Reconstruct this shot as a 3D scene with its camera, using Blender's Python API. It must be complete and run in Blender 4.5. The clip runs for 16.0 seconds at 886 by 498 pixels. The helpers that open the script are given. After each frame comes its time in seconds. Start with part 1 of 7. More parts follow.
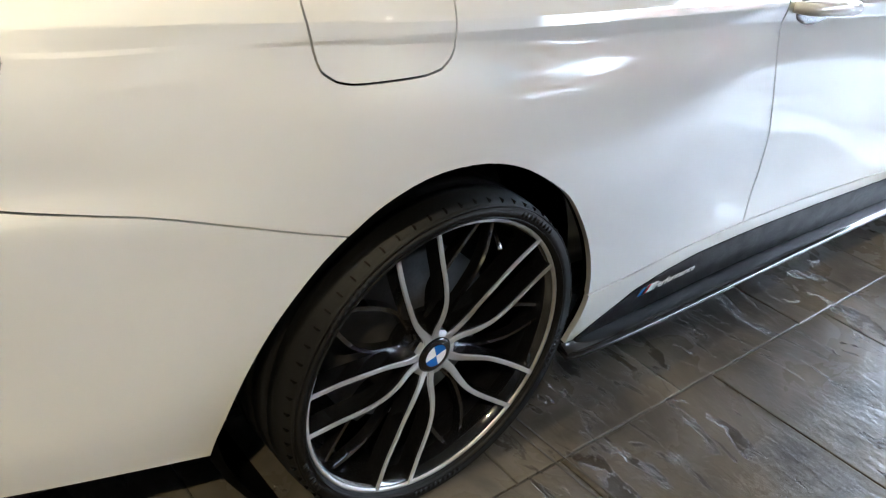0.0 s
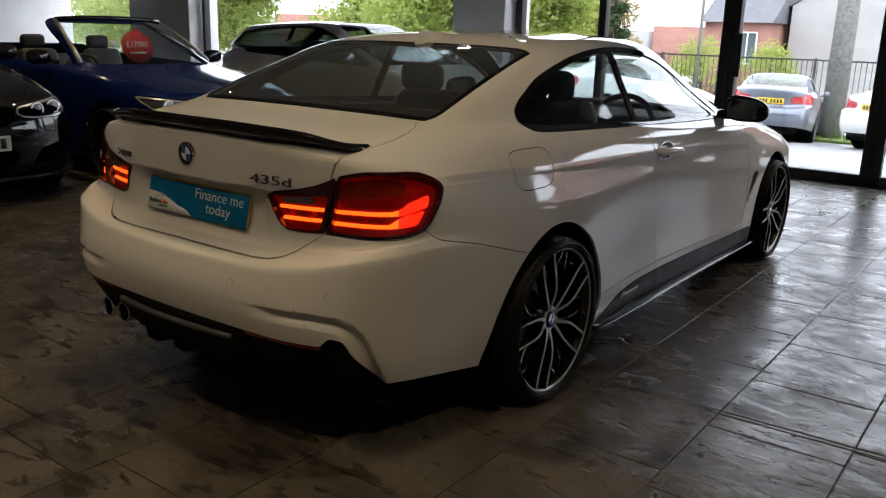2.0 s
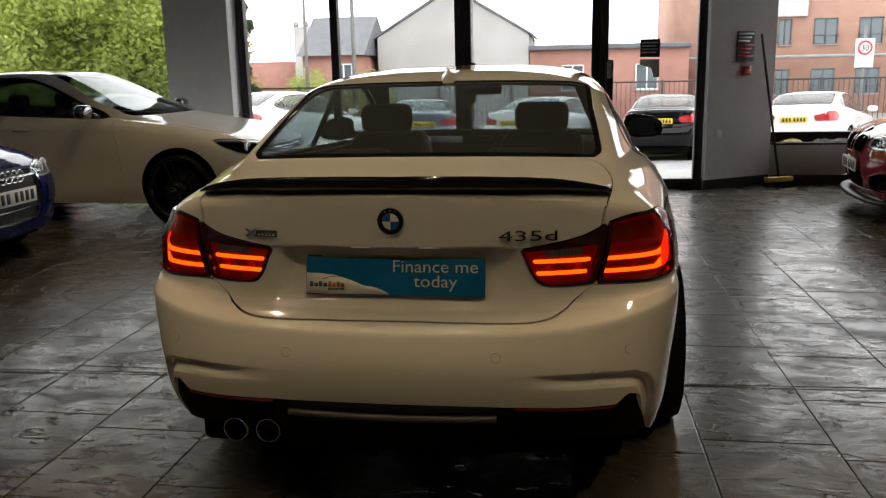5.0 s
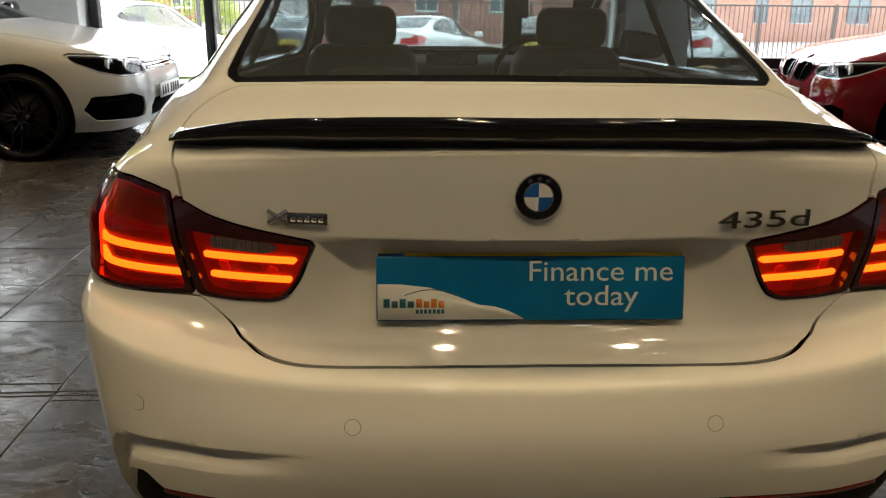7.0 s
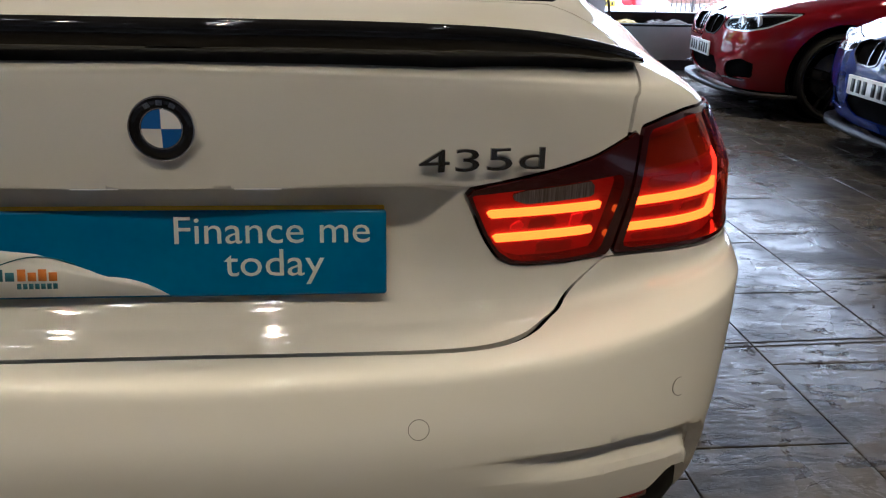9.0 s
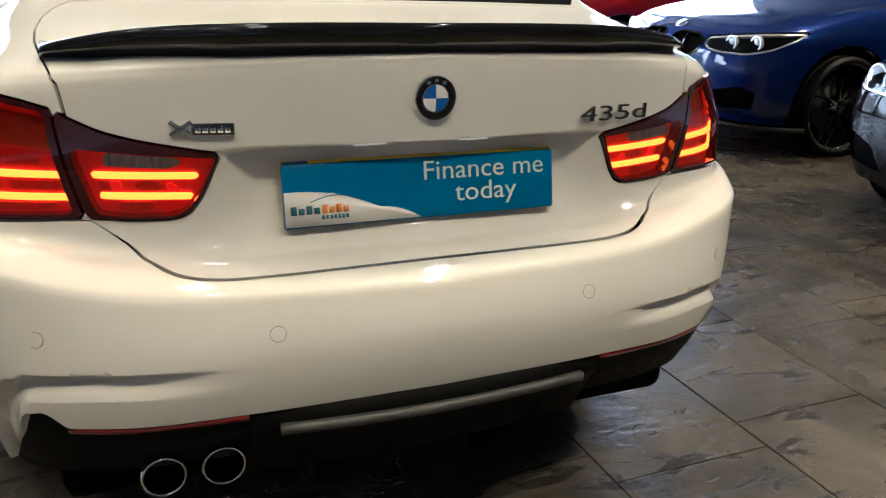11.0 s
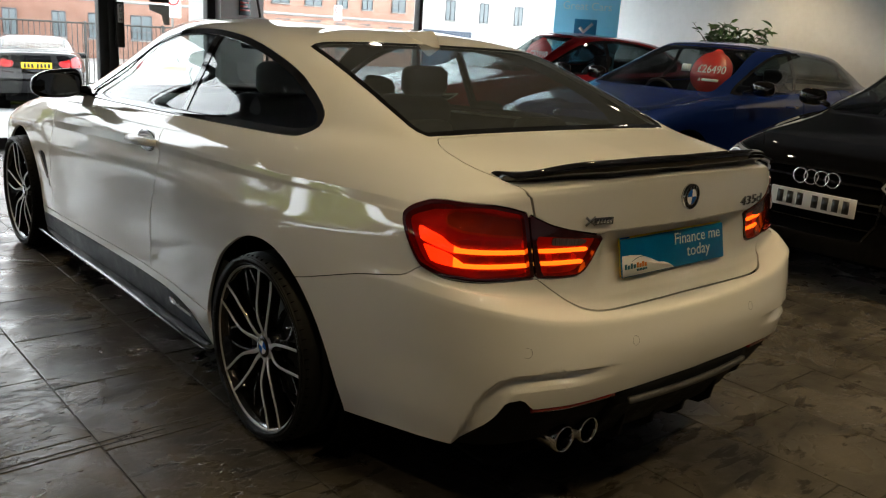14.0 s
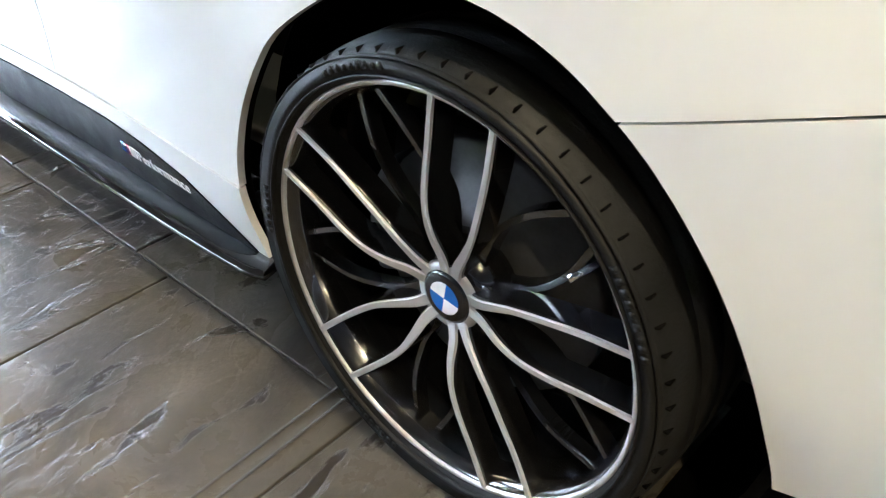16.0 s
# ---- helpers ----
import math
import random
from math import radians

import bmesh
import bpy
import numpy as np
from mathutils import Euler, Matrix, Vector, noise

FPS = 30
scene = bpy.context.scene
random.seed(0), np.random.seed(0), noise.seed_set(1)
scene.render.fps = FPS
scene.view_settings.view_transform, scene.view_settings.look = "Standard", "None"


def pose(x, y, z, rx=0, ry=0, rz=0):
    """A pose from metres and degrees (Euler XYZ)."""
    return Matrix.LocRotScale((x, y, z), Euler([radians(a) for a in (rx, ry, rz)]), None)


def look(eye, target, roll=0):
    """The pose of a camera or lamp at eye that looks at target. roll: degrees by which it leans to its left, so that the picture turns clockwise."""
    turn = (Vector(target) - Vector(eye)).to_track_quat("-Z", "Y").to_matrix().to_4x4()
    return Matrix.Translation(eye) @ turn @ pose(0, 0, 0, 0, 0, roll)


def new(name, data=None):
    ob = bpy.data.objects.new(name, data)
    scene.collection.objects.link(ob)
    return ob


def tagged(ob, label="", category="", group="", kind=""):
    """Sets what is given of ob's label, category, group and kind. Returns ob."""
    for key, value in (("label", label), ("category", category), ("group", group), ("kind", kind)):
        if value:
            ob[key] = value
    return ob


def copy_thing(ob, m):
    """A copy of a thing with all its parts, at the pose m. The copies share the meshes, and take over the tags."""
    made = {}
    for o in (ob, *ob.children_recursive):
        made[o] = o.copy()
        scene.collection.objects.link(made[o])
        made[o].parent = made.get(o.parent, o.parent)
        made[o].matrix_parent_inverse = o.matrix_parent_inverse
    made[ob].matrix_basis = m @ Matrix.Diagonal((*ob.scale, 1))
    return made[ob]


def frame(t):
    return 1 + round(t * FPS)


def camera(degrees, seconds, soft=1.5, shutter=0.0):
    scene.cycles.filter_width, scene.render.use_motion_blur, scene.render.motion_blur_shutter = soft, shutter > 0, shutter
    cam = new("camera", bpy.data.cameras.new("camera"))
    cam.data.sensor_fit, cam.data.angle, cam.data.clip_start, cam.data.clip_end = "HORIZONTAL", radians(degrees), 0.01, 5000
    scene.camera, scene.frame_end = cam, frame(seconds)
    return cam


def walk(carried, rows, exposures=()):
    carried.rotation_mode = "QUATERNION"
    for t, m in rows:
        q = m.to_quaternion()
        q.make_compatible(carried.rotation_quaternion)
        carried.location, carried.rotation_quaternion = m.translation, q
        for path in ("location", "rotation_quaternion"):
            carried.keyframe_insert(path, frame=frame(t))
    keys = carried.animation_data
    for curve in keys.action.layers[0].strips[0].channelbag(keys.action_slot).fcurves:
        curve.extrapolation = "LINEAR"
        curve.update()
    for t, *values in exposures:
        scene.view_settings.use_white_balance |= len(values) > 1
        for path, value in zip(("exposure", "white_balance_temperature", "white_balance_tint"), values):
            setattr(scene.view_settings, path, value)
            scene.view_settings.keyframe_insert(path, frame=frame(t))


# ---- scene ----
# Metres; the white coupe's rear axle is the origin, its nose points along +y.
cam = camera(56.0, 16.0, soft=1.15, shutter=0.1)
PATH = [
    (0, (1.732, -0.807, 1.205), (0.46, 0.372, 0.209), 7.5),
    (0.5, (1.939, -1.243, 1.212), (0.694, 0.057, 0.342), 3.8),
    (1, (2.086, -1.726, 1.289), (0.856, -0.296, 0.623), 1.5),
    (1.5, (2.198, -2.232, 1.334), (1.005, -0.737, 0.748), 1.4),
    (2, (2.308, -2.642, 1.352), (1.16, -1.085, 0.846), 1.8),
    (2.5, (2.346, -2.889, 1.346), (1.212, -1.319, 0.849), 0.2),
    (3, (2.265, -2.998, 1.374), (1.194, -1.384, 0.876), 1.3),
    (3.5, (1.823, -3.127, 1.357), (0.871, -1.436, 0.874), 4.4),
    (4, (1.332, -3.185, 1.34), (0.462, -1.43, 0.933), 2.2),
    (4.5, (0.893, -3.18, 1.335), (0.318, -1.309, 0.925), -0.8),
    (5, (0.483, -3.202, 1.347), (0.194, -1.268, 0.927), -1.2),
    (7.5, (-0.225, -1.997, 1.225), (-0.104, -0.108, 0.581), 0.8),
    (8, (-0.179, -1.894, 1.209), (-0.02, -0.018, 0.533), 0.9),
    (8.5, (0.036, -1.914, 1.19), (0.204, -0.042, 0.507), 1.2),
    (9, (0.225, -1.939, 1.14), (0.429, -0.068, 0.463), 1.5),
    (11.5, (-0.957, -2.412, 1.22), (-0.045, -0.756, 0.567), 3.2),
    (12, (-1.418, -2.562, 1.325), (-0.384, -0.941, 0.773), 3.5),
    (12.5, (-1.87, -2.714, 1.394), (-0.784, -1.109, 0.897), 2.8),
    (13, (-2.185, -2.852, 1.403), (-1.048, -1.286, 0.897), 2.3),
    (13.5, (-2.255, -2.703, 1.398), (-1.063, -1.176, 0.898), 3.7),
    (14, (-2.14, -2.299, 1.362), (-0.863, -0.846, 0.854), 3.9),
    (14.5, (-1.883, -1.782, 1.299), (-0.614, -0.384, 0.64), 3.2),
    (15, (-1.716, -1.257, 1.188), (-0.449, 0.051, 0.36), 2.0),
    (15.5, (-1.537, -0.812, 1.043), (-0.324, 0.367, -0.024), 1.0),
    (16, (-1.45, -0.53, 0.932), (-0.253, 0.582, -0.212), -1.3),
]
EXPOSURES = [(0.0, 2.1, 5350, 10), (0.5, 1.65, 5400, 10), (1.0, 0.92, 5600, 12), (1.5, 0.14, 5750, 16), (2.0, -0.48, 6100, 16), (2.5, -0.44, 6400, 16), (3.5, -0.63, 6600, 16), (4.0, -0.93, 6700, 16), (4.5, -1.21, 6800, 16), (5.0, -0.74, 6750, 14), (6.4, 0.16, 6500, 12), (7.5, 0.32, 6400, 11), (8.2, 0.5, 5980, 12), (8.55, 0.57, 5550, 14), (9.0, 0.6, 5200, 16), (10.2, 0.95, 5350, 13), (11.5, 1.36, 5000, 13), (12.0, 0.46, 5250, 13), (12.5, -0.3, 5400, 10), (13.5, -0.22, 6000, 10), (14.0, 0.05, 6450, 10), (14.5, 0.5, 6450, 10), (15.0, 1.05, 5900, 10), (15.5, 1.92, 5750, 10), (16.0, 2.9, 5400, 10)]
walk(cam, [(t, look(eye, target, roll)) for t, eye, target, roll in PATH], EXPOSURES)

# ---- daylight: overcast sky, soft sun ----
world = bpy.data.worlds.new("sky")
scene.world = world
world.use_nodes = True
wn = world.node_tree.nodes
wl = world.node_tree.links
sky = wn.new("ShaderNodeTexSky")
sky.sky_type = "NISHITA"
sky.sun_disc = False
sky.sun_elevation = radians(48)
sky.sun_rotation = radians(35)
sky.air_density, sky.dust_density, sky.ozone_density = 1.0, 6.0, 0.6
cloud = wn.new("ShaderNodeMixRGB")
cloud.inputs[0].default_value = 0.75
cloud.inputs[2].default_value = (46.0, 47.5, 50.0, 1)
wl.new(sky.outputs[0], cloud.inputs[1])
wl.new(cloud.outputs[0], wn["Background"].inputs[0])
wn["Background"].inputs[1].default_value = 0.17
sun = new("sun", bpy.data.lights.new("sun", "SUN"))
sun.data.energy = 1.5
sun.data.angle = radians(25)
sun.data.color = (1.0, 0.96, 0.9)
sun.matrix_world = look((0, 0, 0), (-0.4, -0.55, -0.95))


# ---- materials ----
def material(name):
    m = bpy.data.materials.new(name)
    m.use_nodes = True
    return m, m.node_tree.nodes, m.node_tree.links, m.node_tree.nodes["Principled BSDF"]


def noisy(name, dark, light, scale=6.0, rough=(0.5, 0.7), metal=0.0, bump=0.0, bump_scale=60.0, coat=0.0, detail=6.0, stretch=(1, 1, 1), spec=0.5):
    """Principled surface whose colour wanders between two tones at two scales, with fine relief."""
    m, n, l, b = material(name)
    co = n.new("ShaderNodeTexCoord")
    mp = n.new("ShaderNodeMapping")
    mp.inputs["Scale"].default_value = stretch
    l.new(co.outputs["Object"], mp.inputs[0])
    big = n.new("ShaderNodeTexNoise")
    big.inputs["Scale"].default_value, big.inputs["Detail"].default_value = scale, detail
    small = n.new("ShaderNodeTexNoise")
    small.inputs["Scale"].default_value, small.inputs["Detail"].default_value = scale * 9, 3
    l.new(mp.outputs[0], big.inputs[0])
    l.new(mp.outputs[0], small.inputs[0])
    mixed = n.new("ShaderNodeMath")
    mixed.operation = "MULTIPLY_ADD"
    mixed.inputs[1].default_value = 0.3
    l.new(small.outputs[0], mixed.inputs[0])
    l.new(big.outputs[0], mixed.inputs[2])
    ramp = n.new("ShaderNodeValToRGB")
    ramp.color_ramp.elements[0].position, ramp.color_ramp.elements[1].position = 0.45, 0.85
    ramp.color_ramp.elements[0].color, ramp.color_ramp.elements[1].color = (*dark, 1), (*light, 1)
    l.new(mixed.outputs[0], ramp.inputs[0])
    l.new(ramp.outputs[0], b.inputs["Base Color"])
    rr = n.new("ShaderNodeMapRange")
    rr.inputs["From Min"].default_value, rr.inputs["From Max"].default_value = 0.3, 0.7
    rr.inputs["To Min"].default_value, rr.inputs["To Max"].default_value = rough
    l.new(big.outputs[0], rr.inputs[0])
    l.new(rr.outputs[0], b.inputs["Roughness"])
    b.inputs["Metallic"].default_value = metal
    b.inputs["Coat Weight"].default_value = coat
    b.inputs["Coat Roughness"].default_value = 0.03
    b.inputs["Specular IOR Level"].default_value = spec
    if bump:
        fine = n.new("ShaderNodeTexNoise")
        fine.inputs["Scale"].default_value, fine.inputs["Detail"].default_value = bump_scale, 5
        l.new(mp.outputs[0], fine.inputs[0])
        bp = n.new("ShaderNodeBump")
        bp.inputs["Strength"].default_value, bp.inputs["Distance"].default_value = bump, 0.01
        l.new(fine.outputs[0], bp.inputs["Height"])
        l.new(bp.outputs[0], b.inputs["Normal"])
    return m


def paint(name, tone, metal=0.0, rough=0.35, shine=1.6, spec=0.0):
    """Car lacquer: base coat with a faint orange-peel clear coat."""
    m, n, l, b = material(name)
    co = n.new("ShaderNodeTexCoord")
    big = n.new("ShaderNodeTexNoise")
    big.inputs["Scale"].default_value, big.inputs["Detail"].default_value = 3.0, 4
    l.new(co.outputs["Object"], big.inputs[0])
    ramp = n.new("ShaderNodeValToRGB")
    ramp.color_ramp.elements[0].color = (*[c * 0.94 for c in tone], 1)
    ramp.color_ramp.elements[1].color = (*[min(1, c * 1.04) for c in tone], 1)
    l.new(big.outputs[0], ramp.inputs[0])
    l.new(ramp.outputs[0], b.inputs["Base Color"])
    b.inputs["Metallic"].default_value = metal
    b.inputs["Roughness"].default_value = rough
    b.inputs["Specular IOR Level"].default_value = spec
    b.inputs["Coat Weight"].default_value = 1.0
    b.inputs["Coat IOR"].default_value = shine
    b.inputs["Coat Roughness"].default_value = 0.022
    peel = n.new("ShaderNodeTexNoise")
    peel.inputs["Scale"].default_value, peel.inputs["Detail"].default_value = 180.0, 2
    l.new(co.outputs["Object"], peel.inputs[0])
    bp = n.new("ShaderNodeBump")
    bp.inputs["Strength"].default_value, bp.inputs["Distance"].default_value = 0.012, 0.004
    l.new(peel.outputs[0], bp.inputs["Height"])
    l.new(bp.outputs[0], b.inputs["Coat Normal"])
    return m


def clear(name, tint, gloss=1.0, ior=1.5, veil=0.0):
    """Thin glass: tinted see-through with a mirror gloss by angle."""
    m, n, l, b = material(name)
    n.remove(b)
    tr = n.new("ShaderNodeBsdfTransparent")
    tr.inputs[0].default_value = (*tint, 1)
    gl = n.new("ShaderNodeBsdfGlossy")
    gl.inputs["Roughness"].default_value = 0.01
    gl.inputs[0].default_value = (gloss, gloss, gloss, 1)
    lw = n.new("ShaderNodeLayerWeight")
    lw.inputs[0].default_value = 0.5
    pw = n.new("ShaderNodeMath")
    pw.operation, pw.inputs[1].default_value = "POWER", 5.0
    l.new(lw.outputs["Facing"], pw.inputs[0])
    fr = n.new("ShaderNodeMapRange")
    fr.inputs["To Min"].default_value, fr.inputs["To Max"].default_value = ((ior - 1) / (ior + 1)) ** 2, 0.9
    l.new(pw.outputs[0], fr.inputs[0])
    mx = n.new("ShaderNodeMixShader")
    l.new(fr.outputs[0], mx.inputs[0])
    l.new(tr.outputs[0], mx.inputs[1])
    l.new(gl.outputs[0], mx.inputs[2])
    last = mx
    # reflected haze on the glass, mixed in as a flat grey
    if veil:
        haze = n.new("ShaderNodeBsdfDiffuse")
        haze.inputs[0].default_value = (0.50, 0.56, 0.60, 1)
        last = n.new("ShaderNodeMixShader")
        last.inputs[0].default_value = veil
        l.new(mx.outputs[0], last.inputs[1])
        l.new(haze.outputs[0], last.inputs[2])
    l.new(last.outputs[0], n["Material Output"].inputs[0])
    return m


def glow(name, tone, strength):
    m, n, l, b = material(name)
    b.inputs["Base Color"].default_value = (*tone, 1)
    b.inputs["Emission Color"].default_value = (*tone, 1)
    b.inputs["Emission Strength"].default_value = strength
    return m


def plain(name, tone, rough=0.5, metal=0.0, coat=0.0):
    m, n, l, b = material(name)
    b.inputs["Base Color"].default_value = (*tone, 1)
    b.inputs["Roughness"].default_value, b.inputs["Metallic"].default_value = rough, metal
    b.inputs["Coat Weight"].default_value = coat
    return m


WHITE_PAINT = paint("white_lacquer", (0.80, 0.79, 0.755), shine=1.75)
GLOSS_BLACK = paint("gloss_black", (0.008, 0.008, 0.009))
SATIN_BLACK = noisy("satin_black_plastic", (0.003, 0.003, 0.0034), (0.007, 0.007, 0.008), 20, (0.34, 0.5), bump=0.15, bump_scale=400, spec=0.3)
# near-zero black: the shade of gaps and recesses is put into the colour
GAP_BLACK = plain("cavity_shade", (0.002, 0.002, 0.002), 1.0)
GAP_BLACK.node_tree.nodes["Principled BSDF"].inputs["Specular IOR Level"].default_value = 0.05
MATT_BLACK = noisy("matt_black_plastic", (0.002, 0.002, 0.002), (0.005, 0.005, 0.005), 20, (0.5, 0.7), bump=0.15, bump_scale=400, spec=0.10)
RUBBER = noisy("tyre_rubber", (0.005, 0.005, 0.005), (0.010, 0.010, 0.010), 14, (0.45, 0.62), bump=0.10, bump_scale=250, spec=0.18)
MACHINED = noisy("machined_alloy", (0.46, 0.46, 0.47), (0.56, 0.56, 0.57), 8, (0.38, 0.48), metal=0.55)
RIM_BLACK = noisy("black_rim", (0.005, 0.005, 0.0055), (0.010, 0.010, 0.0105), 12, (0.12, 0.22), coat=1.0)
STEEL = noisy("brake_steel", (0.035, 0.035, 0.036), (0.07, 0.07, 0.072), 20, (0.4, 0.55), metal=0.3)
CHROME = plain("chrome", (0.85, 0.86, 0.88), 0.06, 1.0)
DARK_CHROME = plain("smoked_chrome", (0.30, 0.30, 0.31), 0.12, 1.0)
GLASS = clear("window_glass", (0.82, 0.88, 0.87))
DARK_GLASS = clear("tinted_glass", (0.58, 0.64, 0.64), ior=1.6)
# the veil share stands in for reflections on the rear window
BACK_GLASS = clear("dark_tinted_glass", (0.36, 0.42, 0.43), ior=1.75, veil=0.06)
BLACK_GLASS = clear("privacy_glass", (0.24, 0.28, 0.28), ior=1.65)
SHOP_GLASS = clear("shop_glass", (0.93, 0.95, 0.94))
LENS_RED = clear("red_lens", (0.90, 0.23, 0.07), ior=1.6)
LENS_CLEAR = clear("clear_lens", (0.92, 0.93, 0.95))
# housing, reflector, step and cell glow stands in for light from the bars
LAMP_RED = glow("lamp_housing_glow", (0.36, 0.012, 0.005), 0.20)
LAMP_DARK = plain("lamp_housing_dark", (0.40, 0.26, 0.10), 0.2, 0.3, 0.6)
LAMP_GLOW = glow("tail_light_bar", (1.0, 0.40, 0.05), 3.6)
LAMP_HOOK = glow("tail_light_hook", (1.0, 0.07, 0.015), 2.6)
# chrome in the lamp: the orange light it mirrors is put into its colour
AMBER_SHEEN = plain("lamp_amber_sheen", (0.75, 0.26, 0.06), 0.2, 0.4, 0.6)
LAMP_DIM = glow("reflector_glow", (0.30, 0.009, 0.004), 0.20)
LAMP_STEP = glow("lamp_step_glow", (0.60, 0.020, 0.008), 0.32)
LAMP_DEEP = glow("lamp_cell_glow", (0.22, 0.009, 0.005), 0.16)
LAMP_REVERSE = noisy("reverse_light_lens", (0.05, 0.035, 0.035), (0.17, 0.14, 0.14), 90, (0.1, 0.2), coat=0.6, stretch=(6, 1, 0.2))
LAMP_EDGE = plain("lamp_edge", (0.040, 0.005, 0.006), 0.12, 0.0, 1.0)
INTERIOR = noisy("charcoal_trim", (0.012, 0.012, 0.013), (0.028, 0.027, 0.027), 30, (0.6, 0.8), bump=0.2, bump_scale=300)
LEATHER = noisy("black_leather", (0.016, 0.016, 0.017), (0.035, 0.034, 0.033), 25, (0.45, 0.6), bump=0.3, bump_scale=220)
BADGE_BLUE = plain("badge_blue", (0.01, 0.12, 0.48), 0.2, 0.0, 1.0)
BADGE_NAVY = plain("badge_navy", (0.01, 0.02, 0.16), 0.2, 0.0, 1.0)
BADGE_RED = plain("badge_red", (0.55, 0.02, 0.03), 0.2, 0.0, 1.0)
BADGE_WHITE = plain("badge_white", (0.85, 0.86, 0.88), 0.2, 0.0, 1.0)


# ---- mesh tools ----
def part(name, bm, mat, parent=None, label="", smooth=True):
    """Links a bmesh as one mesh object, under a thing or a part."""
    me = bpy.data.meshes.new(name)
    bm.to_mesh(me)
    bm.free()
    me.materials.append(mat)
    if smooth:
        me.shade_smooth()
    ob = new(name, me)
    ob.parent = parent
    if label:
        ob["label"] = label
    return ob


def thing(name, label, category, group="", at=None, kind=""):
    ob = tagged(new(name), label, category, group, kind)
    ob.empty_display_size = 0.1
    if at is not None:
        ob.matrix_world = at
    return ob


def add_box(bm, lo, hi, bevel=0.0, turn=None, segments=2):
    """A box from corner to corner, its edges rounded."""
    r = bmesh.ops.create_cube(bm, size=1)
    vs = r["verts"]
    size = Vector(hi) - Vector(lo)
    mid = (Vector(hi) + Vector(lo)) / 2
    for v in vs:
        v.co = Vector((v.co.x * size.x, v.co.y * size.y, v.co.z * size.z)) + mid
    if bevel:
        es = list({e for v in vs for e in v.link_edges})
        made = bmesh.ops.bevel(bm, geom=es, offset=bevel, segments=segments, affect="EDGES", profile=0.5)
        vs = list({v for f in made["faces"] for v in f.verts} | {v for v in vs if v.is_valid})
    if turn is not None:
        bmesh.ops.transform(bm, matrix=turn, verts=vs)
    return bm


def box(lo, hi, bevel=0.0, turn=None, segments=2):
    return add_box(bmesh.new(), lo, hi, bevel, turn, segments)


def lathe(profile, steps=48, axis="x", start=0.0, sweep=math.tau, bm=None):
    """Turns a profile of (along axis, radius) about an axis."""
    bm = bm or bmesh.new()
    full = abs(sweep - math.tau) < 1e-6
    rows = []
    for k in range(steps if full else steps + 1):
        a = start + sweep * k / steps
        c, s = math.cos(a), math.sin(a)
        if axis == "x":
            rows.append([bm.verts.new((p, r * c, r * s)) for p, r in profile])
        elif axis == "y":
            rows.append([bm.verts.new((r * c, p, r * s)) for p, r in profile])
        else:
            rows.append([bm.verts.new((r * c, r * s, p)) for p, r in profile])
    n = len(rows)
    for k in range(n if full else n - 1):
        a, b = rows[k], rows[(k + 1) % n]
        for i in range(len(profile) - 1):
            try:
                bm.faces.new((a[i], b[i], b[i + 1], a[i + 1]))
            except ValueError:
                pass
    bmesh.ops.remove_doubles(bm, verts=bm.verts, dist=1e-5)
    bmesh.ops.recalc_face_normals(bm, faces=bm.faces)
    return bm


def tube(points, radius, steps=10, bm=None, caps=True):
    """A round bar along points; radius is one number or one for each point."""
    bm = bm or bmesh.new()
    pts = [Vector(p) for p in points]
    rad = radius if isinstance(radius, (list, tuple)) else [radius] * len(pts)
    rows = []
    side = None
    for i, p in enumerate(pts):
        d = (pts[min(i + 1, len(pts) - 1)] - pts[max(i - 1, 0)]).normalized()
        if side is None:
            side = d.cross(Vector((0.3, 0.2, 1))).normalized()
        side = (side - d * side.dot(d)).normalized()
        up = d.cross(side)
        rows.append([bm.verts.new(p + rad[i] * (math.cos(math.tau * k / steps) * side + math.sin(math.tau * k / steps) * up)) for k in range(steps)])
    for a, b in zip(rows, rows[1:]):
        for k in range(steps):
            bm.faces.new((a[k], a[(k + 1) % steps], b[(k + 1) % steps], b[k]))
    if caps:
        bm.faces.new(rows[0][::-1])
        bm.faces.new(rows[-1])
    return bm


def sweep(points, section, bm=None, side_hint=(0, 0, 1)):
    """A bar of a given section [(across, up)] along points; across lies level with the hint's plane."""
    bm = bm or bmesh.new()
    pts = [Vector(p) for p in points]
    rows = []
    for i, p in enumerate(pts):
        d = (pts[min(i + 1, len(pts) - 1)] - pts[max(i - 1, 0)]).normalized()
        up = Vector(side_hint)
        across = d.cross(up).normalized()
        sec = section(i / (len(pts) - 1)) if callable(section) else section
        rows.append([bm.verts.new(p + a * across + b * up) for a, b in sec])
    k = len(rows[0])
    for a, b in zip(rows, rows[1:]):
        for j in range(k):
            bm.faces.new((a[j], a[(j + 1) % k], b[(j + 1) % k], b[j]))
    bm.faces.new(rows[0][::-1])
    bm.faces.new(rows[-1])
    bmesh.ops.recalc_face_normals(bm, faces=bm.faces)
    return bm


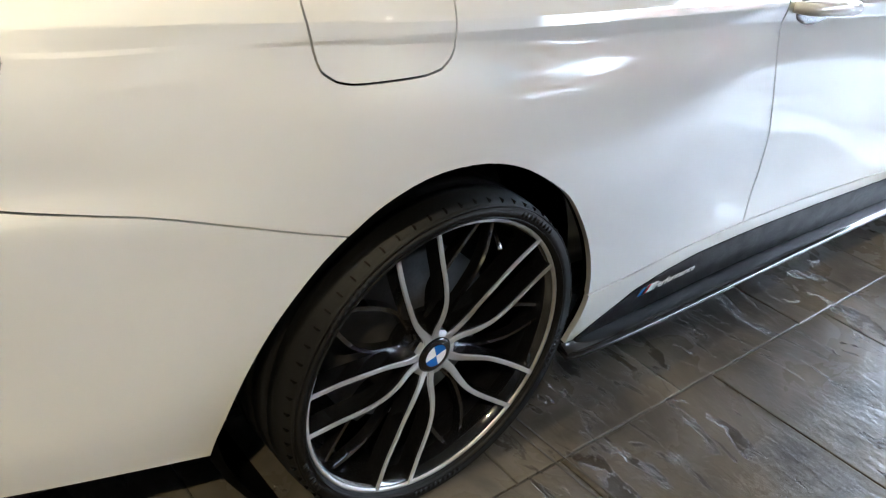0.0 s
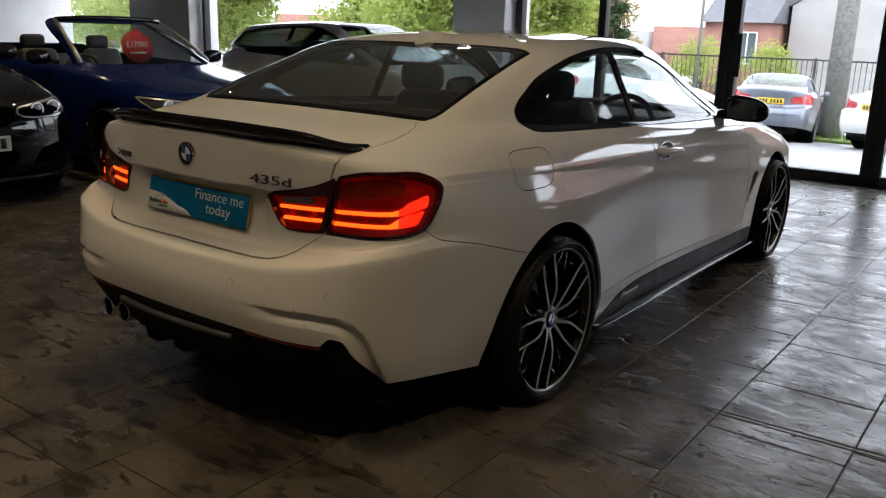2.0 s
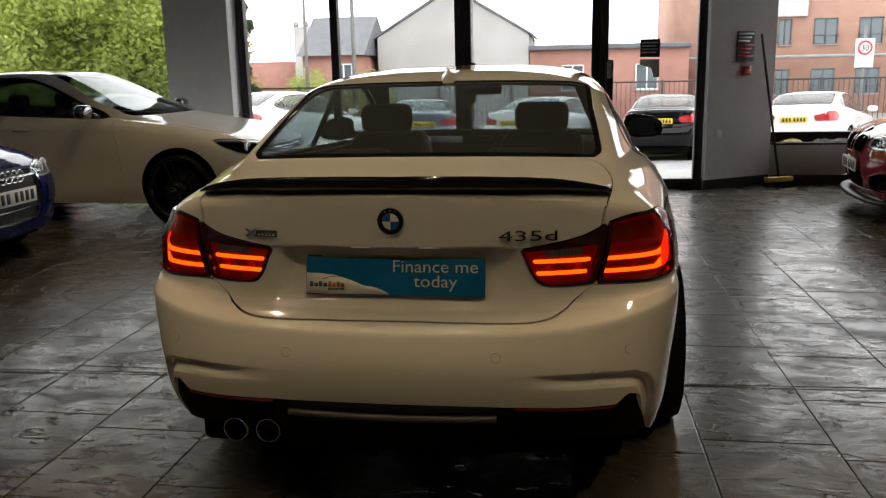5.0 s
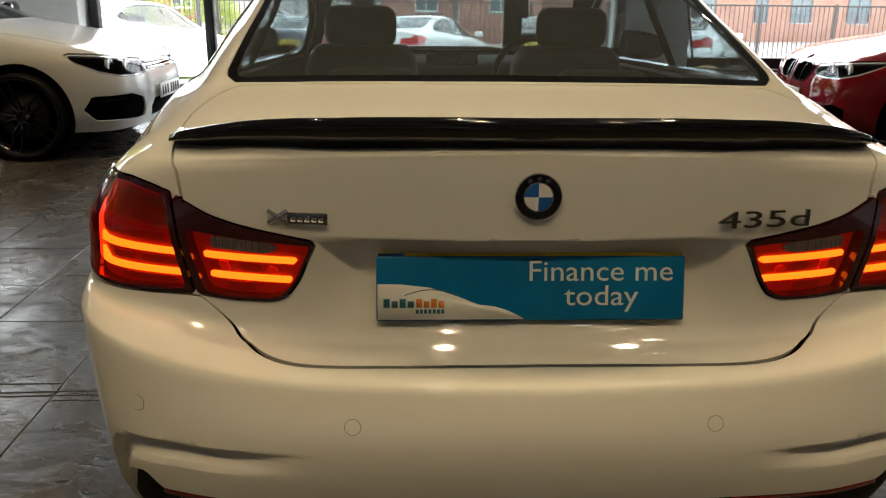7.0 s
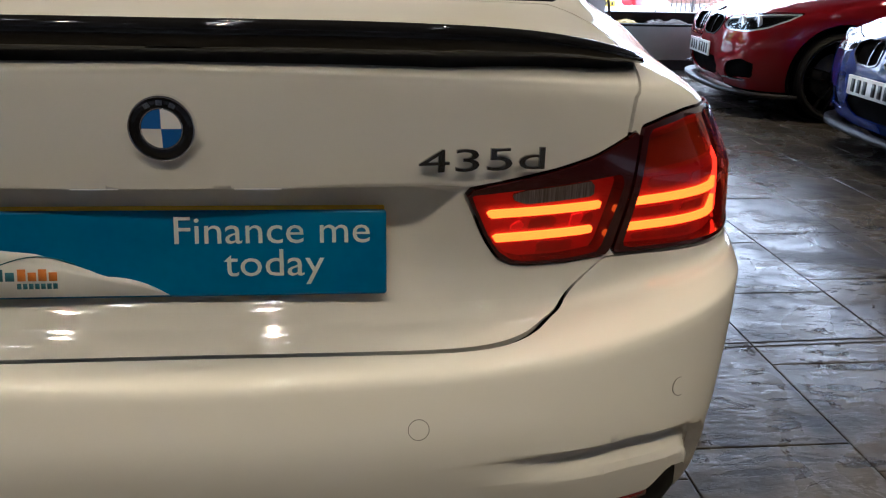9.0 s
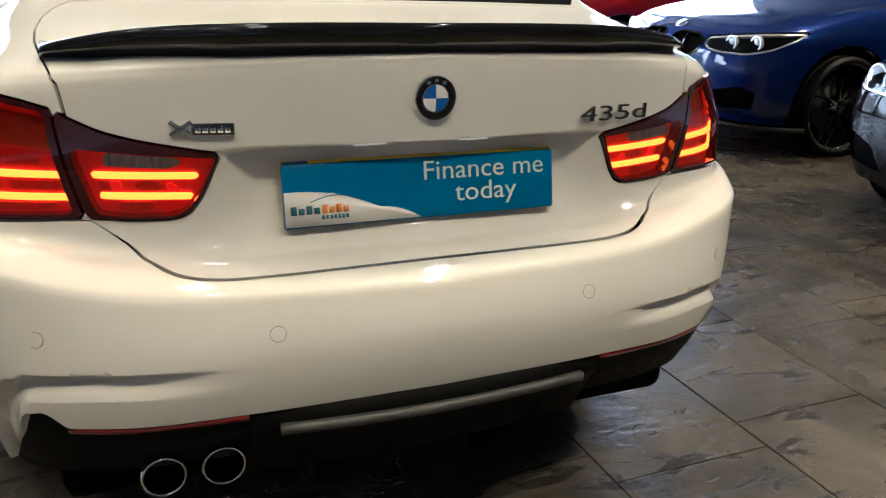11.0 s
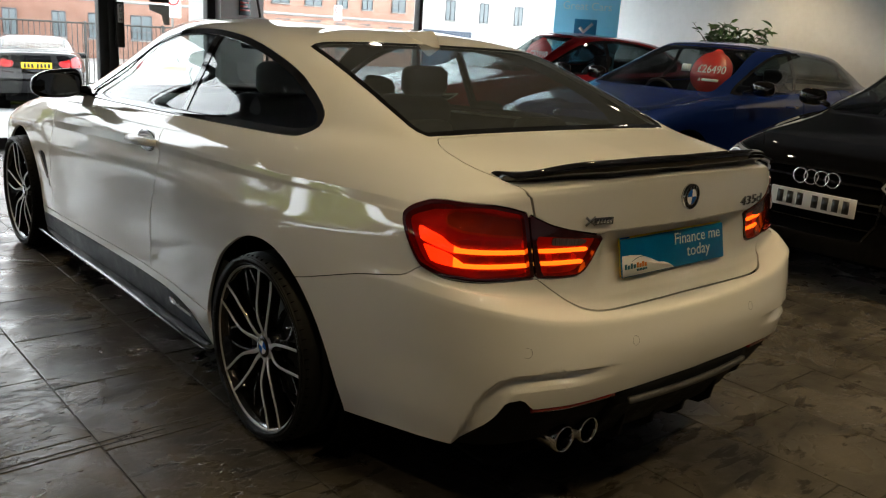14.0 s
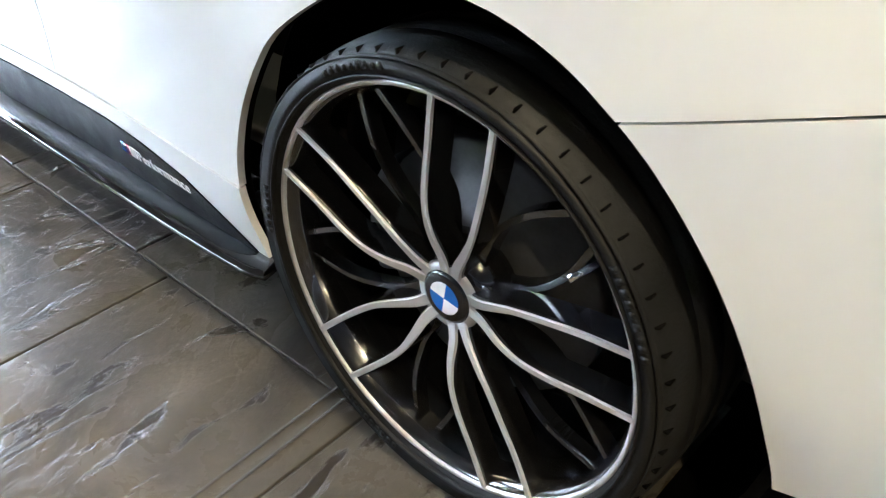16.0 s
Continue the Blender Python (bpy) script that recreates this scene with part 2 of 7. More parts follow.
def prism(outline, depth, bm=None, plane="xz", at=0.0, bevel=0.0):
    """An outline in a plane, given depth along the third axis."""
    bm = bm or bmesh.new()
    def lay(a, b, d):
        return {"xz": (a, d, b), "xy": (a, b, d), "yz": (d, a, b)}[plane]
    bot = [bm.verts.new(lay(a, b, at)) for a, b in outline]
    top = [bm.verts.new(lay(a, b, at + depth)) for a, b in outline]
    faces = [bm.faces.new(bot), bm.faces.new(top[::-1])]
    n = len(outline)
    for i in range(n):
        faces.append(bm.faces.new((bot[i], top[i], top[(i + 1) % n], bot[(i + 1) % n])))
    bmesh.ops.recalc_face_normals(bm, faces=faces)
    if bevel:
        bmesh.ops.bevel(bm, geom=list({e for f in faces[:2] for e in f.edges}), offset=bevel, segments=2, affect="EDGES")
    return bm


def letters(name, text, size, depth, mat, parent, m, align="LEFT", squeeze=1.0, kind_label="", apart=False):
    """Writing as solid meshes in the built-in font: one mesh, or one for each letter."""
    cu = bpy.data.curves.new(name, "FONT")
    cu.body, cu.size, cu.extrude, cu.align_x, cu.resolution_u = text, size, depth, align, 3
    tmp = new(name, cu)
    me = bpy.data.meshes.new_from_object(tmp.evaluated_get(bpy.context.evaluated_depsgraph_get()))
    bpy.data.objects.remove(tmp)
    bpy.data.curves.remove(cu)
    me.transform(Matrix.Diagonal((squeeze, 1, 1, 1)))
    me.transform(m)
    me.materials.clear()
    me.materials.append(mat)
    if apart:
        xs = np.array([v.co[:] for v in me.vertices])
        spans = []
        for poly in me.polygons:
            a, b = min(me.vertices[i].co.x for i in poly.vertices), max(me.vertices[i].co.x for i in poly.vertices)
            spans.append([a, b])
        spans.sort()
        runs = []
        for a, b in spans:
            if runs and a <= runs[-1][1] + 1e-5:
                runs[-1][1] = max(b, runs[-1][1])
            else:
                runs.append([a, b])
        for a, b in runs:
            faces = [p.vertices[:] for p in me.polygons if a - 1e-5 <= min(me.vertices[i].co.x for i in p.vertices) <= b]
            used = sorted({i for f in faces for i in f})
            where = {i: k for k, i in enumerate(used)}
            one = bpy.data.meshes.new(name)
            one.from_pydata([tuple(xs[i]) for i in used], [], [tuple(where[i] for i in f) for f in faces])
            one.materials.append(mat)
            ob = new(name, one)
            ob.parent = parent
        bpy.data.meshes.remove(me)
        return ob
    ob = new(name, me)
    ob.parent = parent
    if kind_label:
        ob["label"] = kind_label
    return ob


def chaikin(poly, ratio=0.2, rounds=3):
    p = np.array(poly, float)
    for _ in range(rounds):
        q = np.roll(p, -1, axis=0)
        p = np.stack([p + (q - p) * ratio, q - (q - p) * ratio], 1).reshape(-1, 2)
    return p


def inside(a, b, poly):
    """Signed distance of points (a, b) from a closed outline; negative inside."""
    p = np.asarray(poly, float)
    q = np.roll(p, -1, axis=0)
    best = np.full(len(a), 1e9)
    wind = np.zeros(len(a), bool)
    for (x0, y0), (x1, y1) in zip(p, q):
        dx, dy = x1 - x0, y1 - y0
        t = np.clip(((a - x0) * dx + (b - y0) * dy) / (dx * dx + dy * dy + 1e-12), 0, 1)
        best = np.minimum(best, np.hypot(a - x0 - t * dx, b - y0 - t * dy))
        if y0 != y1:
            wind ^= ((y0 > b) != (y1 > b)) & (a < dx * (b - y0) / dy + x0)
    return np.where(wind, -best, best)


class Skin:
    """A surface of polygons: rows of x, y, z, normal, u, v for each point, and faces by index."""

    def __init__(self, rows, faces):
        self.rows, self.faces = rows, faces

    x = property(lambda s: s.rows[:, 0])
    y = property(lambda s: s.rows[:, 1])
    z = property(lambda s: s.rows[:, 2])
    u = property(lambda s: s.rows[:, 6])
    v = property(lambda s: s.rows[:, 7])

    def split(self, f):
        """Cuts along f = 0: the skin where f < 0, and the rest."""
        f = np.asarray(f, float)
        s = (f < 0).tolist()
        rows, extra, cache, base = self.rows, [], {}, len(self.rows)
        low, high = [], []

        def cut(i, j):
            key = (i, j) if i < j else (j, i)
            if key not in cache:
                a, b = key
                t = f[a] / (f[a] - f[b])
                cache[key] = base + len(extra)
                extra.append(rows[a] + (rows[b] - rows[a]) * t)
            return cache[key]

        for face in self.faces:
            c = sum(s[i] for i in face)
            if c == len(face):
                low.append(face)
            elif c == 0:
                high.append(face)
            else:
                a, b = [], []
                for k, i in enumerate(face):
                    j = face[(k + 1) % len(face)]
                    (a if s[i] else b).append(i)
                    if s[i] != s[j]:
                        x = cut(i, j)
                        a.append(x)
                        b.append(x)
                if len(a) > 2:
                    low.append(tuple(a))
                if len(b) > 2:
                    high.append(tuple(b))
        rows = np.concatenate([rows, np.array(extra).reshape(-1, rows.shape[1])])
        return Skin(rows, low).tidy(), Skin(rows, high).tidy()

    def tidy(self):
        used = np.zeros(len(self.rows), bool)
        flat = [i for f in self.faces for i in f]
        used[flat] = True
        where = np.cumsum(used) - 1
        w = where.tolist()
        return Skin(self.rows[used], [tuple(w[i] for i in f) for f in self.faces])

    def without(self, f):
        return self.split(f)[1]

    def carve(self, f, gap=0.0018):
        """The panel inside f, and the rest, with a shut line between them."""
        return self.split(f + gap)[0], self.split(f - gap)[1]

    def offset(self, d):
        r = self.rows.copy()
        r[:, :3] += d * r[:, 3:6]
        return Skin(r, self.faces)

    def flipped(self):
        """The same skin on the car's other side."""
        r = self.rows.copy()
        r[:, 0] *= -1
        r[:, 3] *= -1
        return Skin(r, [f[::-1] for f in self.faces])

    def joined(self, other):
        n = len(self.rows)
        return Skin(np.concatenate([self.rows, other.rows]), self.faces + [tuple(i + n for i in f) for f in other.faces])

    def both(self):
        return self.joined(self.flipped())

    def welded(self):
        """Joins points that lie in one place."""
        _, first, back = np.unique(np.round(self.rows[:, :3], 5), axis=0, return_index=True, return_inverse=True)
        back = back.ravel().tolist()
        faces = []
        for f in self.faces:
            g = []
            for i in f:
                if back[i] not in g:
                    g.append(back[i])
            if len(g) > 2:
                faces.append(tuple(g))
        return Skin(self.rows[first], faces)

    def ruled(self, field, levels):
        """The same skin with points laid along level lines of a field."""
        s = self
        for level in levels:
            a, b = s.split(field(s) - level)
            s = a.joined(b).welded()
        return s

    def relief(self, depth, lines, field):
        """Presses the skin in by depth(its field), with points laid along the field's given levels."""
        s = self.ruled(field, lines)
        f = field(s)
        d = depth(s, f)
        out = s.offset(0)
        out.rows[:, :3] -= d[:, None] * out.rows[:, 3:6]
        nor = np.zeros((len(out.rows), 3))
        for face in out.faces:
            p = out.rows[list(face), :3]
            n = np.cross(p[1] - p[0], p[2] - p[0])
            if len(face) > 3:
                n = n + np.cross(p[2] - p[0], p[3] - p[0])
            if n @ out.rows[face[0], 3:6] < 0:
                n = -n
            nor[list(face)] += n
        near = (f > lines[0] - 0.02) & (f < lines[-1] + 0.012) & (d.max() > 0)
        ln = np.linalg.norm(nor, axis=1, keepdims=True)
        out.rows[:, 3:6] = np.where(near[:, None] & (ln > 0), nor / np.maximum(ln, 1e-12), out.rows[:, 3:6])
        return out


def skin_part(name, skin, mat, parent, label="", warp=None, edge=0.012):
    """Makes a skin a mesh part, with its open edges turned inwards as a flange."""
    if not skin.faces:
        return None
    r = skin.rows.copy()
    nor = r[:, 3:6]
    ln = np.linalg.norm(nor, axis=1, keepdims=True)
    nor = nor / np.maximum(ln, 1e-9)
    pos, faces, normals = r[:, :3], list(skin.faces), nor
    if edge:
        count = {}
        for f in faces:
            for k, i in enumerate(f):
                j = f[(k + 1) % len(f)]
                count[(i, j) if i < j else (j, i)] = count.get((i, j) if i < j else (j, i), 0) + 1
        rim = []
        for f in faces:
            for k, i in enumerate(f):
                j = f[(k + 1) % len(f)]
                if count[(i, j) if i < j else (j, i)] == 1 and (abs(pos[i, 0]) > 1e-4 or abs(pos[j, 0]) > 1e-4):
                    rim.append((i, j))
        add_p, add_n, add_f = [], [], []
        n0 = len(pos)
        for i, j in rim:
            t = pos[j] - pos[i]
            out = np.cross(t, nor[i])
            out = out / (np.linalg.norm(out) + 1e-9)
            k = n0 + len(add_p)
            add_p += [pos[i], pos[j], pos[j] - edge * nor[j], pos[i] - edge * nor[i]]
            add_n += [out] * 4
            add_f.append((k + 1, k, k + 3, k + 2))
        if add_p:
            pos, normals, faces = np.concatenate([pos, add_p]), np.concatenate([normals, add_n]), faces + add_f
    if warp is not None:
        pos = warp(pos)
    me = bpy.data.meshes.new(name)
    me.from_pydata(pos.tolist(), [], faces)
    me.materials.append(mat)
    me.shade_smooth()
    if warp is None:
        me.normals_split_custom_set_from_vertices(normals.tolist())
    ob = new(name, me)
    ob.parent = parent
    if label:
        ob["label"] = label
    return ob


# ---- the car body: rings of spline knots from sill to roof ----
# Each ring: rear centre (y, z); rear corner; flank over the rear axle, at the door, ahead of the mirror; front corner; front centre (y, z).
RINGS = [
    ((-0.975, 0.30), (0.775, -0.62, 0.262), (0.865, 0.0, 0.20), (0.850, 1.05, 0.185), (0.86, 2.35, 0.185), (0.80, 3.22, 0.20), (3.50, 0.20)),
    ((-1.030, 0.40), (0.800, -0.62, 0.36), (0.893, 0.0, 0.33), (0.867, 1.05, 0.30), (0.88, 2.35, 0.32), (0.83, 3.24, 0.33), (3.57, 0.33)),
    ((-1.055, 0.52), (0.812, -0.61, 0.50), (0.904, 0.0, 0.47), (0.866, 1.05, 0.42), (0.885, 2.35, 0.46), (0.845, 3.24, 0.47), (3.585, 0.50)),
    ((-1.026, 0.628), (0.814, -0.605, 0.702), (0.907, 0.0, 0.60), (0.871, 1.05, 0.55), (0.889, 2.35, 0.58), (0.848, 3.22, 0.58), (3.57, 0.60)),
    ((-0.966, 0.664), (0.806, -0.596, 0.732), (0.903, 0.0, 0.69), (0.8735, 1.05, 0.65), (0.888, 2.35, 0.67), (0.845, 3.20, 0.65), (3.55, 0.65)),
    ((-0.936, 0.72), (0.803, -0.592, 0.757), (0.893, 0.0, 0.76), (0.8735, 1.05, 0.74), (0.883, 2.35, 0.74), (0.84, 3.17, 0.69), (3.53, 0.68)),
    ((-0.948, 0.862), (0.797, -0.59, 0.815), (0.878, 0.0, 0.83), (0.871, 1.05, 0.81), (0.872, 2.35, 0.79), (0.83, 3.13, 0.725), (3.49, 0.71)),
    ((-0.942, 0.992), (0.787, -0.575, 0.890), (0.866, 0.0, 0.885), (0.868, 1.05, 0.862), (0.86, 2.35, 0.84), (0.81, 3.08, 0.76), (3.43, 0.74)),
    ((-0.912, 1.010), (0.755, -0.56, 0.942), (0.836, 0.0, 0.945), (0.842, 1.05, 0.915), (0.835, 2.35, 0.88), (0.775, 3.02, 0.795), (3.34, 0.775)),
    ((-0.70, 1.032), (0.695, -0.52, 1.003), (0.795, 0.0, 1.0), (0.80, 1.05, 0.955), (0.775, 2.30, 0.915), (0.70, 2.90, 0.845), (3.10, 0.83)),
    ((-0.44, 1.060), (0.635, -0.40, 1.055), (0.755, 0.10, 1.035), (0.775, 1.0, 0.975), (0.755, 1.85, 0.95), (0.70, 2.22, 0.945), (2.42, 0.955)),
    ((-0.10, 1.190), (0.605, -0.06, 1.175), (0.69, 0.30, 1.17), (0.695, 1.0, 1.13), (0.675, 1.60, 1.10), (0.63, 1.90, 1.09), (2.05, 1.12)),
    ((0.27, 1.298), (0.555, 0.27, 1.285), (0.588, 0.50, 1.295), (0.592, 1.0, 1.305), (0.58, 1.30, 1.295), (0.555, 1.43, 1.29), (1.56, 1.32)),
    ((0.45, 1.340), (0.35, 0.50, 1.333), (0.37, 0.65, 1.345), (0.37, 1.0, 1.357), (0.37, 1.20, 1.352), (0.35, 1.30, 1.345), (1.40, 1.348)),
    ((0.62, 1.352), (0.0, 0.66, 1.353), (0.0, 0.75, 1.356), (0.0, 1.0, 1.368), (0.0, 1.15, 1.365), (0.0, 1.22, 1.362), (1.26, 1.36)),
]
SHARP = {3: 0.94, 4: 0.6, 7: 0.7, 10: 0.8}


def catmull(p, sub, sharp=None):
    """A smooth curve (or row of curves) through knots, sub steps a span; at a sharp knot the tangent breaks."""
    p = np.asarray(p, float)
    n = len(p)
    d = np.zeros_like(p)
    d[1:-1] = (p[2:] - p[:-2]) / 2
    d[0], d[-1] = p[1] - p[0], p[-1] - p[-2]
    inn, out = d.copy(), d.copy()
    for k, w in (sharp or {}).items():
        inn[k] = (1 - w) * d[k] + w * (p[k] - p[k - 1])
        out[k] = (1 - w) * d[k] + w * (p[k + 1] - p[k])
    rows = []
    for i in range(n - 1):
        for t in np.arange(sub) / sub:
            t2, t3 = t * t, t * t * t
            rows.append((2 * t3 - 3 * t2 + 1) * p[i] + (t3 - 2 * t2 + t) * out[i] + (3 * t2 - 2 * t3) * p[i + 1] + (t3 - t2) * inn[i + 1])
    rows.append(p[-1])
    return np.array(rows)


def smoothstep(a, b, x):
    t = np.clip((x - a) / (b - a), 0, 1)
    return t * t * (3 - 2 * t)


def ring_knots(ring):
    """The 16 knots of half a ring, from the rear centre round to the front centre."""
    rear, rc, s6, s8, s10, fc, front = ring
    r0, f0 = Vector((0, *rear)), Vector((0, *front))
    rc, fc = Vector(rc), Vector(fc)
    pts = [r0]
    near, far = np.interp(r0.z, [0.60, 0.66, 0.72, 0.86], [0.10, 0.11, 0.14, 0.16]), np.interp(r0.z, [0.60, 0.66, 0.72, 0.86], [0.34, 0.30, 0.37, 0.43])
    for fx, g in ((0.42, 0.3 * near), (0.70, near), (0.90, far)):
        rise = 0.15 * fx + 0.85 * g
        if ring in RINGS[3:5]:
            # the bumper ledge climbs to the lamp well before the corner
            rise = {0.42: 0.10, 0.70: 0.38, 0.90: 0.86}[fx]
        pts.append(Vector((rc.x * fx, r0.y + (rc.y - r0.y) * g, r0.z + (rc.z - r0.z) * rise)))
    mid = catmull([rc, s6, s8, s10, fc], 2)
    pts += [Vector(p) for p in mid]
    for fx, g in ((0.88, 0.42), (0.66, 0.18), (0.36, 0.05)):
        pts.append(Vector((fc.x * fx, f0.y + (fc.y - f0.y) * g, f0.z + (fc.z - f0.z) * g)))
    pts.append(f0)
    return np.array(pts)


def base_skin(nu=12, nv=10, coupe=True):
    """Half the body, as one smooth skin."""
    net = np.array([ring_knots(r) for r in RINGS])
    along = catmull(net.transpose(1, 0, 2), nu)
    grid = catmull(along.transpose(1, 0, 2), nv, SHARP)
    if coupe:
        x, y, z = grid[..., 0], grid[..., 1], grid[..., 2]
        # fuller rear corners: pushed out across the corner, most between bumper and lamp
        push = np.interp(z, [0.20, 0.42, 0.50, 0.57, 0.65, 0.74, 0.85, 0.93, 1.0], [0.016, 0.012, 0.018, 0.028, 0.036, 0.038, 0.042, 0.014, 0.0])
        push = push * np.exp(-((x + y - 0.05) / 0.22) ** 2) * (y < 0.3) * (1 - smoothstep(0.98, 1.03, z))
        grid[..., 0] = x + 0.75 * push
        grid[..., 1] = y - 0.66 * push
    a, b = grid.shape[:2]
    du = np.gradient(grid, axis=1)
    dv = np.gradient(grid, axis=0)
    nor = np.cross(du, dv)
    nor /= np.linalg.norm(nor, axis=2, keepdims=True) + 1e-12
    for axis, reach, times in ((1, nu // 3, 2), (0, 1, 1)):
        for _ in range(times):
            wide = np.concatenate([np.repeat(nor.take([0], axis), reach, axis), nor, np.repeat(nor.take([-1], axis), reach, axis)], axis)
            size = nor.shape[axis]
            nor = sum(wide.take(range(k, k + size), axis) for k in range(2 * reach + 1))
    nor[:, 0, 0] = nor[:, -1, 0] = 0
    nor /= np.linalg.norm(nor, axis=2, keepdims=True) + 1e-12
    nor[-1] = (0, 0, 1)
    flip = (nor[..., 0] * grid[..., 0] + nor[..., 1] * (grid[..., 1] - 1.2) * 0.3 + nor[..., 2] * (grid[..., 2] - 0.6)).sum() < 0
    if flip:
        nor = -nor
    uu, vv = np.meshgrid(np.arange(b) / nu, np.arange(a) / nv)
    rows = np.concatenate([grid, nor, uu[..., None], vv[..., None]], 2).reshape(-1, 8)
    idx = np.arange(a * b).reshape(a, b)
    quads = np.stack([idx[:-1, :-1], idx[:-1, 1:], idx[1:, 1:], idx[1:, :-1]], -1).reshape(-1, 4)
    if flip:
        quads = quads[:, ::-1]
    return Skin(rows, [tuple(q) for q in quads.tolist()])


# ---- the showroom ----
FRAME_BLACK = noisy("black_frame_paint", (0.010, 0.010, 0.011), (0.022, 0.022, 0.023), 8, (0.35, 0.5), bump=0.05)
WALL_WHITE = noisy("white_wall_paint", (0.66, 0.66, 0.65), (0.76, 0.76, 0.75), 2.0, (0.75, 0.9), bump=0.12, bump_scale=120)
WALL_GREY = noisy("grey_wall_paint", (0.30, 0.30, 0.30), (0.36, 0.36, 0.36), 2.0, (0.75, 0.9), bump=0.12, bump_scale=120)
SKIRTING = noisy("black_skirting", (0.012, 0.012, 0.012), (0.025, 0.025, 0.025), 8, (0.4, 0.6))
CEILING = noisy("dark_ceiling", (0.06, 0.06, 0.062), (0.09, 0.09, 0.092), 2.0, (0.8, 0.95))


def slate():
    """Stamped concrete tiles: brown-grey slate relief under a worn clear sealer."""
    m, n, l, b = material("stamped_slate_floor")
    geo = n.new("ShaderNodeNewGeometry")
    info = n.new("ShaderNodeObjectInfo")
    def tex(scale, detail, stretch=(1, 1, 1), rough=0.55, warp=0.0):
        mp = n.new("ShaderNodeMapping")
        mp.inputs["Scale"].default_value = stretch
        t = n.new("ShaderNodeTexNoise")
        t.inputs["Scale"].default_value, t.inputs["Detail"].default_value, t.inputs["Roughness"].default_value, t.inputs["Distortion"].default_value = scale, detail, rough, warp
        l.new(geo.outputs["Position"], mp.inputs[0])
        l.new(mp.outputs[0], t.inputs[0])
        return t
    blotch, layers, fine = tex(3.2, 7, (1, 1, 1), 0.6, 0.6), tex(5.0, 10, (0.75, 1.5, 1), 0.66, 0.7), tex(30, 7, (0.65, 1.5, 1), 0.6, 0.4)
    tone = n.new("ShaderNodeValToRGB")
    e = tone.color_ramp.elements
    e[0].position, e[1].position = 0.30, 0.70
    e[0].color, e[1].color = (0.027, 0.0245, 0.021, 1), (0.128, 0.114, 0.095, 1)
    mid = tone.color_ramp.elements.new(0.47)
    mid.color = (0.073, 0.065, 0.0535, 1)
    l.new(blotch.outputs[0], tone.inputs[0])
    fleck = tex(9.0, 9, (0.7, 1.9, 1), 0.64, 0.6)
    flake = n.new("ShaderNodeValToRGB")
    flake.color_ramp.elements[0].position, flake.color_ramp.elements[1].position = 0.39, 0.43
    flake.color_ramp.elements[0].color, flake.color_ramp.elements[1].color = (0.40, 0.38, 0.36, 1), (1.0, 1.0, 1.0, 1)
    # pits gather where the broad noise is low
    gather = n.new("ShaderNodeMath")
    gather.operation, gather.inputs[1].default_value = "MULTIPLY_ADD", 0.45
    shifted = n.new("ShaderNodeMath")
    shifted.operation, shifted.inputs[1].default_value = "SUBTRACT", 0.235
    patch = tex(1.7, 3)
    l.new(patch.outputs[0], gather.inputs[0])
    l.new(fleck.outputs[0], gather.inputs[2])
    l.new(gather.outputs[0], shifted.inputs[0])
    l.new(shifted.outputs[0], flake.inputs[0])
    both = n.new("ShaderNodeMixRGB")
    both.blend_type = "MULTIPLY"
    both.inputs[0].default_value = 1.0
    l.new(tone.outputs[0], both.inputs[1])
    l.new(flake.outputs[0], both.inputs[2])
    vary = n.new("ShaderNodeHueSaturation")
    val = n.new("ShaderNodeMapRange")
    val.inputs["To Min"].default_value, val.inputs["To Max"].default_value = 0.86, 1.16
    l.new(info.outputs["Random"], val.inputs[0])
    l.new(val.outputs[0], vary.inputs["Value"])
    l.new(both.outputs[0], vary.inputs["Color"])
    l.new(vary.outputs[0], b.inputs["Base Color"])
    rough = n.new("ShaderNodeMapRange")
    rough.inputs["From Min"].default_value, rough.inputs["From Max"].default_value = 0.3, 0.7
    rough.inputs["To Min"].default_value, rough.inputs["To Max"].default_value = 0.42, 0.16
    l.new(blotch.outputs[0], rough.inputs[0])
    l.new(rough.outputs[0], b.inputs["Roughness"])
    # slate steps: terraces of the layer noise
    mul = n.new("ShaderNodeMath")
    mul.operation, mul.inputs[1].default_value = "MULTIPLY", 6.0
    l.new(layers.outputs[0], mul.inputs[0])
    fr = n.new("ShaderNodeMath")
    fr.operation = "FRACT"
    l.new(mul.outputs[0], fr.inputs[0])
    fl = n.new("ShaderNodeMath")
    fl.operation = "SUBTRACT"
    l.new(mul.outputs[0], fl.inputs[0])
    edge = n.new("ShaderNodeMath")
    edge.operation, edge.inputs[1].default_value = "POWER", 6.0
    l.new(fr.outputs[0], edge.inputs[0])
    l.new(fr.outputs[0], fl.inputs[1])
    step = n.new("ShaderNodeMath")
    step.operation = "ADD"
    l.new(fl.outputs[0], step.inputs[0])
    l.new(edge.outputs[0], step.inputs[1])
    b1 = n.new("ShaderNodeBump")
    b1.inputs["Strength"].default_value, b1.inputs["Distance"].default_value = 0.13, 0.003
    l.new(step.outputs[0], b1.inputs["Height"])
    b2 = n.new("ShaderNodeBump")
    b2.inputs["Strength"].default_value, b2.inputs["Distance"].default_value = 0.42, 0.004
    l.new(fine.outputs[0], b2.inputs["Height"])
    l.new(b1.outputs[0], b2.inputs["Normal"])
    b3 = n.new("ShaderNodeBump")
    b3.inputs["Strength"].default_value, b3.inputs["Distance"].default_value = 0.12, 0.02
    l.new(blotch.outputs[0], b3.inputs["Height"])
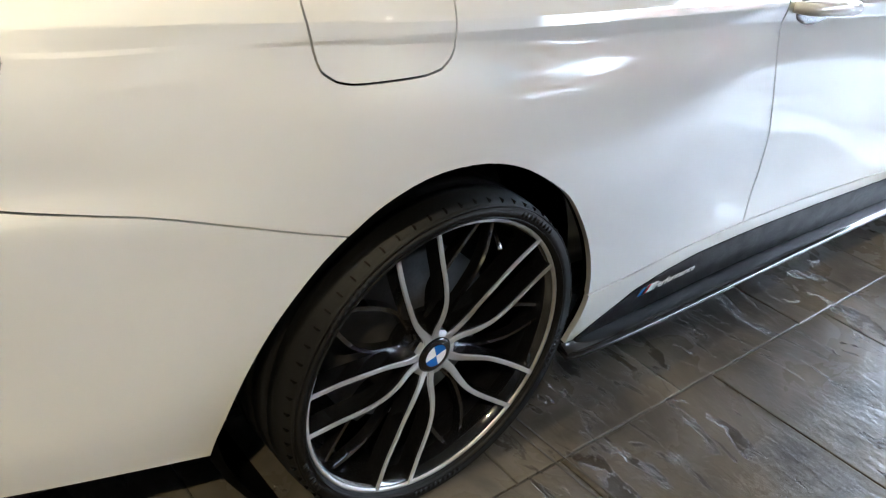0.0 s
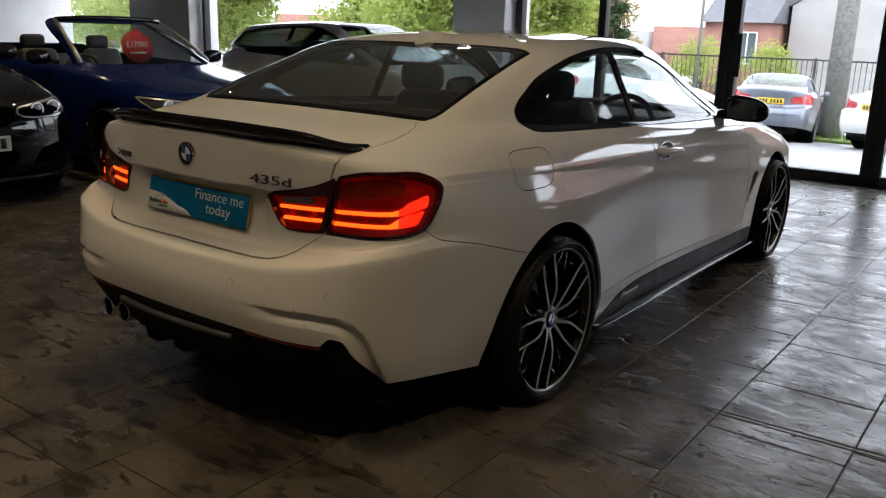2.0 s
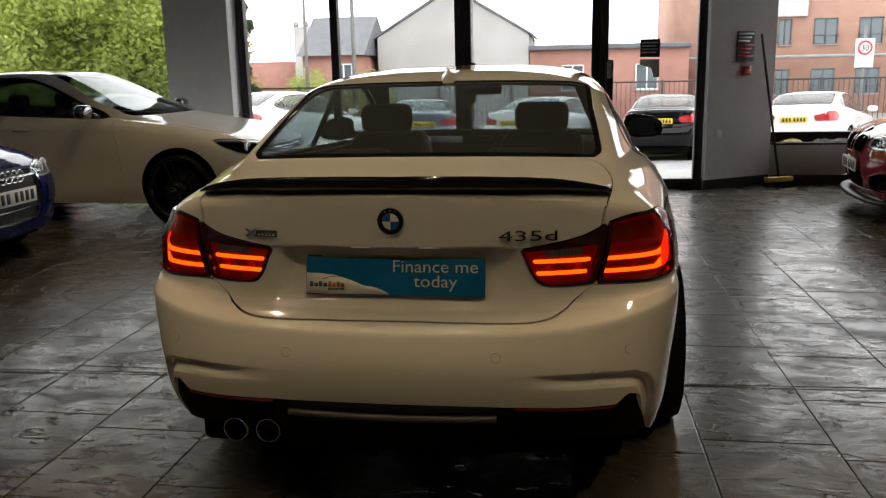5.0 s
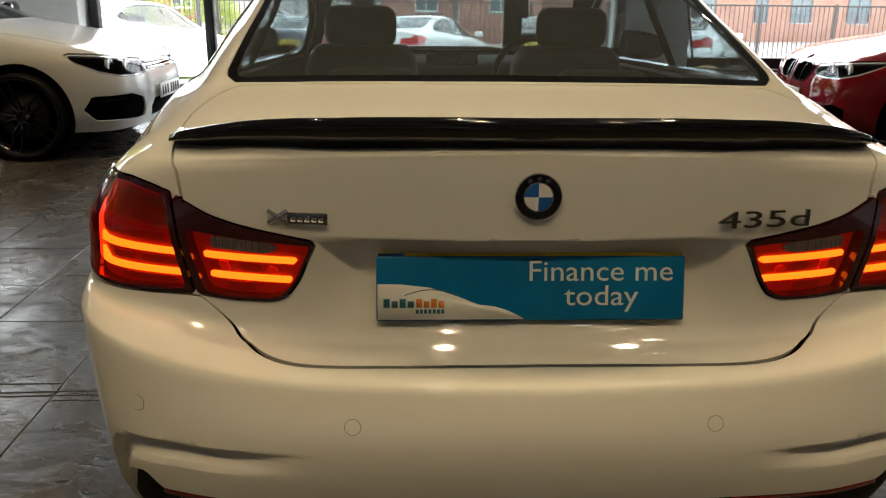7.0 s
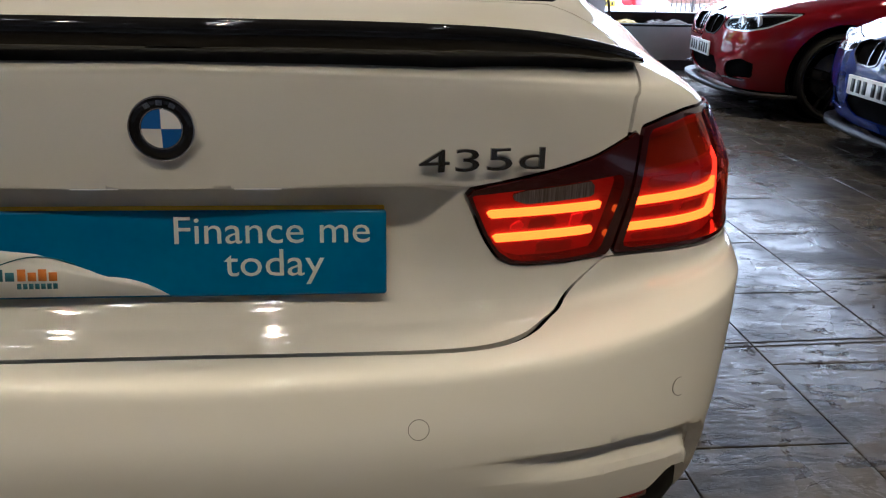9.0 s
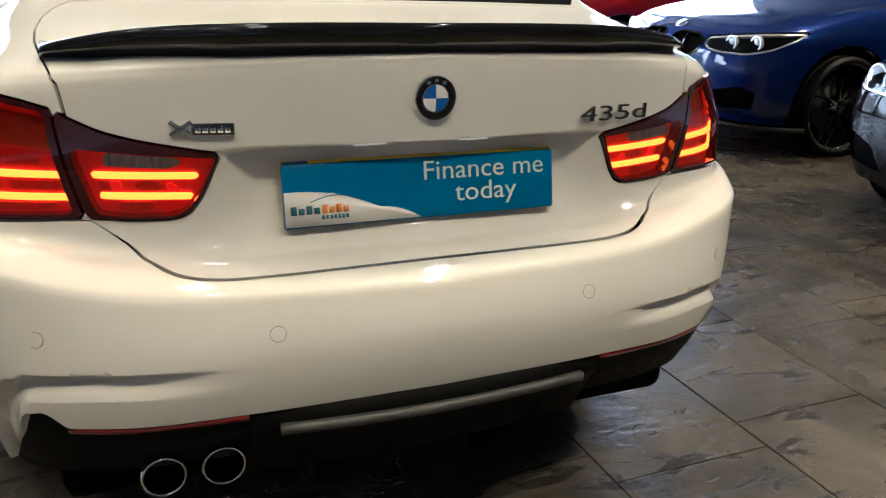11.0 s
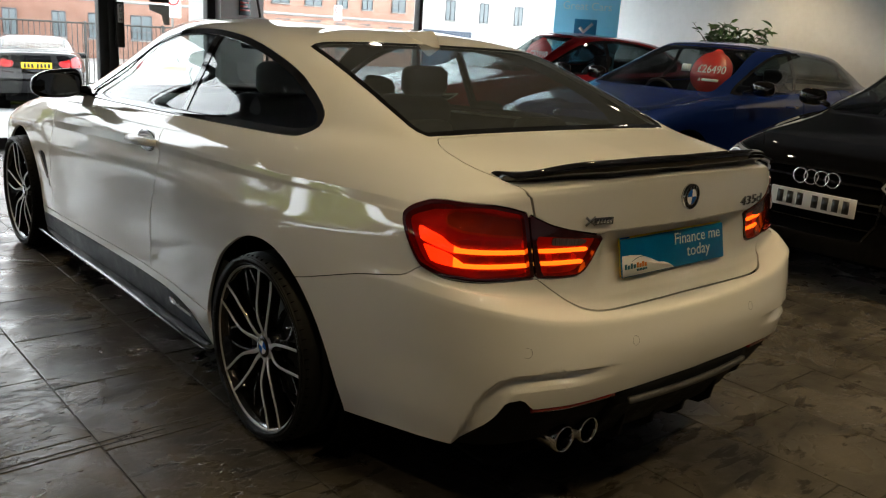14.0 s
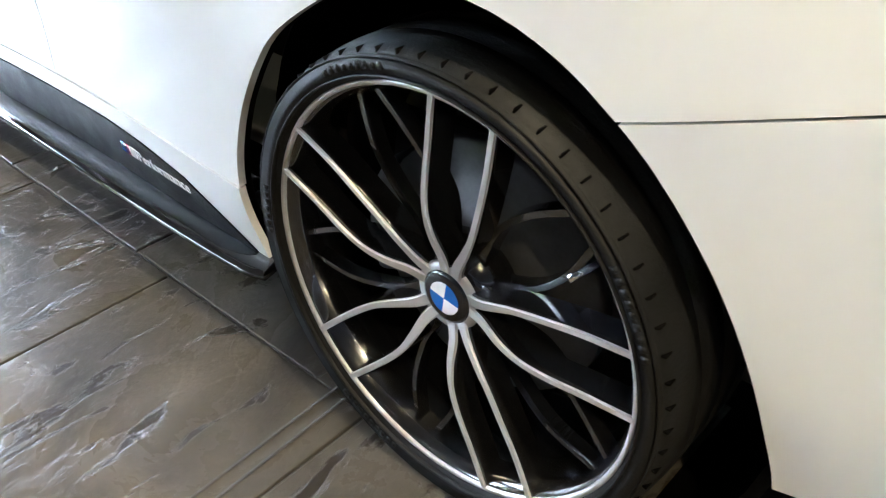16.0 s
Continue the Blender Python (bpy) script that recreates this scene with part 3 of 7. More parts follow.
    l.new(b2.outputs[0], b3.inputs["Normal"])
    b4 = n.new("ShaderNodeBump")
    b4.inputs["Strength"].default_value, b4.inputs["Distance"].default_value = 0.5, 0.004
    l.new(flake.outputs[0], b4.inputs["Height"])
    l.new(b3.outputs[0], b4.inputs["Normal"])
    l.new(b4.outputs[0], b.inputs["Normal"])
    # the sealer is worn off in patches
    worn = tex(4.2, 9, (0.8, 1.3, 1), 0.66, 0.8)
    seal = n.new("ShaderNodeMapRange")
    seal.inputs["From Min"].default_value, seal.inputs["From Max"].default_value = 0.44, 0.56
    seal.inputs["To Min"].default_value, seal.inputs["To Max"].default_value = 0.06, 0.60
    l.new(worn.outputs[0], seal.inputs[0])
    l.new(seal.outputs[0], b.inputs["Coat Weight"])
    b.inputs["Coat Roughness"].default_value = 0.10
    l.new(b4.outputs[0], b.inputs["Coat Normal"])
    b.inputs["Specular IOR Level"].default_value = 0.16
    return m


SLATE = slate()
GROUT = noisy("dark_joint", (0.022, 0.020, 0.017), (0.055, 0.049, 0.043), 12, (0.7, 0.9), bump=0.3)
GLASS_Y, ROOM_H = 6.35, 3.30
XL, XR, YB = -13.5, 7.6, -7.5

floor = tagged(part("floor", box((XL - 0.2, YB - 0.2, -0.20), (XR + 0.2, 7.1, -0.006)), GROUT), "dark stamped slate-pattern showroom floor", "floor", kind="structure")
tagged(part("ceiling", box((XL - 0.2, YB - 0.2, ROOM_H), (XR + 0.2, 7.1, ROOM_H + 0.2)), CEILING), "dark painted showroom ceiling", "ceiling", kind="structure")
tagged(part("wall_south", box((XL - 0.2, YB - 0.2, -0.006), (XR + 0.2, YB, ROOM_H)), WALL_GREY), "plain grey showroom wall", "wall", kind="structure")
tagged(part("wall_west", box((XL - 0.2, YB, -0.006), (XL, GLASS_Y + 0.1, 2.30)), WALL_WHITE), "plain white showroom wall", "wall", kind="structure")
# upper bands of both side walls are unseen, added to darken car reflections
tagged(part("wall_west_top", box((XL - 0.2, YB, 2.30), (XL, GLASS_Y + 0.1, ROOM_H)), CEILING), "unseen dark wall band added to darken reflections", "wall", kind="structure")
tagged(part("wall_east", box((XR, YB, -0.006), (XR + 0.2, 7.0, 2.30)), WALL_WHITE), "plain white showroom wall", "wall", kind="structure")
tagged(part("wall_east_top", box((XR, YB, 2.30), (XR + 0.2, 7.0, ROOM_H)), CEILING), "unseen dark wall band added to darken reflections", "wall", kind="structure")

# glazed front: head, sill and posts, doors with push plates
PUSH_PLATE = plain("push_plate", (0.75, 0.76, 0.76), 0.4)
tagged(part("wall_north_head", box((XL, GLASS_Y - 0.12, 3.0), (2.0, GLASS_Y + 0.18, ROOM_H)), FRAME_BLACK), "black header over the glazing", "header", kind="structure")


def glazing(name, x0, x1, posts, base=0.0, y=GLASS_Y, label="floor-to-ceiling shop window in black frames", head=3.0, wide=0.09):
    w = thing(name, label, "window", kind="structure")
    part("window_sill", box((x0, y - 0.05, base), (x1, y + 0.05, base + 0.11), 0.006), FRAME_BLACK, w)
    for x in posts:
        part("window_post", box((x - wide / 2, y - 0.055, base + 0.002), (x + wide / 2, y + 0.055, head), 0.006), FRAME_BLACK, w)
    edges = [x0] + list(posts) + [x1]
    for a, b in zip(edges, edges[1:]):
        if b - a > 0.25:
            pane = part("pane", box((a + 0.01, y - 0.004, base + 0.09), (b - 0.01, y + 0.004, head)), SHOP_GLASS, w, smooth=False)
            pane.visible_shadow = False
    return w


door_1 = glazing("door_1", -3.30, 1.98, (-3.25, -2.14, -0.712, -0.62, 0.798, 0.89, 1.925), label="black-framed glass entrance doors")
for x in (-0.62, 0.89):
    part("door_pull", box((x + 0.012, GLASS_Y - 0.10, 0.98), (x + 0.098, GLASS_Y - 0.055, 1.42), 0.01), FRAME_BLACK, door_1, "black lock case")
part("push_sign", box((0.920, GLASS_Y - 0.108, 1.22), (0.970, GLASS_Y - 0.1005, 1.40), 0.003), PUSH_PLATE, door_1, "small push sign")
for k, ch in enumerate("PUSH"):
    letters("push_letter", ch, 0.040, 0.0006, FRAME_BLACK, door_1, pose(0.945, GLASS_Y - 0.1088, 1.362 - 0.041 * k, 90), "CENTER")
sticker = thing("glass_sticker", "black and white printed stickers on the door glass", "sticker", at=Matrix.Translation((1.38, GLASS_Y - 0.0046, 1.42)))
part("sticker_top", box((-0.105, -0.0012, 0.02), (0.105, 0.0, 0.21), 0.0005), FRAME_BLACK, sticker, "black printed sticker")
for k in range(4):
    part("sticker_bar", box((-0.085, -0.0018, 0.165 - 0.034 * k), (0.085 - 0.02 * (k % 2), -0.0012, 0.177 - 0.034 * k)), PUSH_PLATE, sticker)
part("sticker_paper", prism([(-0.105, -0.06), (-0.105, -0.005), (0.105, -0.005), (0.105, -0.20), (0.045, -0.20), (0.02, -0.10)], 0.0008, at=-0.0008), PUSH_PLATE, sticker, "torn white paper")
glazing("window_1", -9.35, -4.08, (-9.28, -4.12), label="large shop window in slim frames", wide=0.07)
glazing("window_2", -13.5, -11.0, (-11.05,), label="large shop window in slim frames", wide=0.07)
for k, (a, b) in enumerate(((-4.08, -3.31), (-11.0, -9.36))):
    tagged(part("column_%d" % (k + 1), box((a, GLASS_Y - 0.28, -0.006), (b, GLASS_Y + 0.30, ROOM_H), 0.01), WALL_WHITE), "square white plastered column", "column", kind="structure")

# angled pier, low wall and window beside the doors
pier = bmesh.new()
prism([(1.985, 6.20), (2.78, 6.74), (2.78, 7.0), (1.985, 7.0)], ROOM_H + 0.006, pier, "xy", -0.006)
tagged(part("pier", pier, WALL_WHITE, smooth=False), "white angled wall pier beside the doors", "wall", kind="structure")
sk = bmesh.new()
prism([(1.972, 6.178), (2.786, 6.728), (2.786, 6.742), (1.972, 6.196)], 0.11, sk, "xy", -0.004)
tagged(part("baseboard", sk, SKIRTING, smooth=False), "black skirting board", "skirting", kind="structure")
tagged(part("wall_north_low", box((2.78, 6.72, -0.006), (XR, 7.0, 0.44)), WALL_WHITE), "low white wall under the window", "wall", kind="structure")
tagged(part("baseboard", box((2.79, 6.705, -0.004), (XR - 0.01, 6.719, 0.10), 0.003), SKIRTING), "black skirting board", "skirting", kind="structure")
tagged(part("window_ledge", box((2.79, 6.68, 0.441), (XR - 0.01, 6.98, 0.465), 0.006), SKIRTING), "dark window ledge", "ledge", kind="structure")
glazing("window_3", 2.78, XR, (5.2,), base=0.465, y=6.88, label="wide shop window over a low wall", wide=0.06)
tagged(part("wall_north_head_east", box((1.985, 6.78, 3.0), (XR, 7.0, ROOM_H)), WALL_WHITE), "white wall over the window", "wall", kind="structure")

# ceiling lights: rows of round spots
SPOT = glow("spot_lens", (1.0, 0.88, 0.68), 36.0)
spot = thing("ceiling_spot", "small oblong grey ceiling downlight with warm lens", "spotlight", "ceiling spotlights", Matrix.Translation((0, 0, ROOM_H)))
part("spot_body", box((-0.075, -0.045, -0.05), (0.075, 0.045, -0.002), 0.012), plain("spot_grey", (0.35, 0.35, 0.35), 0.4), spot)
part("spot_lens", box((-0.058, -0.022, -0.056), (0.058, 0.022, -0.0505), 0.002), SPOT, spot)
# the last three are unseen, added to brighten the room's far sides
spots = [(x, y) for x in (-1.25, -0.1, 1.05) for y in (-2.5, -0.6)] + [(x, y) for x in (-4.6, 4.6) for y in (-2.4, 0.0, 1.9)] + [(-2.7, -1.9), (2.7, -1.9), (-2.3, 3.3), (2.3, 3.3), (6.6, 0.4), (6.6, 2.9), (-6.8, 1.9)]
for k, (x, y) in enumerate(spots):
    m = Matrix.Translation((x, y, ROOM_H))
    if k == 0:
        spot.matrix_world = m
    else:
        copy_thing(spot, m)
    lamp = new("spot_light", bpy.data.lights.new("spot_light", "SPOT"))
    lamp.data.energy, lamp.data.color = 160 if x == 2.7 else 75 if x == -2.7 else 50 if abs(x) < 2 else 105, (1.0, 0.755, 0.40)
    lamp.data.spot_size, lamp.data.spot_blend, lamp.data.shadow_soft_size = radians(100), 0.7, 0.022
    lamp.matrix_world = Matrix.Translation((x, y, ROOM_H - 0.065))
for x in (-1.25, -0.1, 1.05):
    for y in (-3.5, -1.55):
        copy_thing(spot, Matrix.Translation((x, y, ROOM_H)))


# ---- wheels ----
def wheel_parts(root, arms=5, spread=0.039, rim_r=0.273, tyre_r=0.314, thin=True, face_mat=None, body_mat=None, fancy=True, width=0.118, blue=True):
    """A wheel about the x axis, its face towards +x: tyre, barrel, lip, spokes, hub, brake."""
    face_mat, body_mat = face_mat or MACHINED, body_mat or RIM_BLACK
    w = width
    steps = 72 if fancy else 40
    prof = [(-w * 0.8, rim_r - 0.01), (-w * 0.93, rim_r + 0.012), (-w, rim_r + 0.03), (-w * 0.98, tyre_r - 0.018), (-w * 0.88, tyre_r - 0.004), (-w * 0.6, tyre_r)]
    for g in (-0.40, 0.0, 0.40):
        prof += [(w * (g - 0.06), tyre_r + 0.001), (w * (g - 0.05), tyre_r - 0.007), (w * (g + 0.05), tyre_r - 0.007), (w * (g + 0.06), tyre_r + 0.001)]
    prof += [(w * 0.6, tyre_r), (w * 0.80, tyre_r - 0.003), (w * 0.90, tyre_r - 0.009), (w * 0.97, tyre_r - 0.019), (w * 0.995, rim_r + 0.028), (w * 0.965, rim_r + 0.012), (w * 0.90, rim_r + 0.004), (w * 0.82, rim_r - 0.006)]
    part("tyre", lathe(prof, steps), RUBBER, root, "black low-profile rubber tyre")
    if fancy:
        bm = bmesh.new()
        for k in range(64):
            a = math.tau * k / 64
            add_box(bm, (w * 0.68, -0.0012, tyre_r - 0.012), (w * 0.90, 0.0012, tyre_r - 0.0038), 0, Matrix.Rotation(a, 4, "X"))
        tagged(part("tread_sipe", bm, GAP_BLACK, root), kind="stuff")
        # sidewall: two raised rings and runs of raised marks
        for r0, r1 in ((rim_r + 0.0085, rim_r + 0.0100), (rim_r + 0.0300, rim_r + 0.0312)):
            part("sidewall_ring", lathe([(w * 0.94, r0 - 0.001), (w * 0.990, r0), (w * 0.990, r1), (w * 0.94, r1 + 0.001)], steps), RUBBER, root)
        bm = bmesh.new()
        rnd_mark = random.Random(11)
        for a0, count in ((0.35, 9), (1.55, 7), (2.7, 10), (4.0, 8), (5.2, 9)):
            for k in range(count):
                a = a0 + 0.040 * k
                hi = rim_r + 0.0255 - rnd_mark.choice((0.0, 0.0, 0.002))
                add_box(bm, (w * 0.955, -0.0035, rim_r + 0.0165), (w * 0.994, 0.0035, hi), 0, Matrix.Rotation(a, 4, "X"))
        tagged(part("sidewall_mark", bm, RUBBER, root, "raised marks on the sidewall"), kind="stuff")
        a = math.tau * 0.5 / arms + 0.16
        part("tyre_valve", tube([(w * 0.60, (rim_r - 0.03) * math.cos(a), (rim_r - 0.03) * math.sin(a)), (w * 0.78, (rim_r - 0.045) * math.cos(a), (rim_r - 0.045) * math.sin(a)), (w * 0.86, (rim_r - 0.052) * math.cos(a), (rim_r - 0.052) * math.sin(a))], [0.004, 0.004, 0.0045], 8), CHROME, root, "small chrome tyre valve")
    part("rim_barrel", lathe([(-w * 0.8, rim_r - 0.012), (-w * 0.5, rim_r - 0.02), (w * 0.3, rim_r - 0.026), (w * 0.72, rim_r - 0.014), (w * 0.84, rim_r - 0.0075), (w * 0.857, rim_r - 0.0040)], steps), body_mat, root)
    part("rim_lip", lathe([(w * 0.855, rim_r - 0.0042), (w * 0.888, rim_r - 0.0032), (w * 0.900, rim_r + 0.0012), (w * 0.885, rim_r + 0.0032), (w * 0.80, rim_r + 0.0036)], steps), face_mat, root, "machined silver rim lip")

    def curve(knots, turn, sub=5):
        pts = catmull(np.array(knots), sub + 3 if fancy else 3)
        c, s = math.cos(turn), math.sin(turn)
        return [Vector((x, b * c + a * -s, b * s + a * c)) for a, b, x in pts]

    def spoke(points, wide, deep, proud=0.0):
        """A tapering bar whose face looks along +x."""
        bm = bmesh.new()
        rows = []
        n = len(points)
        for i, p in enumerate(points):
            d = (points[min(i + 1, n - 1)] - points[max(i - 1, 0)]).normalized()
            across = d.cross(Vector((1, 0, 0))).normalized()
            f = i / (n - 1)
            ww = wide(f) / 2
            rows.append([bm.verts.new(p + across * a * ww + Vector((b, 0, 0))) for a, b in ((-1.15, -deep), (-1, -0.003 + proud), (-0.8, proud), (0.8, proud), (1, -0.003 + proud), (1.15, -deep))])
        for a, b in zip(rows, rows[1:]):
            for j in range(6):
                bm.faces.new((a[j], a[(j + 1) % 6], b[(j + 1) % 6], b[j]))
        bm.faces.new(rows[0][::-1])
        bm.faces.new(rows[-1])
        bmesh.ops.recalc_face_normals(bm, faces=bm.faces)
        return bm

    hx = w * 0.66
    for k in range(arms):
        turn = math.tau * k / arms
        for side in (-1, 1):
            knots = [(0.036, side * 0.0085, hx), (0.058, side * (0.0085 + spread * 0.10), hx + 0.006), (0.088, side * spread * 0.62, hx + 0.015), (0.120, side * spread * 0.86, hx + 0.020), (0.158, side * spread * 0.97, hx + 0.022), (0.21, side * spread * 1.02, hx + 0.022), (rim_r - 0.004, side * spread * 1.03, w * 0.872)]
            pts = curve(knots, turn)
            part("spoke", spoke(pts, lambda f: 0.0175 - 0.0075 * min(1, f * 2.0), 0.034), body_mat, root, smooth=False)
            part("spoke_face", spoke([p + Vector((0.0032, 0, 0)) for p in pts], lambda f: 0.0150 - 0.0068 * min(1, f * 2.0), 0.002), face_mat, root, "machined silver spoke face", smooth=False)
            if thin:
                knots = [(0.052, side * 0.005, hx - 0.020), (0.080, side * 0.022, hx - 0.018), (0.125, side * 0.038, hx - 0.016), (0.19, side * 0.036, hx - 0.004), (rim_r - 0.014, side * 0.016, w * 0.68)]
                part("thin_spoke", spoke(curve(knots, turn + math.pi / arms), lambda f: 0.009, 0.020), body_mat, root, smooth=False)
    part("hub", lathe([(hx - 0.05, 0.070), (hx - 0.014, 0.064), (hx - 0.005, 0.050), (hx - 0.003, 0.046)], 40), body_mat, root, "black wheel hub")
    part("hub_face", lathe([(hx - 0.004, 0.047), (hx + 0.002, 0.045), (hx + 0.0025, 0.036)], 40), face_mat, root, "machined silver hub ring")
    part("centre_cap", lathe([(hx - 0.004, 0.036), (hx + 0.004, 0.035), (hx + 0.006, 0.030), (hx + 0.0055, 0.0)], 36), GLOSS_BLACK, root, "black round centre cap")
    if blue:
        for q, mat in ((0, BADGE_BLUE), (1, BADGE_WHITE), (2, BADGE_BLUE), (3, BADGE_WHITE)):
            bm = bmesh.new()
            c = bm.verts.new((hx + 0.0072, 0, 0))
            arc = [bm.verts.new((hx + 0.0068, 0.0225 * math.cos(a), 0.0225 * math.sin(a))) for a in [math.pi / 2 * (q + i / 8) for i in range(9)]]
            for a, b in zip(arc, arc[1:]):
                bm.faces.new((c, a, b))
            part("cap_quadrant", bm, mat, root)
    for k in range(5):
        a = math.tau * (k + 0.5) / 5
        part("wheel_bolt", _bolt(hx, a), body_mat, root)
    part("brake_disc", lathe([(-0.012, 0.07), (-0.012, 0.172), (0.012, 0.172), (0.012, 0.10), (0.02, 0.095), (0.02, 0.0)], 48), STEEL, root, "grey steel brake disc")
    part("brake_caliper", lathe([(-0.03, 0.11), (-0.03, 0.182), (0.030, 0.182), (0.036, 0.165), (0.036, 0.115), (-0.03, 0.11)], 10, start=math.radians(150), sweep=math.radians(60)), STEEL, root, "grey brake caliper")
    return root


def _bolt(hx, a):
    bm = lathe([(hx - 0.03, 0.011), (hx - 0.010, 0.011), (hx - 0.008, 0.007), (hx - 0.012, 0.0)], 8)
    bmesh.ops.translate(bm, verts=bm.verts, vec=(0, 0.056 * math.cos(a), 0.056 * math.sin(a)))
    return bm


def set_wheels(car, base=2.81, track=0.795, z=0.315, build=None, scale=1.0):
    """Four wheels under a car, built once and copied."""
    first = new("wheel")
    first.parent = car
    (build or wheel_parts)(first)
    first.matrix_basis = pose(track, 0, z, 18.5) @ Matrix.Scale(scale, 4)
    for x, y, rz, spin in ((-1, 0, 180, -10), (1, base, 0, 21), (-1, base, 180, 9)):
        m = pose(x * track, y, z, 0, 0, rz) @ pose(0, 0, 0, spin) @ Matrix.Scale(scale, 4)
        made = copy_thing(first, Matrix.Identity(4))
        made.matrix_basis = m


# ---- the white coupe ----
coupe = thing("coupe_car", "white two-door coupe with lit tail lamps on the floor", "car")
half = base_skin(14, 11)


REAR_ARCH = [(-0.398, 0.08), (-0.398, 0.22), (-0.389, 0.289), (-0.363, 0.388), (-0.318, 0.484), (-0.264, 0.560), (-0.215, 0.612), (-0.15, 0.660), (-0.07, 0.691), (0.02, 0.694), (0.11, 0.671), (0.21, 0.612), (0.262, 0.570), (0.343, 0.460), (0.385, 0.355), (0.392, 0.27), (0.378, 0.20), (0.36, 0.08)]


def rear_arch(s):
    return np.where(s.x > 0.5, inside(s.y, s.z, chaikin(REAR_ARCH, 0.25, 2)), 1.0)


def arch(s, y0, ry=0.385, rz=0.358, zc=0.326):
    f = (np.hypot((s.y - y0) / ry, (s.z - zc) / rz) - 1) * 0.37
    return np.where(s.x > 0.5, f, 1.0)


half = half.without(rear_arch(half))
half = half.without(arch(half, 2.81, 0.378))

REAR_GLASS = [(-0.3, -0.432), (0.50, -0.430), (0.575, -0.424), (0.603, -0.385), (0.597, -0.25), (0.583, 0.0), (0.577, 0.20), (0.570, 0.255), (0.50, 0.278), (0.3, 0.286), (-0.3, 0.29)]
SIDE_GLASS = [(-0.070, 1.055), (-0.058, 1.025), (-0.02, 1.008), (0.335, 0.994), (0.83, 0.974), (1.50, 0.949), (1.98, 0.936), (2.08, 0.945), (1.94, 1.02), (1.70, 1.135), (1.48, 1.225), (1.27, 1.283), (1.08, 1.302), (0.885, 1.306), (0.648, 1.291), (0.45, 1.264), (0.285, 1.227), (0.15, 1.185), (0.017, 1.127), (-0.05, 1.088)]
INNER_LAMP = [(-0.570, 0.853), (-0.50, 0.864), (-0.427, 0.876), (-0.36, 0.890), (-0.300, 0.910), (-0.2675, 0.9225), (-0.3155, 0.7495), (-0.40, 0.744), (-0.478, 0.744), (-0.505, 0.755), (-0.53, 0.785)]
OUTER_LAMP = [(-0.2645, 0.9235), (-0.20, 0.935), (-0.144, 0.941), (-0.06, 0.941), (0.03, 0.939), (0.09, 0.933), (0.147, 0.916), (0.183, 0.901), (0.195, 0.888), (0.193, 0.867), (0.172, 0.832), (0.144, 0.797), (0.113, 0.768), (0.075, 0.758), (0.03, 0.7535), (-0.10, 0.7485), (-0.3125, 0.7495)]
BUMPER_TOP = [(-1.2, 0.654), (-0.80, 0.653), (-0.66, 0.6535), (-0.60, 0.6555), (-0.55, 0.6605), (-0.50, 0.670), (-0.45, 0.685), (-0.405, 0.703), (-0.365, 0.722), (-0.335, 0.7385), (-0.31, 0.7455), (-0.10, 0.7445), (0.03, 0.7495), (0.10, 0.7665), (0.125, 0.757), (0.15, 0.742), (0.18, 0.729), (0.23, 0.718), (0.30, 0.704), (0.39, 0.686), (0.56, 0.643), (0.69, 0.612), (1.2, 0.50)]
LID_EDGE = [(-1.2, 0.553), (-0.89, 0.575), (-0.86, 0.600), (-0.80, 0.611), (-0.70, 0.622), (-0.63, 0.622), (-0.55, 0.611), (-0.49, 0.592), (-0.445, 0.562), (0.0, 0.5)]
VALANCE = [(-0.2, 0.427), (0.345, 0.425), (0.63, 0.425), (0.662, 0.457), (0.697, 0.447), (0.738, 0.28), (0.76, 0.1), (-0.2, 0.1)]
SKIRT = [(0.36, 0.10), (0.405, 0.192), (0.47, 0.228), (0.56, 0.272), (0.66, 0.291), (0.78, 0.300), (1.50, 0.294), (2.30, 0.278), (2.45, 0.265), (2.45, 0.10)]
SILL_LINE = [(0.30, 0.318), (0.49, 0.326), (0.70, 0.336), (0.97, 0.334), (1.30, 0.331), (2.30, 0.312), (2.50, 0.306)]
DOOR = [(0.878, 0.99), (0.868, 0.90), (0.858, 0.82), (0.866, 0.75), (0.905, 0.66), (0.945, 0.57), (0.962, 0.47), (0.966, 0.36), (0.970, 0.30), (1.0, 0.20), (2.18, 0.20), (2.225, 0.29), (2.235, 0.45), (2.22, 0.62), (2.18, 0.80), (2.135, 0.94), (2.12, 0.99)]
FUEL_DOOR = [(-0.262, 0.962), (-0.022, 0.966), (-0.032, 0.832), (-0.24, 0.826)]
VENT = [(2.245, 0.410), (2.262, 0.428), (2.422, 0.592), (2.415, 0.612), (2.318, 0.612), (2.306, 0.590)]


def diag(s):
    """Runs round the rear corner: outwards along the tail, then forwards along the flank."""
    return s.x + s.y


def block(a0, a1, b0, b1):
    """A slightly leaning oblong, in the plane of the lamp outlines."""
    return [(a0, b0), (a1, b0), (a1 + 0.25 * (b1 - b0), b1), (a0 + 0.25 * (b1 - b0), b1)]


def rear_only(s, f, y=0.3):
    return np.where((s.y < y) & (s.z < 1.0), f, np.abs(f) + 1)


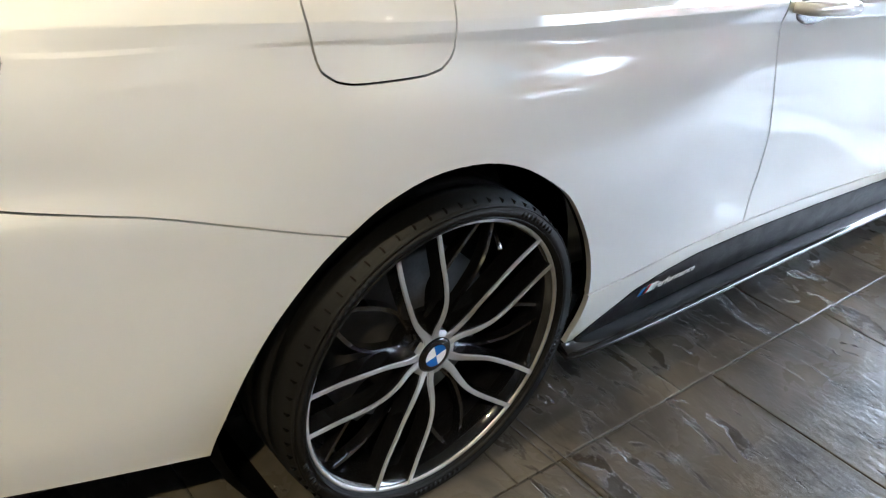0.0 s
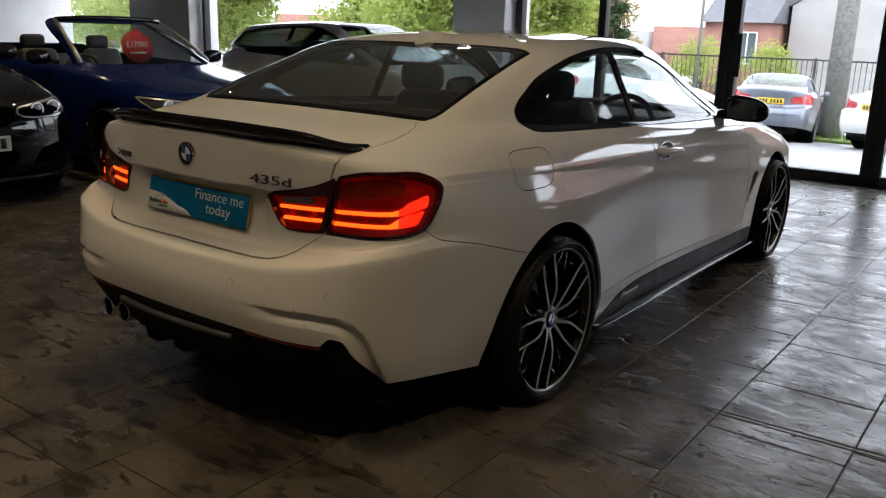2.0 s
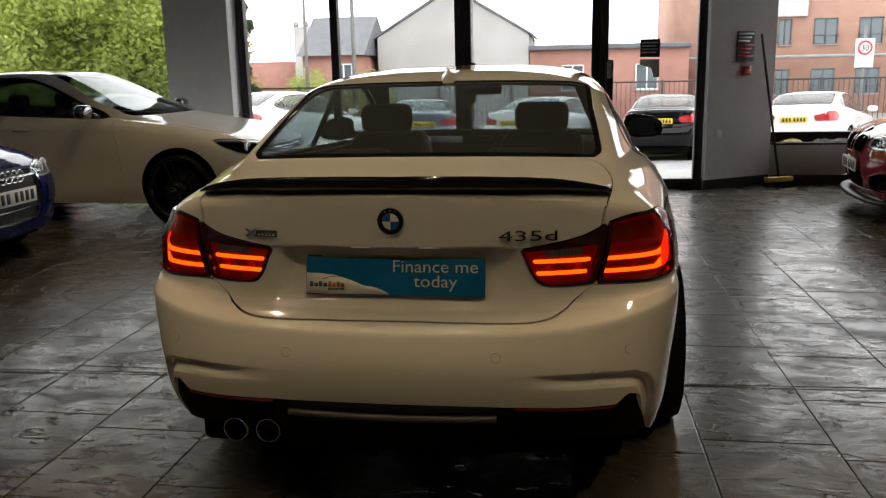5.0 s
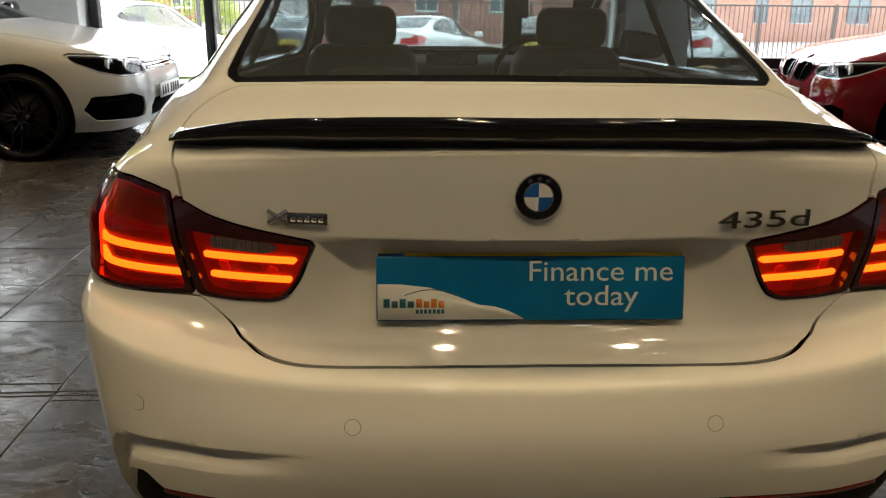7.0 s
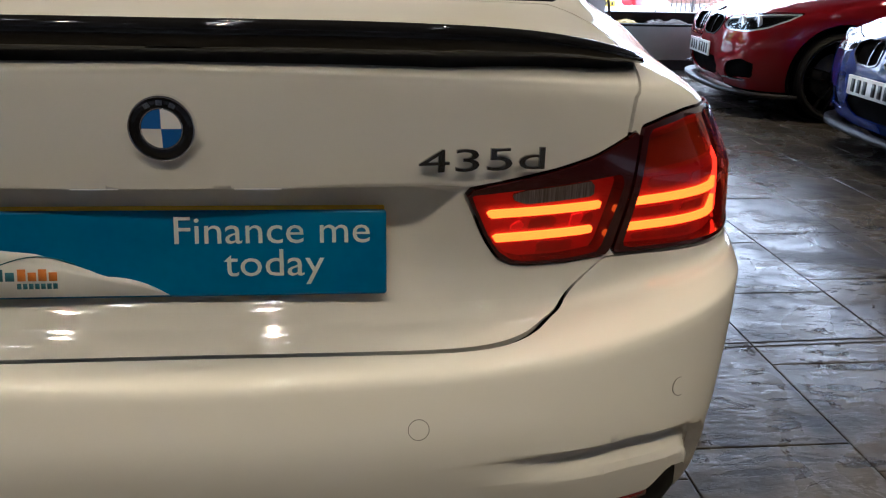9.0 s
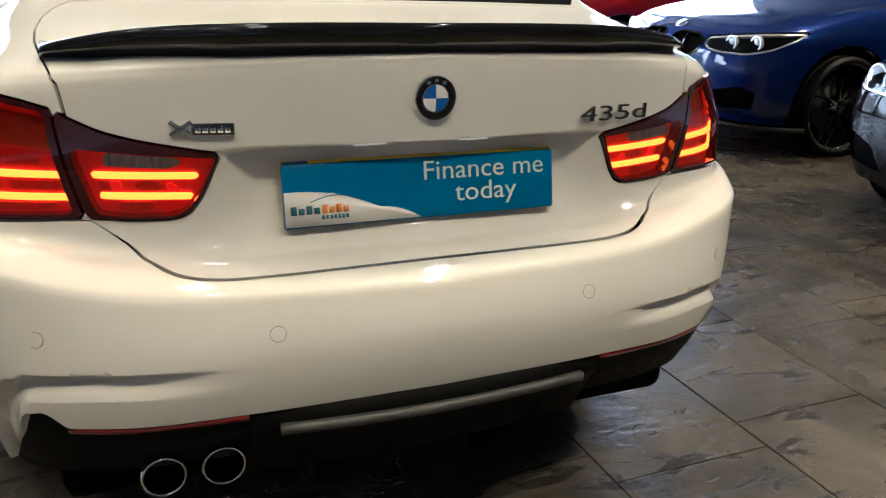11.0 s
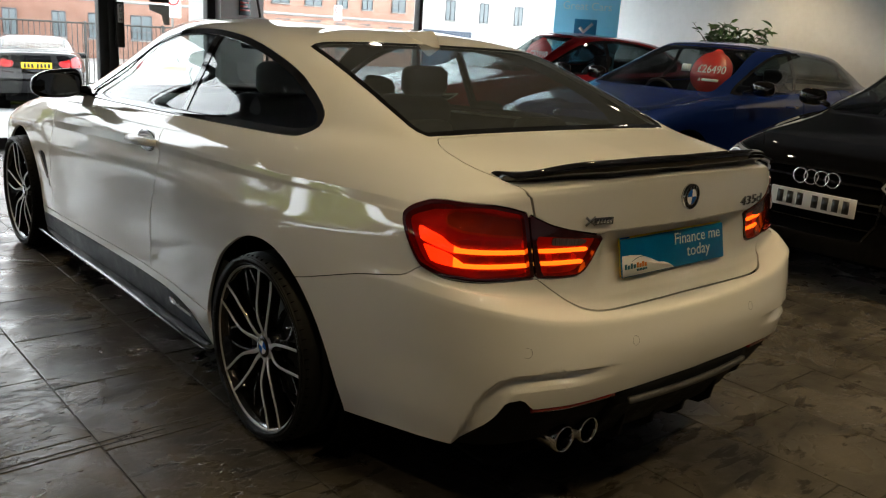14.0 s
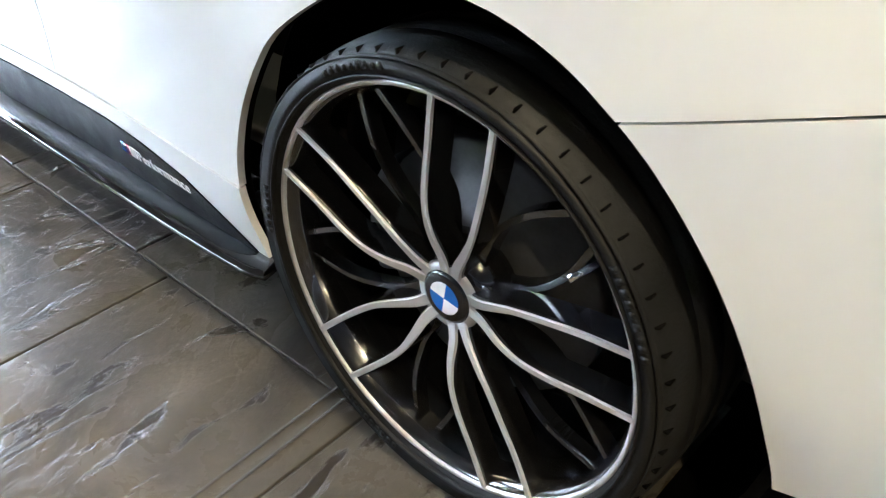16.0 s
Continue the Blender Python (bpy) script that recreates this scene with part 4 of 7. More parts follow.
# glazing
f = np.where((half.u < 5.6) & (half.v > 9.6), inside(half.x, half.y, REAR_GLASS), 1.0)
rear_glass, half = half.carve(f, 0.001)
f = np.where((half.u > 4.6) & (half.u < 13.5) & (half.v > 8.3) & (half.x > 0.45), inside(half.y, half.z, chaikin(SIDE_GLASS, 0.2, 2)), 1.0)
side_glass, half = half.carve(f, 0.001)
f = np.where((half.u > 12.1) & (half.v > 9.9) & (half.v < 12.6), np.maximum(half.x - (0.675 - 0.16 * (half.z - 0.95) / 0.36), np.maximum(0.957 - half.z, half.z - 1.318)), 1.0)
screen_glass, half = half.carve(f, 0.001)
shell_inner = half.without(np.where((half.y < -0.78) & (half.x < 0.42) & (half.z > 0.64) & (half.z < 0.90), -1.0, 1.0))

f = rear_only(half, inside(diag(half), half.z, INNER_LAMP))
inner_lamp, half = half.carve(f, 0.002)
f = rear_only(half, inside(diag(half), half.z, OUTER_LAMP))
outer_lamp, half = half.carve(f, 0.002)
f = np.where((half.y < -0.55), inside(half.x, half.z, VALANCE), 1.0)
valance, half = half.split(f)
top_line = catmull(BUMPER_TOP, 4)
top = np.interp(diag(half), top_line[:, 0], top_line[:, 1])
f = np.where(half.y < 0.1, (half.z - top) * 0.9, 1.0)
bumper, half = half.carve(f, 0.0013)
edge_x = np.interp(half.y, [k for k, _ in LID_EDGE], [k for _, k in LID_EDGE])
f = np.where((half.y < -0.2) & (half.z > 0.6), np.maximum(half.x - edge_x, half.y + 0.446), 1.0)
lid, half = half.carve(f, 0.002)


def plate_depth(s, f):
    """The recess for the number plate, under an overhang."""
    return 0.040 * (1 - smoothstep(0.29, 0.385, s.x)) * (1 - smoothstep(0.852, 0.861, s.z)) * smoothstep(0.665, 0.80, s.z) * (s.y < -0.8)


lid = lid.relief(plate_depth, (0.70, 0.74, 0.78, 0.82, 0.846, 0.852, 0.855, 0.858, 0.861, 0.866), lambda s: s.z)
# shoulder crease along the flank: a sharp line with a hollow band under it
def below_crease(s):
    return np.interp(s.y, [-0.70, -0.33, -0.05, 0.28, 0.65, 1.0, 1.5, 2.0, 2.4], [0.916, 0.911, 0.902, 0.893, 0.882, 0.864, 0.833, 0.802, 0.780]) - s.z


def crease_reach(s):
    return smoothstep(-0.74, -0.50, s.y) * (1 - smoothstep(2.15, 2.42, s.y)) * (s.x > 0.6) * (s.v < 9.6)


def crease_depth(s, f):
    band = np.interp(s.y, [-0.5, -0.06, 0.25, 0.6, 1.6], [0.020, 0.027, 0.038, 0.040, 0.034])
    return np.interp(s.y, [0.2, 0.9], [0.0055, 0.0075]) * np.clip(f / band, 0, 1) * (1 - smoothstep(0.0, 0.11, f - band)) * crease_reach(s)


CREASE_LINES = (0.0, 0.007, 0.014, 0.021, 0.028, 0.035, 0.045, 0.058, 0.075, 0.10, 0.13, 0.165)
plain_half = half.ruled(below_crease, CREASE_LINES)
half = half.relief(crease_depth, CREASE_LINES, below_crease)
half.rows[:, 3:6] = np.where(crease_reach(plain_half)[:, None] > 0.01, half.rows[:, 3:6], plain_half.rows[:, 3:6])
f = np.where((half.v < 9.5), inside(half.y, half.z, SKIRT), 1.0)
skirt, half = half.carve(f, 0.001)
sill_z = np.interp(half.y, [k for k, _ in SILL_LINE], [k for _, k in SILL_LINE])
f = np.where((half.y > 0.2) & (half.y < 2.55) & (half.x > 0.6), half.z - sill_z, 1.0)
sill_skin, half = half.carve(f, 0.0014)
f = np.where((half.v < 9.6) & (half.x > 0.6), inside(half.y, half.z, DOOR), 1.0)
door_skin, half = half.carve(f, 0.0026)
f = np.where(half.v < 9, inside(half.y, half.z, VENT), 1.0)
vent, half = half.carve(f, 0.0005)
f = np.where((half.v < 9.6) & (half.x > 0.6), inside(half.y, half.z, chaikin(FUEL_DOOR, 0.16, 3)), 1.0)
fuel, right_side = half.carve(f, 0.0016)

skin_part("body_shell", right_side.joined(half.flipped()), WHITE_PAINT, coupe, "glossy white painted body")
# inner sheet is added so that the shut lines look dark
skin_part("inner_shell", shell_inner.offset(-0.022).both(), GAP_BLACK, coupe, "near-black inner sheet that darkens the gaps", edge=0)
WING_LINE = [(0.30, 0.520), (0.44, 0.524), (0.60, 0.530), (0.685, 0.521), (0.720, 0.503), (0.738, 0.470), (0.746, 0.43), (0.748, 0.354), (0.741, 0.27), (0.74, 0.1), (0.30, 0.1)]


def wing_depth(s, f):
    """The scoop under the wing line: steep at the line, easing back out to the lip."""
    d = smoothstep(0.0, 0.007, f) * (1 - smoothstep(0.018, 0.047, f))
    return 0.020 * d * smoothstep(0.36, 0.56, s.x) * (s.y < -0.5)


bumper = bumper.relief(wing_depth, (0.0, 0.0035, 0.007, 0.018, 0.028, 0.038, 0.047), lambda s: -inside(s.x, s.z, WING_LINE))
skin_part("rear_bumper", bumper.both(), WHITE_PAINT, coupe, "white rear bumper with parking sensors", edge=0.02)
boot = skin_part("boot_lid", lid.both(), WHITE_PAINT, coupe, "white boot lid")
skin_part("fuel_flap", fuel, WHITE_PAINT, coupe)
skin_part("rear_valance", valance.offset(-0.012).both(), MATT_BLACK, coupe, "matt black rear valance", edge=0.03)
for side in (1, -1):
    def flip(s):
        return s if side > 0 else s.flipped()
    door = skin_part("car_door", flip(door_skin), WHITE_PAINT, coupe, "white long coupe door", edge=0.02)
    skin_part("side_skirt", flip(skirt.offset(0.004)), SATIN_BLACK, coupe, "satin black side skirt", edge=0.02)
    skin_part("sill_trim", flip(sill_skin.offset(0.002)), WHITE_PAINT, coupe, "white sill moulding")
    skin_part("wing_vent", flip(vent.offset(-0.006)), MATT_BLACK, coupe, "black slanted air vent behind the wheel")
    # skirt blade
    blade = [(side * x, y, 0.176) for x, y in ((0.862, 0.36), (0.872, 0.42), (0.876, 0.7), (0.870, 1.4), (0.875, 2.1), (0.872, 2.40))]
    part("skirt_blade", sweep(catmull(blade, 6).tolist(), [(-0.04, 0.0), (-0.04, 0.016), (0.035, 0.012), (0.042, 0.006), (0.035, 0.0)] if side > 0 else [(0.04, 0.0), (0.04, 0.016), (-0.035, 0.012), (-0.042, 0.006), (-0.035, 0.0)]), GLOSS_BLACK, coupe, "gloss black skirt blade")
    # writing on the skirt: three slanted stripes, a slanted mark and a word
    lean = Matrix.Rotation(radians(side * 12), 4, "Y") @ Matrix.Rotation(radians(90 * side), 4, "Z") @ Matrix.Rotation(radians(90), 4, "X")
    y0, y1, zt = (0.572, 0.752, 0.2545) if side > 0 else (0.752, 0.572, 0.253)
    x0, x1 = (float(skirt.x[np.argmin((skirt.y - q) ** 2 + (skirt.z - zt - 0.01) ** 2)]) + 0.0065 for q in (y0, y1))
    x0, x1 = x0 + 0.002, x1 + 0.002
    place = Matrix.Translation((side * x0, y0, zt)) @ Matrix.Rotation(math.atan2(x0 - x1, abs(y1 - y0)), 4, "Z") @ lean
    for k, mat in enumerate((BADGE_BLUE, BADGE_NAVY, BADGE_RED, BADGE_WHITE)):
        xs, wid = 0.010 * k, 0.009 if k < 3 else 0.020
        bm = prism([(xs, 0), (xs + wid, 0), (xs + wid + 0.007, 0.024), (xs + 0.007, 0.024)], 0.0012, plane="xy", at=0.0)
        part("skirt_stripe", bm, mat, coupe, smooth=False).matrix_basis = place
    letters("skirt_letter", "Performance", 0.033, 0.0006, BADGE_WHITE, coupe, place @ Matrix.Translation((0.055, 0.0, 0.0006)), squeeze=0.95)

    # side windows: a black surround, two panes, the post between them
    trim_f = inside(side_glass.y, side_glass.z, chaikin(SIDE_GLASS, 0.2, 2))
    frame_skin, panes = side_glass.split(-(trim_f + 0.020))
    skin_part("window_surround", flip(frame_skin.offset(0.002)), GLOSS_BLACK, coupe, "gloss black window surround")
    post, rest = panes.split(np.abs(panes.y - 0.842) - 0.024)
    skin_part("window_post", flip(post.offset(0.001)), GLOSS_BLACK, coupe)
    quarter, front_pane = rest.split(rest.y - 0.842)
    skin_part("quarter_window", flip(quarter.offset(-0.002)), DARK_GLASS, coupe, "tinted quarter window", edge=0)
    skin_part("door_window", flip(front_pane.offset(-0.002)), GLASS, coupe, "clear door window", edge=0)

    # tail lamps
    for nm, sk, poly, lit in (("outer_tail_lamp", outer_lamp, OUTER_LAMP, True), ("inner_tail_lamp", inner_lamp, INNER_LAMP, False)):
        owner = skin_part(nm, flip(sk.offset(0.003)), LENS_RED, coupe, "red tail lamp with two glowing bars", edge=0.004)
        house = sk.offset(-0.020).ruled(lambda q: q.z, np.arange(0.770, 0.870, 0.0034)).ruled(diag, np.arange(-0.50, 0.19, 0.03))
        if lit:
            upper = [(-0.296, 0.8115), (0.0, 0.8135), (0.03, 0.818), (0.113, 0.831), (0.129, 0.866), (0.03, 0.848), (0.008, 0.835), (-0.03, 0.8255), (-0.292, 0.8215)]
            lower = [(-0.306, 0.7750), (-0.05, 0.7755), (0.03, 0.778), (0.070, 0.783), (0.103, 0.821), (0.02, 0.812), (-0.010, 0.803), (-0.05, 0.7865), (-0.303, 0.7855)]
            cells = [block(-0.268, -0.255, 0.828, 0.850), block(-0.225, -0.12, 0.833, 0.848), block(-0.11, -0.015, 0.835, 0.848), block(-0.292, -0.270, 0.791, 0.806), block(-0.260, -0.16, 0.792, 0.806), block(-0.14, -0.065, 0.792, 0.806), block(-0.285, -0.272, 0.757, 0.769), block(-0.25, -0.10, 0.758, 0.770)]
            core = [(-0.250, 0.918), (-0.144, 0.931), (-0.06, 0.931), (0.03, 0.928), (0.09, 0.921), (0.147, 0.903), (0.176, 0.889), (0.181, 0.876), (0.160, 0.835), (0.132, 0.801), (0.104, 0.777), (0.03, 0.7625), (-0.10, 0.7560), (-0.2945, 0.7570)]
            window = [(-0.245, 0.906), (-0.10, 0.919), (0.0, 0.916), (0.03, 0.900), (0.02, 0.874), (-0.03, 0.863), (-0.258, 0.853)]
        else:
            upper = [(-0.320, 0.8125), (-0.505, 0.8085), (-0.511, 0.8185), (-0.317, 0.8230)]
            lower = [(-0.330, 0.7775), (-0.488, 0.7735), (-0.496, 0.7835), (-0.326, 0.7880)]
            cells = [block(-0.372, -0.352, 0.789, 0.808), block(-0.440, -0.395, 0.790, 0.807), block(-0.350, -0.330, 0.790, 0.808), block(-0.470, -0.448, 0.789, 0.802), block(-0.43, -0.36, 0.755, 0.770)]
            core = [(-0.559, 0.846), (-0.30, 0.864), (-0.337, 0.757), (-0.40, 0.7505), (-0.475, 0.7505), (-0.499, 0.760), (-0.523, 0.787)]
            window = [(-0.50, 0.849), (-0.365, 0.858), (-0.358, 0.838), (-0.49, 0.831)]
        bars, rest = [], house
        for shape in (upper, lower):
            bar, rest = rest.split(inside(diag(rest), rest.z, shape))
            bars.append(bar)
        for bar in bars:
            hook, bar = bar.split(-0.012 - diag(bar))
            skin_part("light_bar", flip(bar.offset(0.006)), LAMP_GLOW, owner, "glowing orange light bar", edge=0.006)
            skin_part("light_hook", flip(hook.offset(0.006)), LAMP_HOOK, owner, "glowing red end of the light bar", edge=0.006)
        if lit:
            clear_bit, rest = rest.split(inside(diag(rest), rest.z, window))
            rim_bit, clear_bit = clear_bit.split(-(inside(diag(clear_bit), clear_bit.z, window) + 0.006))
            skin_part("indicator_rim", flip(rim_bit.offset(0.006)), AMBER_SHEEN, owner, "indicator rim coloured with the orange it mirrors", edge=0.006)
            skin_part("indicator_lens", flip(clear_bit.offset(0.004)), LAMP_DARK, owner, "dark amber indicator", edge=0.004)
        else:
            strip = sk.split(inside(diag(sk), sk.z, window))[0]
            skin_part("reverse_lens", flip(strip.offset(0.0044)), LAMP_REVERSE, owner, "grey ribbed reversing lamp strip", edge=0.004)
        # dark cells and paler steps between and under the bars, most with added glow
        for k, cell in enumerate(cells):
            bit, rest = rest.split(inside(diag(rest), rest.z, cell))
            skin_part("reflector_cell", flip(bit.offset(0.002 if k % 3 else 0.004)), LAMP_DEEP if k % 3 else AMBER_SHEEN if lit and k == 3 else LAMP_STEP, owner, "dark cell of the reflector" if k % 3 else "bright red step of the reflector", edge=0.004)
        low_part, high_part = rest.split(rest.z - (0.872 if lit else 0.83))
        skin_part("lamp_reflector", flip(low_part), LAMP_DIM, owner, "red reflector with a faint glow of its own", edge=0)
        skin_part("lamp_housing", flip(high_part), LAMP_RED, owner, "red lamp housing with a faint glow of its own", edge=0)
        skin_part("lamp_border", flip(sk.split(-inside(diag(sk), sk.z, core))[0].offset(0.0042)), LAMP_EDGE, owner, "dark maroon edge of the lens", edge=0.028)

    # door handle over a dark disc that paints the shade of its cup
    cup = lathe([(0.0, 0.0), (0.0015, 0.058), (0.001, 0.066), (-0.002, 0.07)], 28)
    bmesh.ops.scale(cup, vec=(1, 1.35, 0.62), verts=cup.verts)
    h = part("handle_shade", cup, DARK_CHROME, door, "dark disc for the shade in the handle recess")
    h.matrix_basis = Matrix.Translation((side * 0.8655, 0.990, 0.858)) @ Matrix.Scale(side, 4, (1, 0, 0))
    bar = [(0.8700, 0.880, 0.862), (0.893, 0.900, 0.862), (0.903, 0.955, 0.861), (0.905, 1.025, 0.858), (0.901, 1.085, 0.854), (0.888, 1.12, 0.851), (0.868, 1.135, 0.850)]
    part("door_handle", tube([(side * x, y, z) for x, y, z in catmull(bar, 4)], [0.012 + 0.005 * math.sin(math.pi * i / 24) for i in range(25)], 12), WHITE_PAINT, door, "white pull handle")

    # mirror: arm, housing and glass
    mirror = new("door_mirror")
    mirror.parent = coupe
    mirror["label"] = "gloss black door mirror"
    mirror.matrix_basis = Matrix.Scale(side, 4, (1, 0, 0)) if side > 0 else Matrix.Diagonal((-1, 1, 1, 1))
    arm = catmull([(0.76, 2.00, 0.955), (0.82, 1.965, 0.958), (0.88, 1.93, 0.965)], 5)
    part("mirror_arm", tube(arm, [0.028 - 0.006 * i / (len(arm) - 1) for i in range(len(arm))], 12), GLOSS_BLACK, mirror)
    bm = bmesh.new()
    bmesh.ops.create_uvsphere(bm, u_segments=28, v_segments=18, radius=1)
    for v in bm.verts:
        x, y, z = v.co
        def bulge(q, k):
            return math.copysign(abs(q) ** k, q)
        taper = 1 - 0.18 * x
        v.co = Vector((0.935 + 0.112 * bulge(x, 0.72), 1.885 + (0.075 if y > 0 else 0.024) * bulge(y, 0.8), 1.000 + 0.066 * bulge(z, 0.62) * taper - 0.012 * x))
    part("mirror_housing", bm, GLOSS_BLACK, mirror)
    bm = bmesh.new()
    ring = [bm.verts.new((0.935 + 0.092 * math.copysign(abs(math.cos(a)) ** 0.6, math.cos(a)), 1.857 + 0.012 * math.cos(a), 1.000 + 0.050 * math.copysign(abs(math.sin(a)) ** 0.6, math.sin(a)))) for a in [math.tau * k / 36 for k in range(36)]]
    bm.faces.new(ring)
    bmesh.ops.recalc_face_normals(bm, faces=bm.faces)
    part("mirror_glass", bm, plain("mirror_dark", (0.16, 0.17, 0.18), 0.05, 1.0) if side > 0 else bpy.data.materials["mirror_dark"], mirror, "mirror glass", smooth=False)

# rear window and windscreen: a black printed border round the pane
border, pane = rear_glass.split(-(np.maximum(inside(rear_glass.x, rear_glass.y, REAR_GLASS) + 0.020, (-0.402 - rear_glass.y) * 1.0)))
skin_part("rear_window_border", border.both(), GLOSS_BLACK, coupe, "black printed glass border", edge=0.004)
skin_part("rear_window", pane.both(), BACK_GLASS, coupe, "tinted rear window", edge=0)
skin_part("windscreen", screen_glass.both(), GLASS, coupe, "clear windscreen", edge=0)

# lip spoiler on the boot edge
bm = bmesh.new()
rows = []
for k in range(61):
    t = k / 60 * 2 - 1
    x = 0.612 * t
    g = np.interp(abs(x), [0, 0.33, 0.55, 0.612], [0.0, 0.018, 0.078, 0.118])
    y = -0.934 + g
    low = 1 - abs(t) ** 5
    h = 0.042 * low + 0.005
    z = 1.007 - 0.007 * abs(t) ** 2
    rows.append([bm.verts.new((x, y + a, z + b)) for a, b in ((0.085, 0.006), (0.07, 0.012 + h * 0.05), (0.035, 0.010 + h * 0.45), (0.006, 0.008 + h * 0.93), (-0.006, 0.006 + h), (-0.013, h * 0.95), (-0.011, 0.022 * low + 0.001), (0.002, 0.014 * low), (0.03, -0.012))])
for a, b in zip(rows, rows[1:]):
    for j in range(8):
        bm.faces.new((a[j], a[j + 1], b[j + 1], b[j]))
bm.faces.new(rows[0])
bm.faces.new(rows[-1][::-1])
bmesh.ops.recalc_face_normals(bm, faces=bm.faces)
part("boot_spoiler", bm, GLOSS_BLACK, coupe, "gloss black lip spoiler")

# shark-fin aerial
bm = bmesh.new()
rows = []
for k in range(13):
    f = k / 12
    y = 0.455 - 0.205 * f
    hgt = 0.062 * (f ** 1.25) * (1 - smoothstep(0.86, 1.02, f) * 0.75)
    wid = 0.034 * math.sin(math.pi * min(0.97, 0.12 + 0.8 * f)) ** 0.7
    z0 = 1.345 - 0.048 * f ** 1.2
    rows.append([bm.verts.new((wid * a, y, z0 + hgt * b)) for a, b in ((-1.2, -0.2), (-0.95, 0.15), (-0.45, 0.45), (-0.18, 0.9), (0, 1), (0.18, 0.9), (0.45, 0.45), (0.95, 0.15), (1.2, -0.2))])
for a, b in zip(rows, rows[1:]):
    for j in range(8):
        bm.faces.new((a[j], a[j + 1], b[j + 1], b[j]))
bm.faces.new(rows[-1])
bmesh.ops.recalc_face_normals(bm, faces=bm.faces)
part("roof_aerial", bm, WHITE_PAINT, coupe, "white shark-fin aerial")

# diffuser: a block with fins and a grey strip
bm = bmesh.new()
rows = []
for x in np.linspace(-0.345, 0.345, 24):
    y = -1.022 + 0.22 * x * x
    rows.append([bm.verts.new((x, y + a, z)) for a, z in ((0.0, 0.428), (-0.022, 0.422), (-0.026, 0.385), (-0.012, 0.372), (0.012, 0.330), (0.05, 0.262), (0.10, 0.225), (0.30, 0.205), (0.30, 0.43))])
for a, b in zip(rows, rows[1:]):
    for j in range(8):
        bm.faces.new((a[j], a[j + 1], b[j + 1], b[j]))
bm.faces.new(rows[0])
bm.faces.new(rows[-1][::-1])
bmesh.ops.recalc_face_normals(bm, faces=bm.faces)
part("diffuser", bm, MATT_BLACK, coupe, "matt black rear diffuser")
for x in (-0.24, -0.08, 0.08, 0.24):
    part("diffuser_fin", prism([(-0.995, 0.345), (-0.985, 0.365), (-0.80, 0.25), (-0.80, 0.195), (-0.945, 0.215), (-0.975, 0.24)], 0.016, plane="yz", at=x - 0.008), MATT_BLACK, coupe)
part("diffuser_strip", sweep([(x, -1.057 + 0.22 * x * x, 0.393) for x in np.linspace(-0.30, 0.30, 15)], [(-0.006, -0.008), (-0.006, 0.008), (0.008, 0.008), (0.008, -0.008)]), noisy("grey_strip", (0.07, 0.07, 0.07), (0.11, 0.11, 0.11), 12, (0.35, 0.5)), coupe, "grey strip on the diffuser")
for side in (1, -1):
    pts = catmull([(side * x, y, 0.4185) for x, y in ((0.350, -1.017), (0.43, -1.010), (0.52, -0.999), (0.59, -0.979), (0.628, -0.964))], 4).tolist()
    part("rear_reflector", sweep(pts, [(-0.008, -0.0055), (-0.008, 0.0055), (0.008, 0.0055), (0.008, -0.0055)]), plain("red_reflector", (0.20, 0.010, 0.010), 0.15, 0, 1.0) if side > 0 else bpy.data.materials["red_reflector"], coupe, "long red reflector")
for x in (-0.492, -0.390):
    tip = part("exhaust_tip", lathe([(-0.80, 0.031), (-0.965, 0.0325), (-0.978, 0.0340), (-0.982, 0.0360), (-0.978, 0.0385), (-0.955, 0.0390), (-0.80, 0.038)], 36, "y"), CHROME, coupe, "round chrome exhaust tip")
    tip.matrix_basis = Matrix.Translation((x, 0, 0.302))
    pipe = part("exhaust_pipe", lathe([(-0.93, 0.0), (-0.93, 0.031), (-0.5, 0.031)], 24, "y"), GAP_BLACK, coupe)
    pipe.matrix_basis = Matrix.Translation((x, 0, 0.302))

# parking sensors
SENSOR_GREY = plain("sensor_ring_grey", (0.16, 0.155, 0.145), 0.5)
